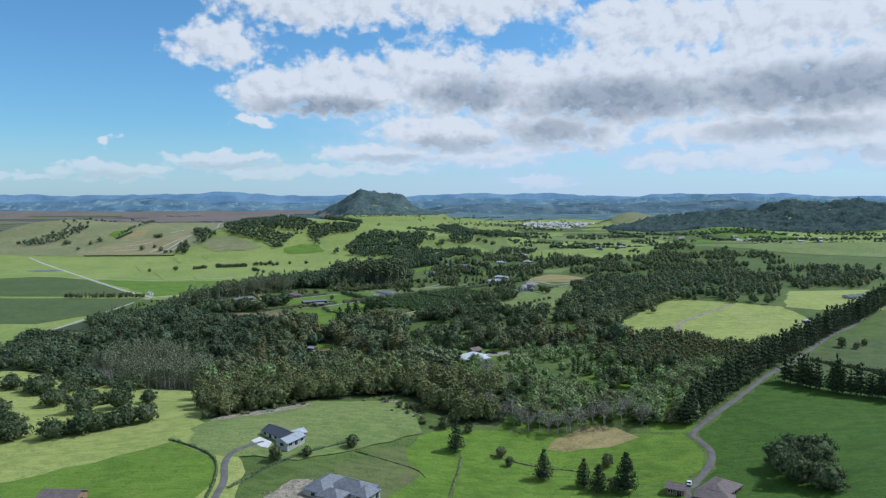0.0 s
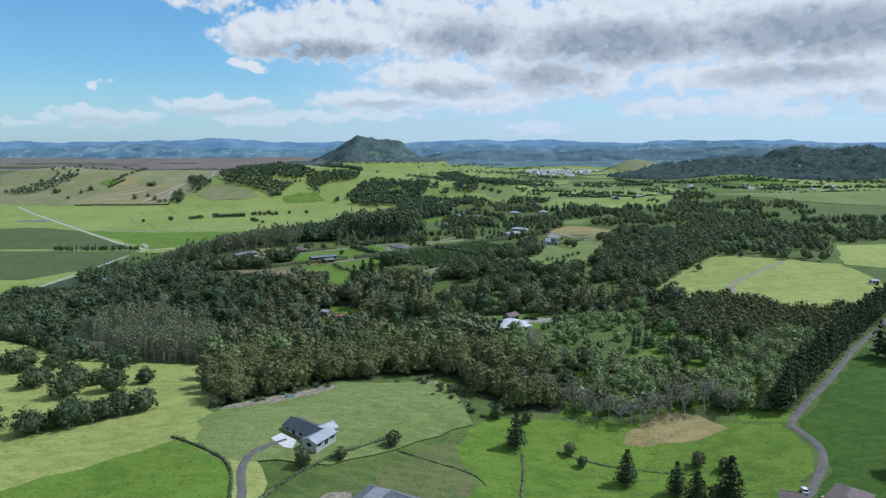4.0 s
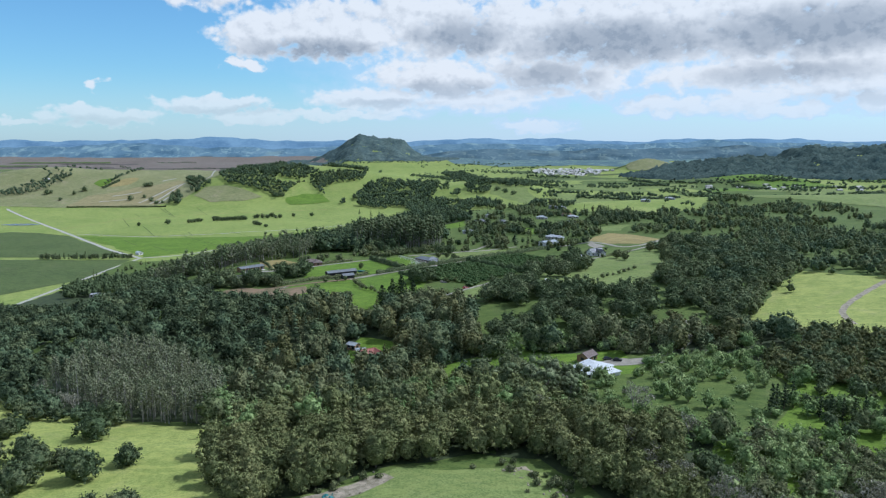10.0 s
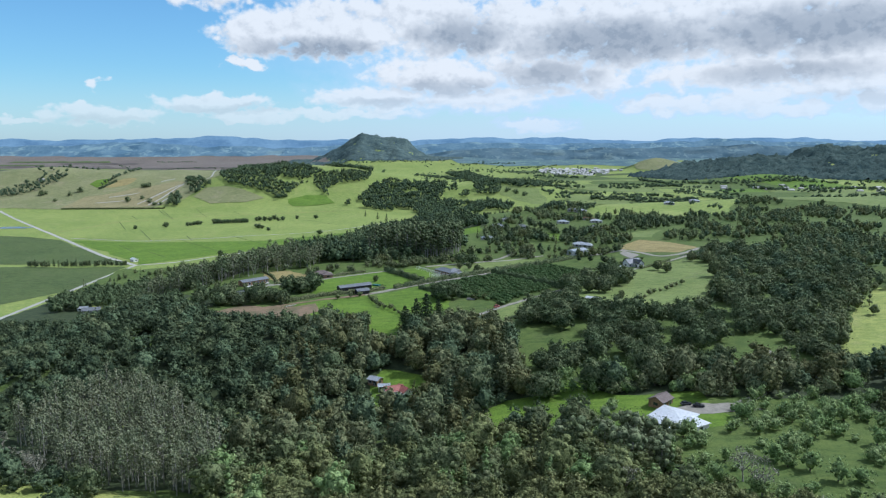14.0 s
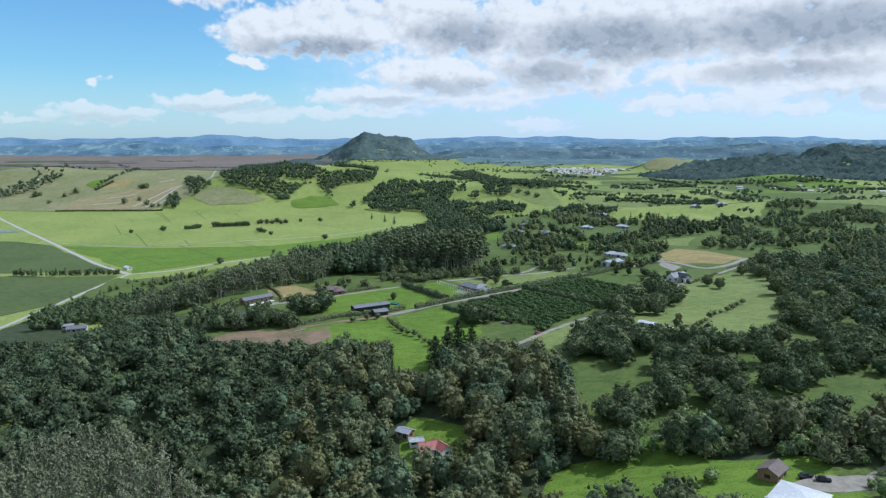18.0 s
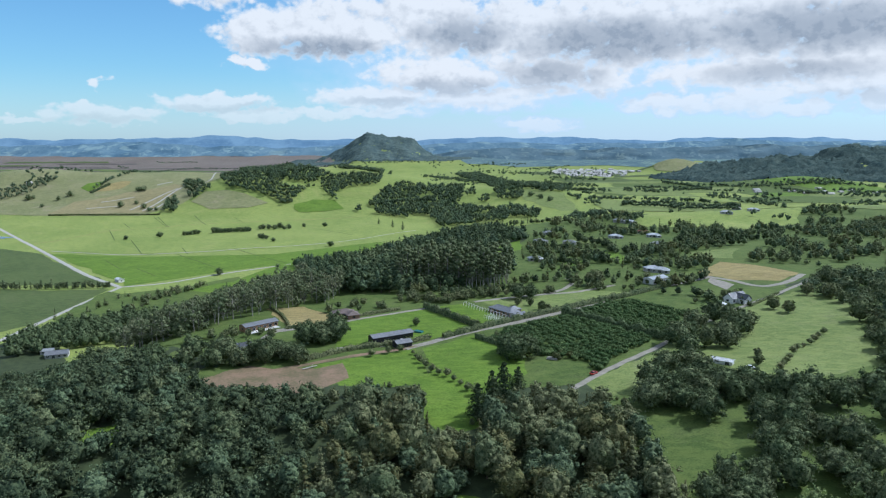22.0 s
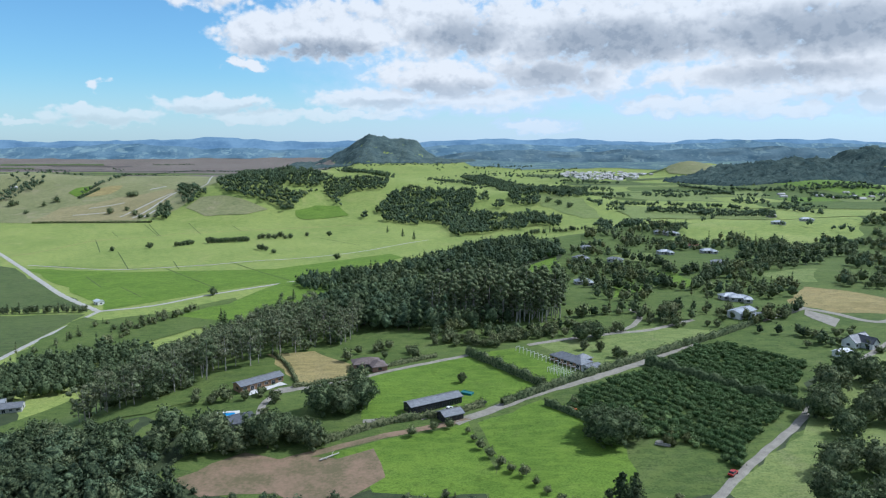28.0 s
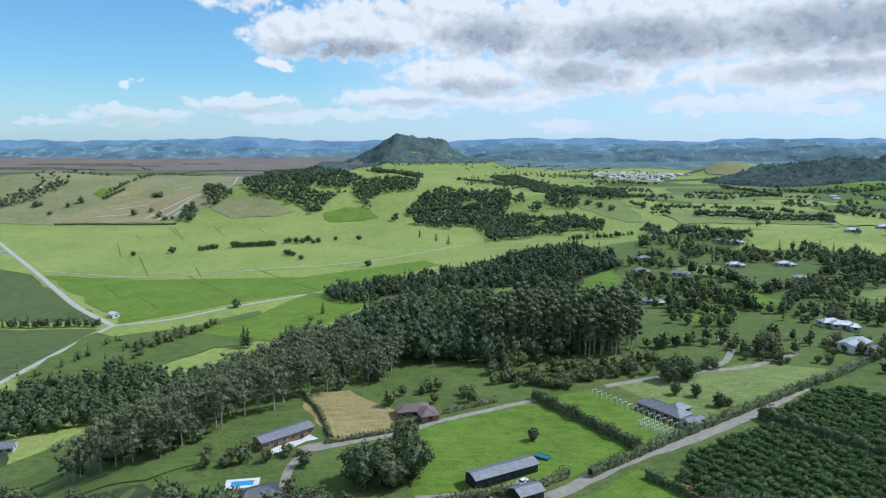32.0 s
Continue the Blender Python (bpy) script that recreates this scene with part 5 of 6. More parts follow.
big = spots[macro & (sx > 98)]
big = big[rng.uniform(size=len(big)) < 0.32]
macro_kinds = [round_tree(300, rng.uniform(10, 13), rng.uniform(5.6, 7.0), 1.05) for _ in range(5)]
woods("macrocarpa_wood", big, macro_kinds, [LEAF_DARK, BARK, LEAF_DARK, LEAF_BLUE], "broad very dark cypress trees close together", (0.65, 1.15))
woods("pale_gums", scatter(PALE_STAND, 4.0, keep=0.95), [thin_gum(230, rng.uniform(14, 19)) for _ in range(5)], [LEAF_THIN, BARK_PALE], "stand of thin grey half-bare gums", (0.8, 1.1))
woods("clearing_trees", np.vstack([patchy(scatter(WHITE_CLEAR, 5.4, [WHITE_GLADE, CLEAR_SOUTH], 0.9), 16, -0.12), scatter(CLEAR_SOUTH, 7.5, keep=0.55), scatter([(-20, 470), (10, 468), (50, 462), (60, 485), (20, 500), (-20, 496)], 6.5, keep=0.7)]),
      [round_tree(120, 7, 3.2, 0.8, False), low_bush(100, 4.0, 2.6), round_tree(120, 8.5, 3.0, 0.85)], [LEAF_FRESH, BARK], "small light green trees dotted over a clearing", (0.6, 1.1))
woods("clearing_gums", scatter([(-34, 418), (-8, 424), (6, 408), (0, 388), (-16, 390)], 5.5, keep=0.9), [gum_tree(260, h, 3.2, 0.7) for h in (12, 14, 11)], [LEAF_GUM, BARK_PALE], "slender pale gums before a white house", (0.8, 1.1))
plant([tree_model("column_conifer", cone_tree(260, 9.5, 1.9, 0.6), LEAF_PINE, BARK, "narrow dark conifer in a close row")],
      [(69, 376), (72, 379), (76, 381), (80, 383), (85, 373), (88, 371), (91, 369), (94, 367), (97, 366), (113, 377), (110, 373), (107, 369), (104, 365), (101, 361)], "conifer rows", (0.85, 1.15))
woods("bare_edge", np.vstack([along([(11, 345), (15, 328), (27, 317), (38, 310), (58, 308), (70, 316), (84, 315), (94, 315)], 3.6, 5, 0.9), along([(-232, 430), (-215, 415), (-205, 408)], 6, 5), along([(-20, 400), (10, 380), (30, 365)], 8, 14, 0.6)]),
      [bare_tree(420) for _ in range(4)], [TWIG, BARK_PALE], "grey leafless trees along a bush edge", (0.85, 1.25))

rim = [round_tree(760, 12.5, 5.4, 0.72), round_tree(760, 14, 5.0, 0.72), round_tree(640, 10.5, 4.8, 0.72)]
rim_models = [tree_model("totara_tree", f, LEAF_TOTARA, BARK, "olive-green totara tree at the bush edge") for f in rim]
plant(rim_models, spots[edge_bush], "bush edge trees", (0.75, 1.15))

# ---- paddock trees ----
dark_models = [tree_model("shade_tree", round_tree(760, h, r, 0.62), LEAF_DARK, BARK, "dark rounded tree standing in a paddock") for h, r in ((7.8, 4.6), (8.8, 4.3), (7.0, 4.4))]
PADDOCK_TREES = [(-180, 329), (-182, 343), (-176, 348), (-191, 353), (-164, 336), (-155, 348), (-181, 377), (-184, 398), (-165, 294), (-160, 295), (-155, 297), (-151, 301), (-146, 306), (-138, 308),
                 (-171, 289), (-203, 344), (-202, 352), (-214, 383), (-224, 371), (-213, 376), (-232, 376), (-247, 380), (-201, 305), (-188, 290), (-195, 288), (-210, 310), (-220, 330)]
plant(dark_models, PADDOCK_TREES, "paddock trees", (1.0, 1.6))
plant([tree_model("yew_tree", cone_tree(900, 10.5, 3.6, 0.66), LEAF_PINE, BARK, "dark dense conifer standing in a paddock")],
      [(38, 269), (53, 264), (58, 260), (68, 259), (3, 286), (-90, 563), (-79, 579), (-72, 590), (-84, 571)], "paddock conifers", (0.95, 1.5))
plant([tree_model("garden_tree", round_tree(380, 7.0, 3.0, 0.66), LEAF, BARK, "small green tree beside a house or fence")],
      [(74, 278), (66, 281), (22, 285), (25, 278), (64, 260), (-2, 306), (-18, 326), (9, 304), (-67, 260), (-56, 266), (-40, 278),
       (-120, 700), (-56, 744), (-48, 742), (-42, 731), (-38, 732), (251, 437), (258, 433), (268, 441), (41, 614), (46, 626)], "garden trees", (0.6, 1.05))
plant([tree_model("field_tree", round_tree(200, 9, 4.2, 1.1), LEAF_DARK, BARK, "dark tree alone on the plain")],
      [(-484, 1431), (-480, 1433), (-476, 1434), (-471, 1436), (-467, 1438), (-462, 1440), (-458, 1442), (-453, 1443), (-449, 1445), (-444, 1447), (-440, 1449), (-435, 1451), (-431, 1453), (-521, 1400), (-518, 1406), (-514, 1411), (-509, 1416), (-506, 1421), (-420, 1478), (-416, 1484), (-405, 1478), (-395, 1478), (-390, 1495), (-379, 1478), (-372, 1484), (-393, 1374), (-386, 1364), (-379, 1359), (-362, 1335), (-551, 1379), (-593, 1354), (-351, 1510), (-316, 1517), (-357, 1069), (-268, 1289)], "plain trees", (0.8, 1.15))
plant([tree_model("hill_tree", round_tree(90, 10, 5, 1.7), LEAF_DARK, BARK, "dark tree on a dry hillside")],
      [(-932, 1781), (-919, 1805), (-789, 1845), (-782, 1844), (-774, 1842), (-772, 1723), (-749, 1744), (-717, 1706), (-697, 1684), (-686, 1691), (-443, 1740), (-435, 1742), (-425, 1745), (-993, 1793), (-998, 1783), (-936, 1725), (-154, 1859), (-165, 1858), (-323, 1954), (-311, 1957), (74, 1742), (91, 1717), (107, 1692)], "hillside trees", (0.8, 1.4))
plant([tree_model("spruce_tree", cone_tree(240, 15, 4, 1.0), LEAF_DARK, BARK, "tall dark conifer at the edge of the plain")],
      [(-223, 1543), (-195, 1500), (-175, 1464), (-309, 945), (-306, 945), (-224, 826), (-277, 957), (-277, 943), (-272, 1046)], "plain conifers", (0.7, 1.1))
gum_models = [tree_model("gum_tree", gum_tree(600, h, 5.6, 0.85), LEAF_GUM, BARK_PALE, "tall pale-trunked gum with loose olive crown") for h in (20, 23, 18, 21)]
gum_spots = scatter(GUM_BAND, 7.4)
woods("gum_understory", scatter(GUM_BAND, 9, keep=0.3), [round_tree(80, 8, 3.8, 0.95, False) for _ in range(3)], [LEAF_DARK, BARK], "dark undergrowth below tall gums", (0.6, 1.1))
plant(gum_models, gum_spots[::max(1, len(gum_spots) // 150)], "gum belt", (0.52, 0.92))
cypress_models = [tree_model("macrocarpa", round_tree(1000, h, r, 0.8), LEAF_DARK, BARK, "broad dark cypress standing over a paddock") for h, r in ((12, 6.4), (11, 7.0), (13, 6.0))]
plant(cypress_models,
      [(16, 650), (36, 681), (52, 696), (58, 690), (54, 668), (29, 645), (39, 644), (16, 634), (63, 677), (44, 660), (26, 664),
       (-17, 587), (-5, 604), (6, 614), (8, 603), (-3, 580), (-15, 575), (7, 590), (-22, 568), (-10, 567),
       (0, 570), (10, 579), (-4, 556), (12, 569), (20, 578), (21, 573), (29, 566), (33, 560), (14, 547), (23, 543), (7, 530), (14, 528),
       (38, 563), (48, 562), (59, 570), (66, 569), (59, 546), (63, 538), (73, 544), (67, 524), (49, 521), (54, 512), (91, 550), (86, 535), (98, 567), (101, 557), (80, 580),
       (20, 540), (28, 534), (6, 520), (5, 507), (20, 512), (22, 502), (32, 513), (32, 498), (31, 484), (37, 483), (22, 486), (35, 529),
       (-15, 510), (-12, 500), (-5, 508), (-18, 493), (-23, 502), (-26, 471), (-5, 474), (1, 471), (46, 482), (54, 485),
       (-274, 645), (-245, 628), (-230, 644), (-216, 632), (-204, 634), (-192, 637), (-182, 641), (-175, 637), (-230, 632), (-262, 636), (-286, 655), (-199, 643), (-188, 647),
       (-178, 669), (-168, 666), (-162, 674), (-172, 678), (-166, 690), (-214, 640), (-256, 694), (-252, 702), (-300, 668), (-248, 640),
       (132, 269), (131, 256), (139, 272), (141, 260), (146, 268), (138, 246), (-54, 761), (-45, 765), (-71, 636), (-69, 630), (-70, 644), (-64, 636)], "big cypresses", (0.85, 1.25))
plant([tree_model("park_tree", round_tree(620, 11, 4.6, 0.8), LEAF, BARK, "tall grey-green tree at the edge of parkland")],
      [(98, 721), (102, 710), (137, 757), (128, 683), (119, 646), (136, 664), (108, 618), (104, 606), (136, 641), (145, 730), (146, 745), (113, 632), (126, 668), (2, 799), (8, 804)], "parkland trees", (0.85, 1.35))
plant([tree_model("light_tree", round_tree(420, 6.5, 3.4, 0.7), LEAF_FRESH, BARK, "small light green tree by a clearing")],
      [(10, 483), (17, 487), (22, 485), (38, 474), (41, 470), (49, 473), (33, 466), (-2, 452), (27, 465), (55, 468)], "light trees", (0.8, 1.25))
plant([tree_model("young_tree", low_bush(150, 3.4, 1.6, 0.5), LEAF, BARK, "young round tree in a paddock row")],
      [(-119, 645), (-117, 638), (-115, 631), (-112, 624), (-109, 617), (-106, 613), (-102, 610), (-99, 604), (-96, 599), (-93, 592), (-90, 587), (47, 605), (51, 611), (55, 616), (60, 623), (65, 630), (70, 636), (75, 640), (81, 645), (86, 650), (91, 656), (97, 662),
       (-75, 668), (-72, 660), (-69, 655), (-67, 644), (-66, 637), (-132, 648), (-140, 644), (-126, 650)], "young trees", (0.8, 1.4))

# ---- woods beyond the road ----
LAWNS = [[(-241, 1107), (-215, 1132), (-164, 941), (-165, 920), (-216, 1086)],
         [(-136, 902), (-134, 960), (-116, 969), (-94, 963), (-101, 897), (-115, 886)],
         [(-68, 956), (-51, 1005), (-21, 1042), (-28, 987), (-47, 965)],
         [(-66, 790), (-8, 822), (-18, 786), (-59, 774)],
         [(94, 838), (130, 884), (165, 870), (176, 830), (142, 800), (108, 806)],
         [(26, 949), (58, 953), (62, 910), (46, 890), (33, 919)],
         [(82, 1041), (104, 1052), (160, 1065), (137, 1010), (105, 987), (69, 960), (59, 958)],
         [(118, 937), (151, 948), (171, 945), (144, 897), (124, 906)],
         [(330, 640), (420, 650), (400, 760), (250, 760), (300, 640)],
         [(37, 1159), (61, 1168), (50, 1113), (30, 1111)],
         [(28, 1043), (67, 1048), (56, 1009), (22, 1000)],
         [(-3, 911), (17, 917), (19, 883), (-11, 862)],
         [(-27, 942), (-13, 940), (-27, 889), (-36, 889)]]
OPEN = LAWNS + [[(x + 4, y - 20) for x, y in lawn] for lawn in LAWNS]
mid_kinds = [round_tree(100, rng.uniform(12, 17), rng.uniform(4.8, 6.2), 1.0, False) for _ in range(7)] + [cone_tree(80, 16, 3.6, 0.95)]
woods("wood_behind_gums", scatter(WOOD_MID, 6.4, [TALL_GUMS]), mid_kinds, [LEAF_DARK, BARK, LEAF_PINE, LEAF_BLUE], "tall dark wood behind houses")
woods("tall_gums", scatter(TALL_GUMS, 5.6), [gum_tree(110, 23, 3.0, 1.0) for _ in range(4)], [LEAF_DARK, BARK_PALE], "tall dark gums with bare stems")
woods("pine_belt", scatter(WOOD_PINE, 7.6, OPEN), mid_kinds + [cone_tree(80, 15, 3.2, 0.95)], [LEAF_PINE, BARK, LEAF_DARK, LEAF_HAZED], "dark pine belt on the edge of the plain", (0.6, 0.95))
woods("scarp_wood", scatter([(-425, 800), (-400, 760), (-365, 790), (-335, 800), (-300, 800), (-292, 860), (-330, 880), (-372, 885), (-410, 850)], 6.8), mid_kinds, [LEAF_DARK, BARK], "dark wood below the gum belt", (0.6, 0.9))
woods("slope_wood", scatter([(-255, 865), (-205, 830), (-215, 900), (-170, 905), (-120, 930), (-180, 960), (-230, 960)], 8, keep=0.6), mid_kinds, [LEAF_DARK, BARK], "dark trees on a slope to the plain", (0.6, 0.9))
for k, lawn in enumerate(LAWNS):
    if k not in (4, 8):
        drape("lawn", lawn, (LAWN, PALE_GRASS, LUSH)[k % 3], "open green lawn among trees", 0.08, 16)
north = patchy(scatter(WOOD_NORTH, 8.4, OPEN + [BRIGHT], 0.95), 40, -0.02)
north = off_line(north, ROAD, 8)
woods("north_wood", north, mid_kinds, [LEAF_DARK, BARK, LEAF, LEAF, LEAF_BLUE, LEAF_OLIVE], "dark trees and shelter belts between houses", (0.4, 0.78))
woods("north_belts", np.vstack([along(p, 3.4, 4.0, 1.0) for p in ([(143, 1022), (205, 1049), (258, 1038)], [(129, 1000), (175, 1001), (242, 1013)], [(-12, 994), (13, 966), (32, 914), (37, 885)], [(37, 1016), (56, 986), (56, 941)], [(62, 940), (94, 957), (138, 965), (185, 971)], [(-26, 909), (-9, 897), (13, 870)], [(52, 884), (78, 927), (102, 945)], [(0, 1459), (44, 1446), (82, 1441)], [(61, 1142), (86, 1109), (97, 1075)])]),
      mid_kinds, [LEAF_PINE, BARK, LEAF_DARK], "dark shelter belts between paddocks", (0.45, 0.75))
woods("east_wood", off_line(patchy(scatter([(203, 612), (229, 582), (262, 566), (290, 602), (334, 688), (420, 708), (480, 760), (560, 900), (380, 900), (289, 866), (209, 800), (190, 700)], 8.4, keep=0.9), 36, -0.08), ROAD_EAST, 6), mid_kinds, [LEAF_DARK, BARK, LEAF, LEAF_BLUE], "dark wood behind a hill paddock", (0.5, 0.85))
woods("hill_edge_trees", along([(114, 503), (128, 520), (148, 550), (172, 585), (200, 618)], 4.5, 8, 1.0), mid_kinds, [LEAF, BARK], "green trees along a hill paddock", (0.5, 0.75))
woods("lane_pines", np.vstack([along(p, 2.3, 1.6, 1.0) for p in ([(109, 312), (140, 345), (172, 380)], [(172, 381), (206, 416), (243, 454), (284, 494), (322, 530), (380, 596)], [(181, 366), (196, 352), (225, 338), (262, 320), (330, 290)])]),
      [cone_tree(190, 13.5, 4.2, 0.9) for _ in range(3)], [LEAF_PINE, BARK], "tall dark conifer shelter belts along a lane", (1.0, 1.4))
woods("garden_shrubs", np.vstack([along([(-130, 768), (-115, 760), (-101, 757), (-83, 771), (-60, 778), (-32, 780)], 1.9, 8, 1.0), along([(-130, 760), (-110, 752), (-95, 760), (-70, 768)], 2.0, 6, 1.0), along([(-236, 684), (-222, 682), (-208, 690), (-196, 680)], 3.4, 5, 0.9),
                                   along([(-175, 735), (-170, 748), (-150, 742), (-140, 730)], 4, 8, 0.8), along([(30, 790), (50, 800), (75, 815), (30, 812)], 4, 10, 0.8), along([(-10, 790), (8, 792), (22, 784)], 3.5, 9, 1.0),
                                   along([(60, 740), (75, 732), (95, 735), (70, 762), (85, 770), (105, 775)], 5, 10, 0.8), along([(-200, 665), (-192, 655), (-180, 652)], 3.5, 5, 0.9)]),
      [low_bush(110, 4.2, 2.4, 0.7), low_bush(110, 3.2, 2.0, 0.65), round_tree(110, 6.0, 2.6, 0.75, False)], [LEAF, BARK], "mixed garden shrubs and small trees", (0.7, 1.3))
woods("drive_trees", np.vstack([along([(-54, 809), (-37, 814), (-20, 816)], 2.6, 5, 1.0), along([(-16, 820), (-7, 808), (0, 796), (16, 801)], 3.4, 7, 0.95), along([(19, 832), (31, 822), (38, 806)], 3.4, 7, 0.9), along([(44, 860), (63, 866), (80, 856)], 4.0, 8, 0.9), along([(47, 789), (68, 800), (96, 821)], 3.2, 4, 1.0),
                                along([(-135, 776), (-120, 784), (-102, 774), (-85, 775), (-63, 783)], 3.4, 7, 0.95), along([(49, 770), (61, 765), (72, 746)], 3.6, 5, 0.9), along([(-22, 862), (-6, 854), (10, 851)], 3.4, 6, 0.95)]),
      mid_kinds, [LEAF_DARK, BARK, LEAF, LEAF_OLIVE, LEAF_PINE], "mixed dark trees along drives and a road", (0.35, 0.68))
woods("plain_scrub", np.vstack([along([(-395, 930), (-380, 960), (-366, 985)], 5, 14, 0.9), along([(-425, 870), (-420, 920), (-412, 960)], 8, 10, 0.7), along([(-378, 890), (-378, 936), (-364, 974), (-352, 1010)], 4, 4, 1.0)]),
      mid_kinds, [LEAF, BARK], "rough scrub and poplars beside the plain", (0.3, 0.6))
woods("plain_hedge", along([(-560, 992), (-520, 991), (-446, 1000)], 3.2, 2, 1.0), [cone_tree(90, 9, 2.4, 1.0), round_tree(90, 9, 3, 1.0, False)], [LEAF_DARK, BARK], "dark shelter hedge on the plain", (0.7, 1.1))

# orchard rows, either side of a tall hedge
row_dir = np.array([math.cos(radians(-54)), math.sin(radians(-54))])
row_side = np.array([-row_dir[1], row_dir[0]])
orchard_spots = np.array([np.array((-20, 695)) + row_dir * (a * 2.5) + row_side * (b * 4.8) + rng.normal(0, 0.3, 2) for a in range(-40, 41) for b in range(-24, 25)])
orchard_spots = orchard_spots[inside(orchard_spots[:, 0], orchard_spots[:, 1], ORCHARD)]
orchard_spots = off_line(orchard_spots, [(-30, 718), (-4, 682), (12, 660)], 3.5)
orchard_spots = orchard_spots[rng.uniform(size=len(orchard_spots)) < 0.95]
woods("orchard_trees", orchard_spots, [low_bush(80, h, r, 0.62) for h, r in ((3.4, 2.3), (3.0, 2.1), (3.7, 2.4))], [leaves("orchard_leaves", (0.070, 0.128, 0.044), (0.150, 0.232, 0.086), (0.160, 0.220, 0.086)), BARK],
      "rows of low dark green orchard trees", (0.75, 1.05))

woods("citrus_corner", scatter([(-54, 650), (-44, 654), (-38, 638), (-40, 627), (-48, 626), (-54, 639)], 3.6, keep=0.9), [low_bush(90, 3.0, 1.8, 0.6), low_bush(90, 2.4, 1.5, 0.6)], [LEAF_FRESH, BARK, LEAF_OLIVE, LEAF_FRESH], "bright yellow-green bushes at an orchard corner", (0.8, 1.2))

# hedges
hedge("hedge", [(-104, 672), (-86, 686), (-69, 699), (-41, 720), (0, 751), (22, 766), (58, 795)], 2.6, 3.6, LEAF_DARK, "long dark roadside hedge")
hedge("hedge", [(-116, 740), (-100, 717), (-84, 692)], 2.8, 4.2, LEAF_DARK, "thick tall hedge between two lawns")
hedge("hedge", [(-170, 714), (-150, 727), (-132, 737)], 2.2, 2.2, LEAF, "clipped hedge beside a drive")
hedge("hedge", [(-86, 671), (-73, 653), (-64, 637)], 2.4, 3.0, LEAF_DARK, "dark hedge along an orchard edge")
hedge("hedge", [(-31, 719), (-4, 682), (13, 659)], 3.0, 5.0, LEAF_DARK, "tall clipped hedge through an orchard")
hedge("hedge", [(-172, 640), (-150, 656), (-125, 664), (-112, 672)], 2.6, 2.8, LEAF, "rough roadside hedge below a gravel road")
hedge("hedge", [(-196, 698), (-176, 706), (-164, 712)], 2.0, 1.8, LEAF, "low hedge below a straw paddock")
hedge("hedge", [(-218, 750), (-205, 728), (-195, 703)], 1.8, 1.8, LEAF, "shrubby hedge beside a lodge")
hedge("hedge", [(-116, 279), (-100, 268), (-90, 258), (-85, 243), (-83, 228)], 1.1, 1.2, LEAF_DARK, "low dark hedge round a knoll paddock", 4.0, 0.4)
hedge("hedge", [(-78, 236), (-69, 254), (-63, 262), (-56, 270), (-40, 284)], 1.1, 1.1, LEAF_DARK, "low dark hedge beside a farmhouse", 4.0, 0.4)
hedge("hedge", [(-38, 275), (-26, 271), (-13, 266), (-9, 260)], 0.7, 0.6, LEAF, "thin weedy fence line", 4.0, 0.35)
hedge("hedge", [(5, 282), (4, 270), (2, 258), (0, 240)], 1.2, 0.5, LEAF, "weedy ditch bank in a paddock", 4.0, 0.4)
hedge("hedge", [(18, 286), (30, 281), (45, 278), (62, 276)], 1.0, 0.5, LEAF, "weedy ditch through a paddock", 4.0, 0.4)
hedge("hedge", [(215, 406), (246, 384), (300, 350)], 2.0, 2.2, LEAF_DARK, "clipped green hedge between paddocks")
hedge("hedge", [(88, 730), (110, 752), (122, 765)], 1.6, 1.8, LEAF, "low hedge beside an access road")

# ---- buildings ----
IRON_DARK = ribbed("charcoal_iron", (0.055, 0.060, 0.070), (0.085, 0.090, 0.100), 0.42, 0.3)
IRON_GREY = ribbed("grey_iron", (0.16, 0.165, 0.175), (0.24, 0.245, 0.255), 0.42, 0.35)
IRON_PALE = ribbed("zinc_iron", (0.30, 0.315, 0.335), (0.42, 0.435, 0.45), 0.42, 0.3)
IRON_WHITE = ribbed("white_iron", (0.50, 0.51, 0.52), (0.62, 0.63, 0.64), 0.5, 0.1)
IRON_RED = ribbed("red_iron", (0.26, 0.075, 0.060), (0.36, 0.12, 0.095), 0.6, 0.1)
TILE_BROWN = ribbed("brown_tile", (0.115, 0.085, 0.075), (0.17, 0.13, 0.115), 0.75, 0.0)
BOARD_WHITE = mottled("white_boards", (0.66, 0.65, 0.62), (0.78, 0.77, 0.74), 0.7, 0.7)
BOARD_DARK = mottled("black_boards", (0.018, 0.019, 0.021), (0.040, 0.041, 0.044), 0.7, 0.7)
BRICK = mottled("brown_brick", (0.20, 0.115, 0.08), (0.30, 0.18, 0.13), 1.2, 0.85)
STUCCO = mottled("grey_stucco", (0.36, 0.35, 0.33), (0.48, 0.47, 0.44), 0.8, 0.85)
TIMBER = mottled("cedar", (0.22, 0.13, 0.075), (0.34, 0.21, 0.12), 1.4, 0.75)
GLASS, g_nodes, g_shader = material("window_glass", 0.06, 0.0, 0.6)
g_shader.inputs["Base Color"].default_value = (0.03, 0.036, 0.042, 1)
POOL, p_nodes, p_shader = material("pool_water", 0.05, 0.0, 0.5)
p_shader.inputs["Base Color"].default_value = (0.035, 0.25, 0.52, 1)
TEAL = mottled("teal_cover", (0.018, 0.120, 0.120), (0.036, 0.168, 0.162), 0.8, 0.5)
RUBBER = mottled("black_rubber", (0.012, 0.012, 0.013), (0.03, 0.03, 0.03), 2.0)


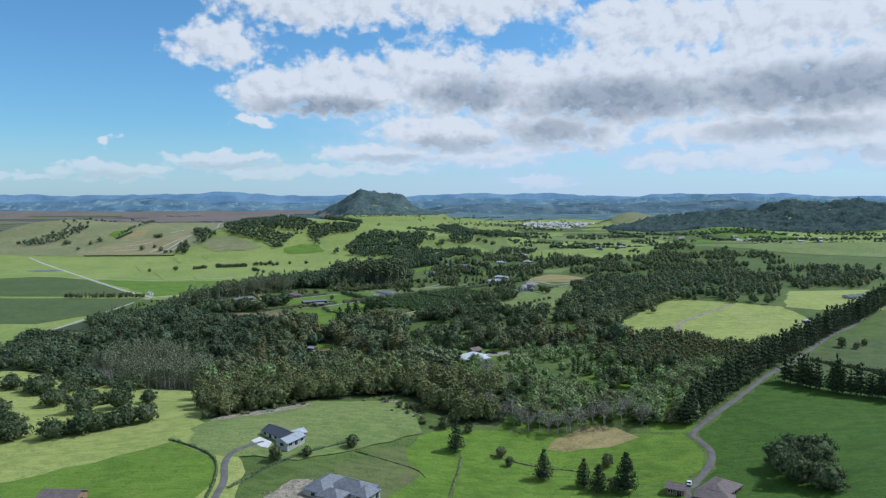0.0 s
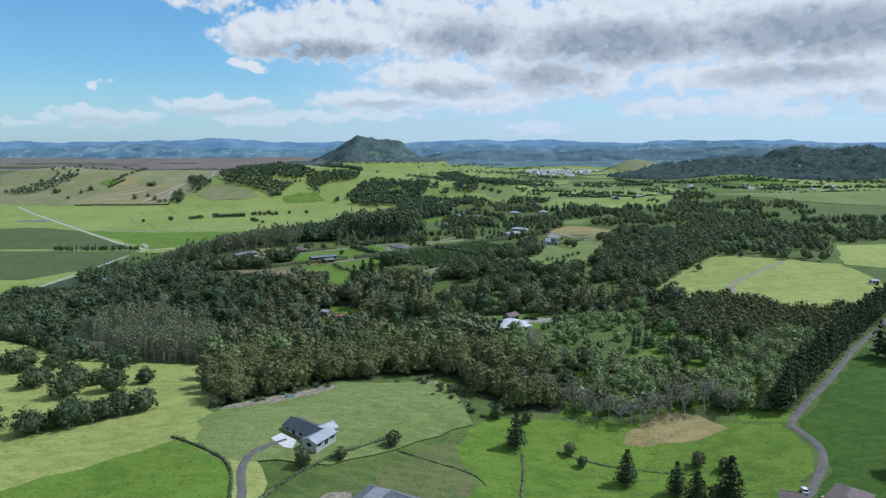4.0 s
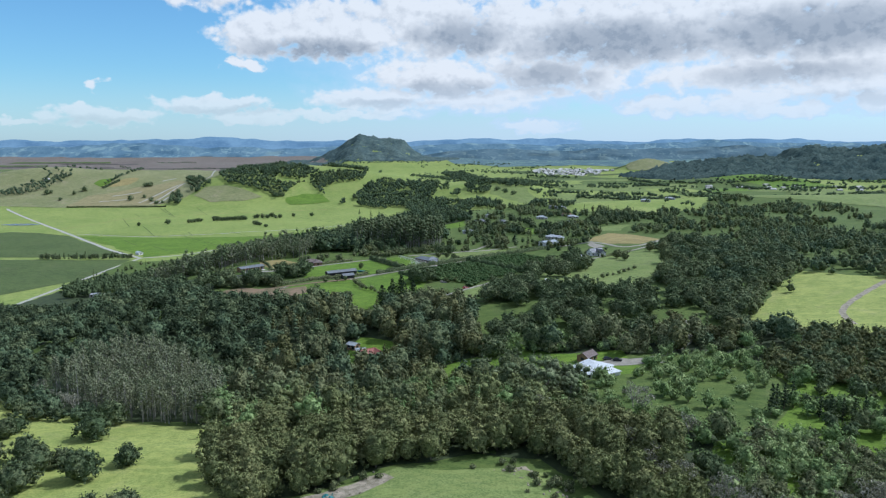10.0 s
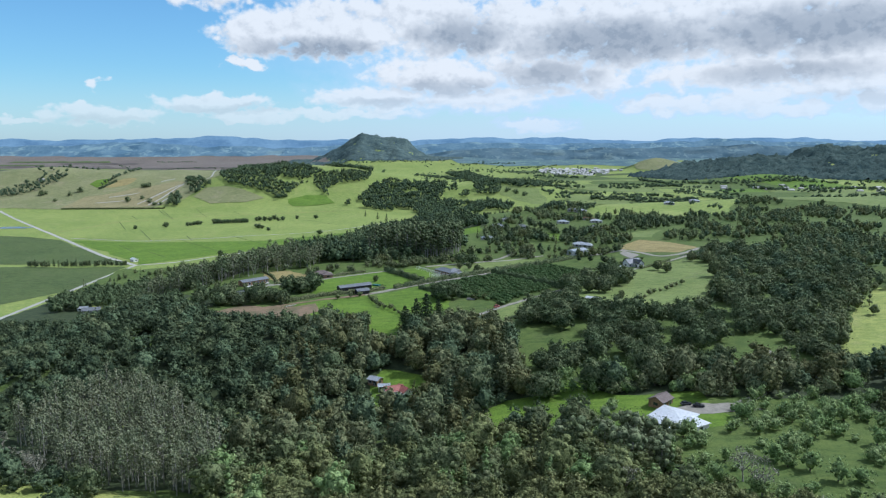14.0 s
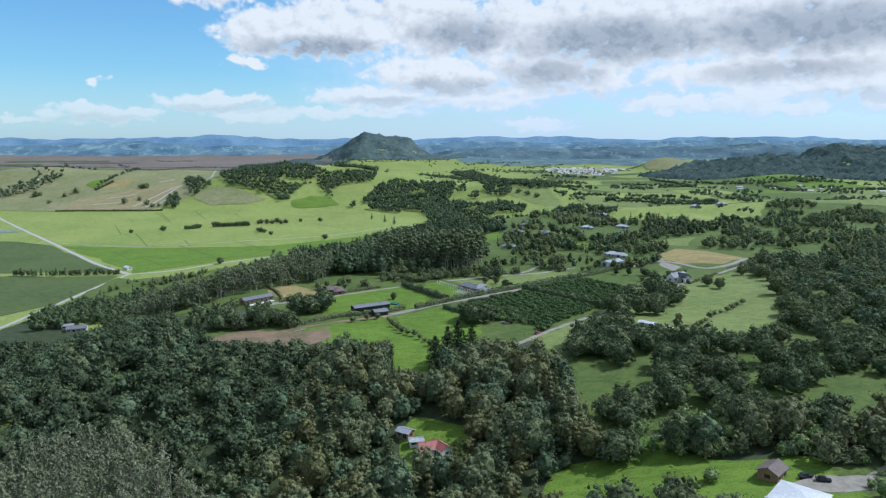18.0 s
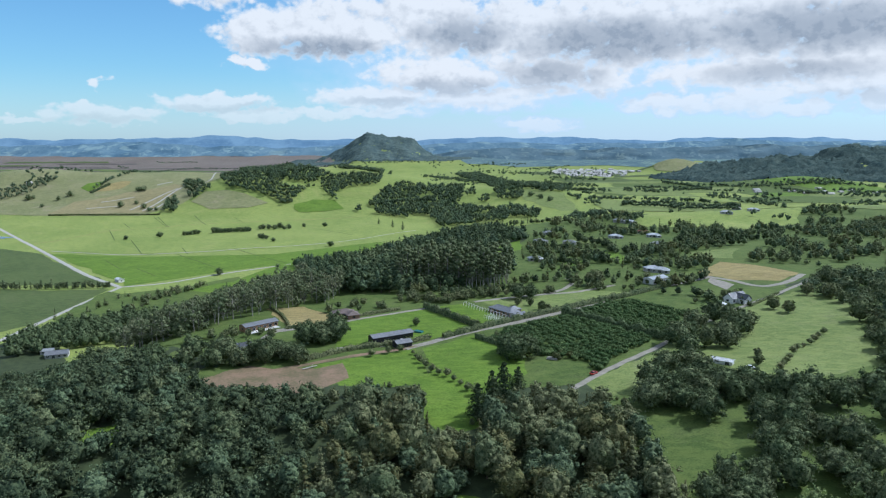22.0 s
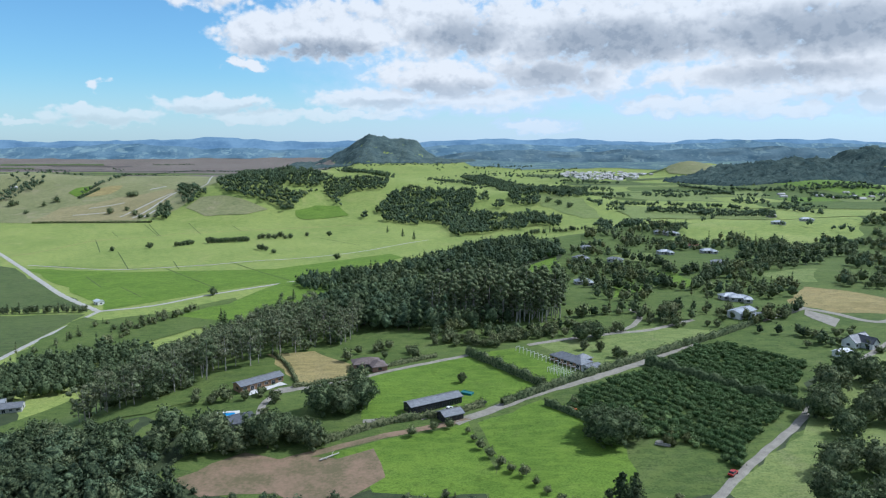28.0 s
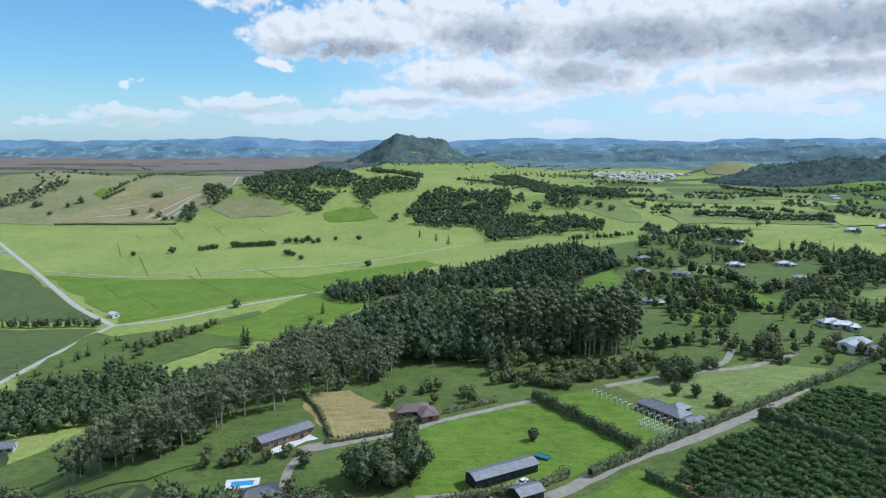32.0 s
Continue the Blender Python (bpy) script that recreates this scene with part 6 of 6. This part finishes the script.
def wing(root, cx, cy, turn, length, width, wall, rise, hip, roof_mat, wall_mat, eave=0.5, windows=True, base=0.0):
    """One wing of a house: walls, a roof with thickness, windows, a door."""
    m = pose(cx, cy, base, 0, 0, turn)

    def fit(bm):
        bm.transform(m)
        bmesh.ops.recalc_face_normals(bm, faces=bm.faces[:])
        return bm

    a, b = length / 2, width / 2
    bm = boxes((-a, -b, -1.2, a, b, wall))
    if not hip:
        for s in (-1, 1):
            v = [bm.verts.new(c) for c in ((s * a, -b, wall), (s * a, b, wall), (s * a, 0, wall + rise * b / (b + eave)))]
            w = [bm.verts.new((c.co.x - s * 0.2, c.co.y, c.co.z)) for c in v]
            bm.faces.new(v)
            bm.faces.new(w)
            for i in range(3):
                bm.faces.new((v[i], v[i - 1], w[i - 1], w[i]))
    part("wall", fit(bm), wall_mat, root)
    A, B = a + eave, b + eave
    r = max(0.2, A - B) if hip else A
    bm = bmesh.new()
    for lift in (0.0, 0.16):
        z = wall + lift - 0.04
        p = [bm.verts.new(c) for c in ((-A, -B, z), (A, -B, z), (A, B, z), (-A, B, z), (-r, 0, z + rise), (r, 0, z + rise))]
        for q in ((0, 1, 5, 4), (2, 3, 4, 5), (1, 2, 5), (3, 0, 4)):
            if len(q) == 4 or hip:
                bm.faces.new([p[i] for i in q])
        if lift:
            for i, j in ((0, 1), (1, 2), (2, 3), (3, 0)) if hip else ((0, 1), (2, 3), (1, 5), (5, 2), (3, 4), (4, 0)):
                bm.faces.new((old[i], old[j], p[j], p[i]))
        old = p
    part("roof", fit(bm), roof_mat, root)
    cap = boxes((-r, -0.14, wall + rise + 0.06, r, 0.14, wall + rise + 0.16))
    part("ridge_cap", fit(cap), roof_mat, root)
    part("gutter", fit(boxes((-A, -B - 0.12, wall - 0.06, A, -B, wall + 0.08), (-A, B, wall - 0.06, A, B + 0.12, wall + 0.08))), BOARD_WHITE if wall_mat is BOARD_WHITE else IRON_DARK, root)
    if windows:
        k = max(2, int(length / 3.4))
        for side in (-1, 1):
            for i in range(k):
                x = -a + (i + 0.5) * length / k
                y = side * b
                tall = 0.15 if i % 3 == 1 else 0.9
                w = part("window", fit(boxes((x - 0.95, y - 0.05, tall - 0.06, x + 0.95, y + 0.05, 2.2))), BOARD_WHITE if wall_mat is not BOARD_DARK else IRON_DARK, root)
                part("pane", fit(boxes((x - 0.87, y - 0.07, tall + 0.02, x - 0.03, y + 0.07, 2.12), (x + 0.03, y - 0.07, tall + 0.02, x + 0.87, y + 0.07, 2.12))), GLASS, w)
        for side in (-1, 1):
            part("end_window", fit(boxes((side * a - 0.06, -0.9, 0.9, side * a + 0.06, 0.9, 2.1))), GLASS, root)


def house(name, label, wings, category="house", x=None, y=None):
    x, y = wings[0][0] if x is None else x, wings[0][1] if y is None else y
    root = tagged(new(name), label, category)
    root.matrix_basis = pose(float(x), float(y), float(land(x, y)))
    for w in wings:
        cx, cy, *more = w
        wing(root, cx - x, cy - y, *more)
    return root


def slab(name, pts, mat, label, lift=0.22):
    return drape(name, pts, mat, label, lift, 4)


slab("courtyard", [(-82, 277), (-79, 280), (-73, 276), (-72, 270), (-76, 271)], CONCRETE, "pale concrete courtyard before a farmhouse", 0.5)
house("farmhouse", "long charcoal-roofed farmhouse with a pale zinc wing", [(-70.5, 281.5, -40, 15, 7.2, 2.3, 1.8, False, IRON_DARK, STUCCO), (-64.5, 274, 62, 10.5, 6.0, 2.3, 1.6, False, IRON_PALE, STUCCO), (-63.5, 281, 45, 6, 5, 2.3, 1.5, False, IRON_PALE, STUCCO)])
house("large_house", "sprawling grey hip-roofed house on a gravel yard", [(-44, 240, 64, 15, 9, 2.6, 2.4, True, IRON_GREY, STUCCO), (-34, 238, -30, 15, 9, 2.6, 2.4, True, IRON_GREY, STUCCO), (-29, 233, 60, 8, 7, 2.6, 2.0, True, IRON_GREY, STUCCO), (-40, 231, -28, 9, 7, 2.6, 2.0, True, IRON_GREY, STUCCO)])
slab("gravel_yard", [(-66, 224), (-58, 246), (-50, 248), (-46, 230), (-50, 214)], STONY, "patchy pale stony yard beside a new house", 0.12)
slab("terrace", [(-50, 222), (-44, 226), (-22, 226), (-26, 214), (-46, 212)], CONCRETE, "pale concrete terrace before a house", 0.2)
house("brown_house", "brown tiled farmhouse at the end of a lane", [(102, 253, 45, 16, 10, 2.6, 2.3, True, TILE_BROWN, BRICK), (97, 245, -26, 13, 7, 2.6, 2.0, True, TILE_BROWN, BRICK)])
house("brown_shed", "small brown-roofed farm shed", [(87, 257, -28, 6.5, 6, 2.5, 1.5, False, TILE_BROWN, BRICK)], "shed")
house("barn", "grey-brown roofed barn beside a knoll paddock", [(-131, 226, -2, 13, 8, 3.0, 1.6, False, TILE_BROWN, TIMBER)], "barn")
house("white_house", "white-roofed house with a verandah in a clearing", [(16, 433, -42, 13, 13, 2.9, 1.6, True, IRON_WHITE, BOARD_WHITE), (20.5, 427.5, -60, 9, 8, 2.8, 1.3, True, IRON_WHITE, BOARD_WHITE), (10, 428, -75, 12, 3.4, 2.5, 0.5, True, IRON_WHITE, BOARD_WHITE)])
house("dark_garage", "dark weathered garage behind a white house", [(17, 451.5, 44, 8, 6, 2.6, 1.8, False, TILE_BROWN, TIMBER)], "garage")
slab("turning_yard", [(20, 446), (28, 450), (46, 447), (52, 440), (36, 438), (24, 440)], GRAVEL, "bare gravel yard behind a white house", 0.2)
strip("drive_white", [(44, 446), (58, 455), (72, 470), (80, 490), (84, 505)], 3.4, GRAVEL, "pale rutted drive through trees")
house("red_house", "old white house with a faded red iron roof", [(-91.5, 491, 20, 8, 5.6, 2.7, 2.0, False, IRON_RED, BOARD_WHITE), (-87, 490.5, -52, 7, 5, 2.7, 1.9, False, IRON_RED, BOARD_WHITE)])
house("grey_shed", "small grey iron shed among trees", [(-101, 503, -32, 5.5, 4.6, 2.5, 1.0, False, IRON_PALE, TIMBER)], "shed")
house("lean_to", "low pale lean-to beside a red-roofed house", [(-96.5, 497, 10, 5, 3.5, 2.2, 0.6, False, IRON_PALE, BOARD_WHITE)], "shed")
house("long_shed", "long black shed with a pale ribbed roof", [(-132.5, 672.5, 31.5, 24, 6.6, 3.2, 1.3, False, IRON_GREY, BOARD_DARK)], "shed")
house("black_garage", "black garage with a grey roof", [(-125.5, 659.5, 30, 8.4, 6.2, 2.6, 1.3, False, IRON_GREY, BOARD_DARK)], "garage")
slab("paved_yard", [(-139, 663), (-124, 671), (-120, 667), (-128, 662), (-137, 658)], GRAVEL, "paved parking strip before a shed", 0.2)
house("lodge", "long grey-roofed timber lodge with a deck", [(-212.5, 702, 46, 21.5, 7.2, 2.9, 1.3, False, IRON_GREY, TIMBER)])
slab("deck", [(-216, 692), (-203, 705), (-200, 702), (-213, 689)], CONCRETE, "pale deck along a lodge", 0.3)
slab("turning_circle", [(-206, 694), (-197, 700), (-190, 698), (-194, 693), (-203, 690)], GRAVEL, "grey gravel turning circle", 0.18)
house("pool_house", "charcoal-roofed house beside a swimming pool", [(-209, 657.5, 34, 13.5, 8.5, 2.6, 2.0, True, IRON_DARK, STUCCO), (-202, 652, 34, 8, 7, 2.6, 1.8, True, IRON_DARK, STUCCO)])
house("brick_house", "low grey-brown hip-roofed brick house", [(-166, 725, 14, 13, 8, 2.6, 2.0, True, TILE_BROWN, BRICK), (-160, 721, -70, 9, 7, 2.6, 1.9, True, TILE_BROWN, BRICK)])
house("long_house", "long grey-roofed brick house by a hedge", [(-66.5, 723, -53, 20, 8, 2.6, 2.0, True, IRON_GREY, BRICK), (-61, 724, 35, 8, 6, 2.6, 1.8, True, IRON_GREY, BRICK)])
house("annex", "small grey-roofed annex beside a brick house", [(-59, 711, 30, 8, 5.6, 2.4, 1.2, False, IRON_GREY, STUCCO)], "shed")
house("gabled_house", "white gabled house with a dark grey roof", [(85, 746, 30, 14, 7, 3.0, 3.2, False, IRON_DARK, BOARD_WHITE), (88, 742, -60, 9, 6, 3.0, 3.0, False, IRON_DARK, BOARD_WHITE)])
house("stable", "low white stable behind a gabled house", [(68, 729, 30, 8, 5, 2.4, 1.0, False, IRON_WHITE, BOARD_WHITE)], "shed")
house("packhouse", "pale long-roofed packhouse beside the road", [(52, 808, 38, 18, 9, 3.6, 1.4, False, IRON_PALE, BOARD_WHITE), (58, 800, 38, 9, 6, 2.8, 1.0, False, IRON_GREY, BOARD_WHITE)], "shed")
house("plain_farmhouse", "low grey-roofed farmhouse below the scarp", [(-372, 769, 20, 14, 9, 2.6, 1.8, False, IRON_GREY, STUCCO), (-383, 776, 20, 8, 6, 2.4, 1.2, False, IRON_PALE, STUCCO)])
house("field_shed", "small white field shed under trees", [(26, 617, -35, 9, 4, 1.8, 0.8, False, IRON_WHITE, BOARD_WHITE)], "shed")
house("field_shelter", "small white field shelter in a paddock", [(262, 503, 10, 5, 3.5, 2.3, 0.6, False, IRON_PALE, BOARD_WHITE)], "shed")
house("east_farm", "grey farm sheds beyond a hill paddock", [(386, 636, 20, 16, 8, 3.2, 1.5, False, IRON_GREY, BOARD_WHITE), (366, 628, 20, 10, 7, 3.0, 1.4, False, IRON_DARK, STUCCO)], "shed")
house("plain_shed", "white shed beside a farm road", [(-451, 1030, -40, 9, 6, 3.0, 1.3, False, IRON_WHITE, BOARD_WHITE)], "shed")
for hx, hy, turn, roof_mat, label in ((-128, 978, 10, IRON_GREY, "grey-roofed house in a wooded clearing"),
                                      (13, 1080, 15, IRON_GREY, "grey-roofed house among garden trees"),
                                      (24, 1008, -20, IRON_GREY, "grey hip-roofed house on a lawn"),
                                      (-4, 1023, 25, IRON_GREY, "grey-roofed house among shrubs"),
                                      (-23, 913, 10, IRON_PALE, "white-roofed long house among trees"),
                                      (114, 1170, -12, IRON_GREY, "grey-roofed house with sheds"),
                                      (124, 1162, 20, IRON_PALE, "white-roofed farm building among paddocks"),
                                      (117, 1077, 5, IRON_RED, "orange-roofed house on a far lawn"),
                                      (119, 1040, 5, IRON_PALE, "pale long shed on a lawn"),
                                      (105, 978, -10, IRON_GREY, "grey house beside tall trees"),
                                      (78, 1039, 12, IRON_PALE, "white house among garden trees"),
                                      (262, 1204, -5, IRON_PALE, "pale house in the valley"),
                                      (63, 853, 8, IRON_PALE, "white cottage near a road junction"),
                                      (67, 847, -15, IRON_PALE, "pale shed near a road junction"),
                                      (-184, 1195, 30, IRON_GREY, "grey-roofed house in pines"),
                                      (307, 1227, 0, IRON_PALE, "long pale farm shed in the valley")):
    house("country_house", label, [(hx, hy, turn, 12, 7, 2.6, 1.8, True, roof_mat, STUCCO), (hx + 4, hy - 4, turn + 90, 8, 5, 2.5, 1.5, True, roof_mat, STUCCO)])

# ---- pool, frames, trampoline, vehicles, stones ----
def at_ground(name, label, category, x, y, turn=0.0, up=0.0):
    root = tagged(new(name), label, category)
    root.matrix_basis = pose(x, y, float(land(x, y)) + up, 0, 0, turn)
    return root


pool = at_ground("swimming_pool", "blue rectangular swimming pool with pale paving", "pool", -217, 668, 12)
part("paving", boxes((-5.4, -3.2, -0.6, 5.4, -1.6, 0.34), (-5.4, 1.6, -0.6, 5.4, 3.2, 0.34), (-5.4, -1.6, -0.6, -3.6, 1.6, 0.34), (3.6, -1.6, -0.6, 5.4, 1.6, 0.34)), CONCRETE, pool)
part("water", boxes((-3.6, -1.6, -0.6, 3.6, 1.6, 0.22)), POOL, pool)
tub = at_ground("splash_pool", "turquoise above-ground pool on a lawn", "pool", -118, 686, -30)
part("rim", boxes((-2.6, -1.5, -0.3, 2.6, -1.3, 0.9), (-2.6, 1.3, -0.3, 2.6, 1.5, 0.9), (-2.6, -1.3, -0.3, -2.4, 1.3, 0.9), (2.4, -1.3, -0.3, 2.6, 1.3, 0.9)), TEAL, tub)
part("water", boxes((-2.4, -1.3, -0.3, 2.4, 1.3, 0.75)), TEAL, tub)
tramp = at_ground("trampoline", "round black trampoline with a net", "trampoline", -112, 674)
bm = bmesh.new()
bmesh.ops.create_cone(bm, cap_ends=True, segments=20, radius1=1.9, radius2=1.9, depth=0.08, matrix=pose(0, 0, 0.85))
part("mat", bm, RUBBER, tramp)
for k in range(8):
    c, s = 1.95 * math.cos(k * 0.785), 1.95 * math.sin(k * 0.785)
    part("pole", boxes((c - 0.04, s - 0.04, -0.2, c + 0.04, s + 0.04, 2.4)), IRON_DARK, tramp)
bm = bmesh.new()
bmesh.ops.create_cone(bm, cap_ends=False, segments=20, radius1=1.95, radius2=1.95, depth=0.1, matrix=pose(0, 0, 2.35))
part("net_ring", bm, RUBBER, tramp)


def frames(x0, y0, x1, y1, width, count, label):
    """White posts and beams of a row of growing frames."""
    turn = math.degrees(math.atan2(y1 - y0, x1 - x0))
    run = math.hypot(x1 - x0, y1 - y0)
    root = at_ground("growing_frame", label, "frame", x0, y0, turn)
    inv = root.matrix_basis.inverted()
    for i in range(count + 1):
        for side in (-width / 2, width / 2):
            p = root.matrix_basis @ Vector((i * run / count, side, 0))
            z = float(land(p.x, p.y)) - root.matrix_basis.translation.z
            part("post", boxes((i * run / count - 0.07, side - 0.07, z - 0.3, i * run / count + 0.07, side + 0.07, z + 2.2)), BOARD_WHITE, root)
        part("beam", boxes((i * run / count - 0.06, -width / 2, z + 2.15, i * run / count + 0.06, width / 2, z + 2.3)), BOARD_WHITE, root)
    return root


frames(-90, 744, -66, 709, 2.6, 15, "long row of white timber growing frames")
for k in range(3):
    frames(-79 + 1.9 * k, 711.5 + 1.4 * k, -71.5 + 1.9 * k, 700 + 1.4 * k, 1.4, 6, "short white timber growing frame")


def car(x, y, turn, paint, label):
    root = at_ground("car", label, "car", x, y, turn, 0.2)
    bm = boxes((-2.15, -0.88, 0.32, 2.15, 0.88, 0.9), bevel=0.1)
    part("body", bm, paint, root)
    bm = bmesh.new()
    v = [bm.verts.new(c) for c in ((-1.6, -0.8, 0.88), (1.0, -0.8, 0.88), (1.0, 0.8, 0.88), (-1.6, 0.8, 0.88), (-1.2, -0.68, 1.45), (0.35, -0.68, 1.45), (0.35, 0.68, 1.45), (-1.2, 0.68, 1.45))]
    for q in ((4, 5, 6, 7), (0, 1, 5, 4), (1, 2, 6, 5), (2, 3, 7, 6), (3, 0, 4, 7)):
        bm.faces.new([v[i] for i in q])
    cabin = part("cabin", bm, GLASS, root)
    part("roof_panel", boxes((-1.15, -0.66, 1.45, 0.3, 0.66, 1.5)), paint, cabin)
    for wx in (-1.35, 1.35):
        for wy in (-0.82, 0.82):
            bm = bmesh.new()
            bmesh.ops.create_cone(bm, cap_ends=True, segments=14, radius1=0.33, radius2=0.33, depth=0.22, matrix=pose(wx, wy, 0.33, 90))
            part("wheel", bm, RUBBER, root)


def paint(name, colour):
    m, n, shader = material(name, 0.3, 0.0, 0.5)
    shader.inputs["Base Color"].default_value = (*colour, 1)
    return m


WHITE_PAINT, RED_PAINT, BLACK_PAINT, YELLOW_PAINT = paint("white_paint", (0.7, 0.7, 0.7)), paint("red_paint", (0.35, 0.03, 0.02)), paint("black_paint", (0.02, 0.02, 0.025)), paint("yellow_paint", (0.5, 0.4, 0.02))
car(-126, 668, 60, WHITE_PAINT, "white car parked beside a shed")
car(94, 263, 70, WHITE_PAINT, "white car parked beside a lane")
car(97, 257, 30, YELLOW_PAINT, "yellow vehicle parked at a brown house")
car(30, 446, -20, BLACK_PAINT, "black car parked behind a white house")
car(26, 449, 10, BLACK_PAINT, "dark car parked behind a white house")
car(35, 608, -20, WHITE_PAINT, "white van parked in a paddock")
car(-36, 607, 45, RED_PAINT, "red car on a gravel road")
car(-77, 663, 20, paint("orange_paint", (0.55, 0.14, 0.03)), "orange vehicle beside an orchard hedge")


def stones(name, spots, size, mat, label):
    f = Foliage()
    v, t = round_solid(1)
    for x, y in spots:
        s = rng.uniform(*size)
        f.add(v * s * rng.uniform(0.6, 1.2, (1, 3)) * rng.uniform(0.85, 1.15, (len(v), 1)) + (x, y, float(land(x, y)) + 0.1 * s), None, t)
    return tagged(new(name, f.mesh(name, mat, mat)), label, "stones", kind="stuff")


drape("bank", [(-108, 303), (-101, 304.5), (-96, 307.5), (-89, 310), (-83, 315), (-76, 318), (-66, 329), (-70, 333), (-80, 324), (-87, 320), (-97, 313), (-104, 310)], STONY, "bare stony bank below the bush", 0.42, 4)
drape("bank_east", [(-33, 335), (-26, 331), (-22, 323), (-17, 317), (-16, 321), (-20, 329), (-26, 337)], STONY, "stony weedy bank below the bush", 0.12, 4)
stones("bank_stones", np.vstack([along([(-108, 304), (-96, 309), (-84, 317), (-68, 330)], 0.5, 4, 0.9), along([(-34, 336), (-24, 328), (-16, 316)], 0.35, 5, 0.9)]), (0.25, 0.8), STONY, "scattered pale stones on a bank")
woods("bank_bushes", np.vstack([along([(-110, 307), (-97, 312), (-86, 320), (-70, 333)], 3.0, 3, 0.8), along([(-38, 338), (-27, 335), (-20, 325), (-14, 312), (-8, 305)], 2.2, 4, 0.85)]), [low_bush(90, 2.4, 1.4, 0.5), low_bush(90, 1.6, 1.2, 0.5)], [LEAF, BARK], "rough low bushes along a stony bank", (0.6, 1.4))
stones("yard_stones", along([(-64, 228), (-58, 240), (-52, 246)], 0.5, 5, 0.9), (0.2, 0.6), STONY, "pale stones round a new house")
tarp = at_ground("tarpaulin", "crumpled teal tarpaulin by the bush edge", "tarpaulin", -84, 316.5, 20)
bm = bmesh.new()
bmesh.ops.create_grid(bm, x_segments=8, y_segments=6, size=1.6)
for v in bm.verts:
    v.co.z = 0.5 + 0.35 * math.sin(v.co.x * 2.3) * math.cos(v.co.y * 1.9) + 0.2 * rng.normal()
part("sheet", bm, TEAL, tarp)
log = at_ground("fallen_log", "long pale fallen log beside a dirt patch", "log", -168, 628, 40)
f = Foliage()
f.limb((-4, 0, 0.4), (4, 0.4, 0.5), 0.35, 0.22, 8, 0)
f.limb((1, 0.2, 0.5), (2.6, 1.8, 1.0), 0.16, 0.08, 6, 0)
f.limb((-1, 0, 0.5), (-2.4, -1.6, 0.9), 0.16, 0.08, 6, 0)
new("stem", f.mesh("stem", BARK_PALE, BARK_PALE)).parent = log
for k in range(3):
    pond_pts = [((-816, 1372), 34, 16), ((-300, 1010), 9, 5), ((-274, 1020), 7, 4)][k]
    (px, py), ra, rb = pond_pts
    drape("pond", [(px + ra * math.cos(a) * (1 + 0.1 * math.sin(3 * a)), py + rb * math.sin(a)) for a in np.arange(0, 6.28, 0.45)], MATS["pond_water"] if k else mottled("pond_water", (0.16, 0.20, 0.24), (0.22, 0.27, 0.31), 0.05, 0.1), "small still pond on the plain", 0.45, 25)
pile = at_ground("log_pile", "weathered stack of grey logs beside an orchard", "logs", -51, 630, -25)
for k in range(9):
    f = Foliage()
    row, up = k % 5, k // 5
    f.limb((-2.6 + 0.3 * (k % 3), (row - 2 + 0.5 * up) * 0.62, 0.3 + 0.5 * up), (2.4 + 0.25 * (k % 2), (row - 2 + 0.5 * up) * 0.62 + 0.1, 0.3 + 0.5 * up), 0.3, 0.26, 8, 0)
    new("log", f.mesh("log", BARK_PALE, BARK_PALE)).parent = pile
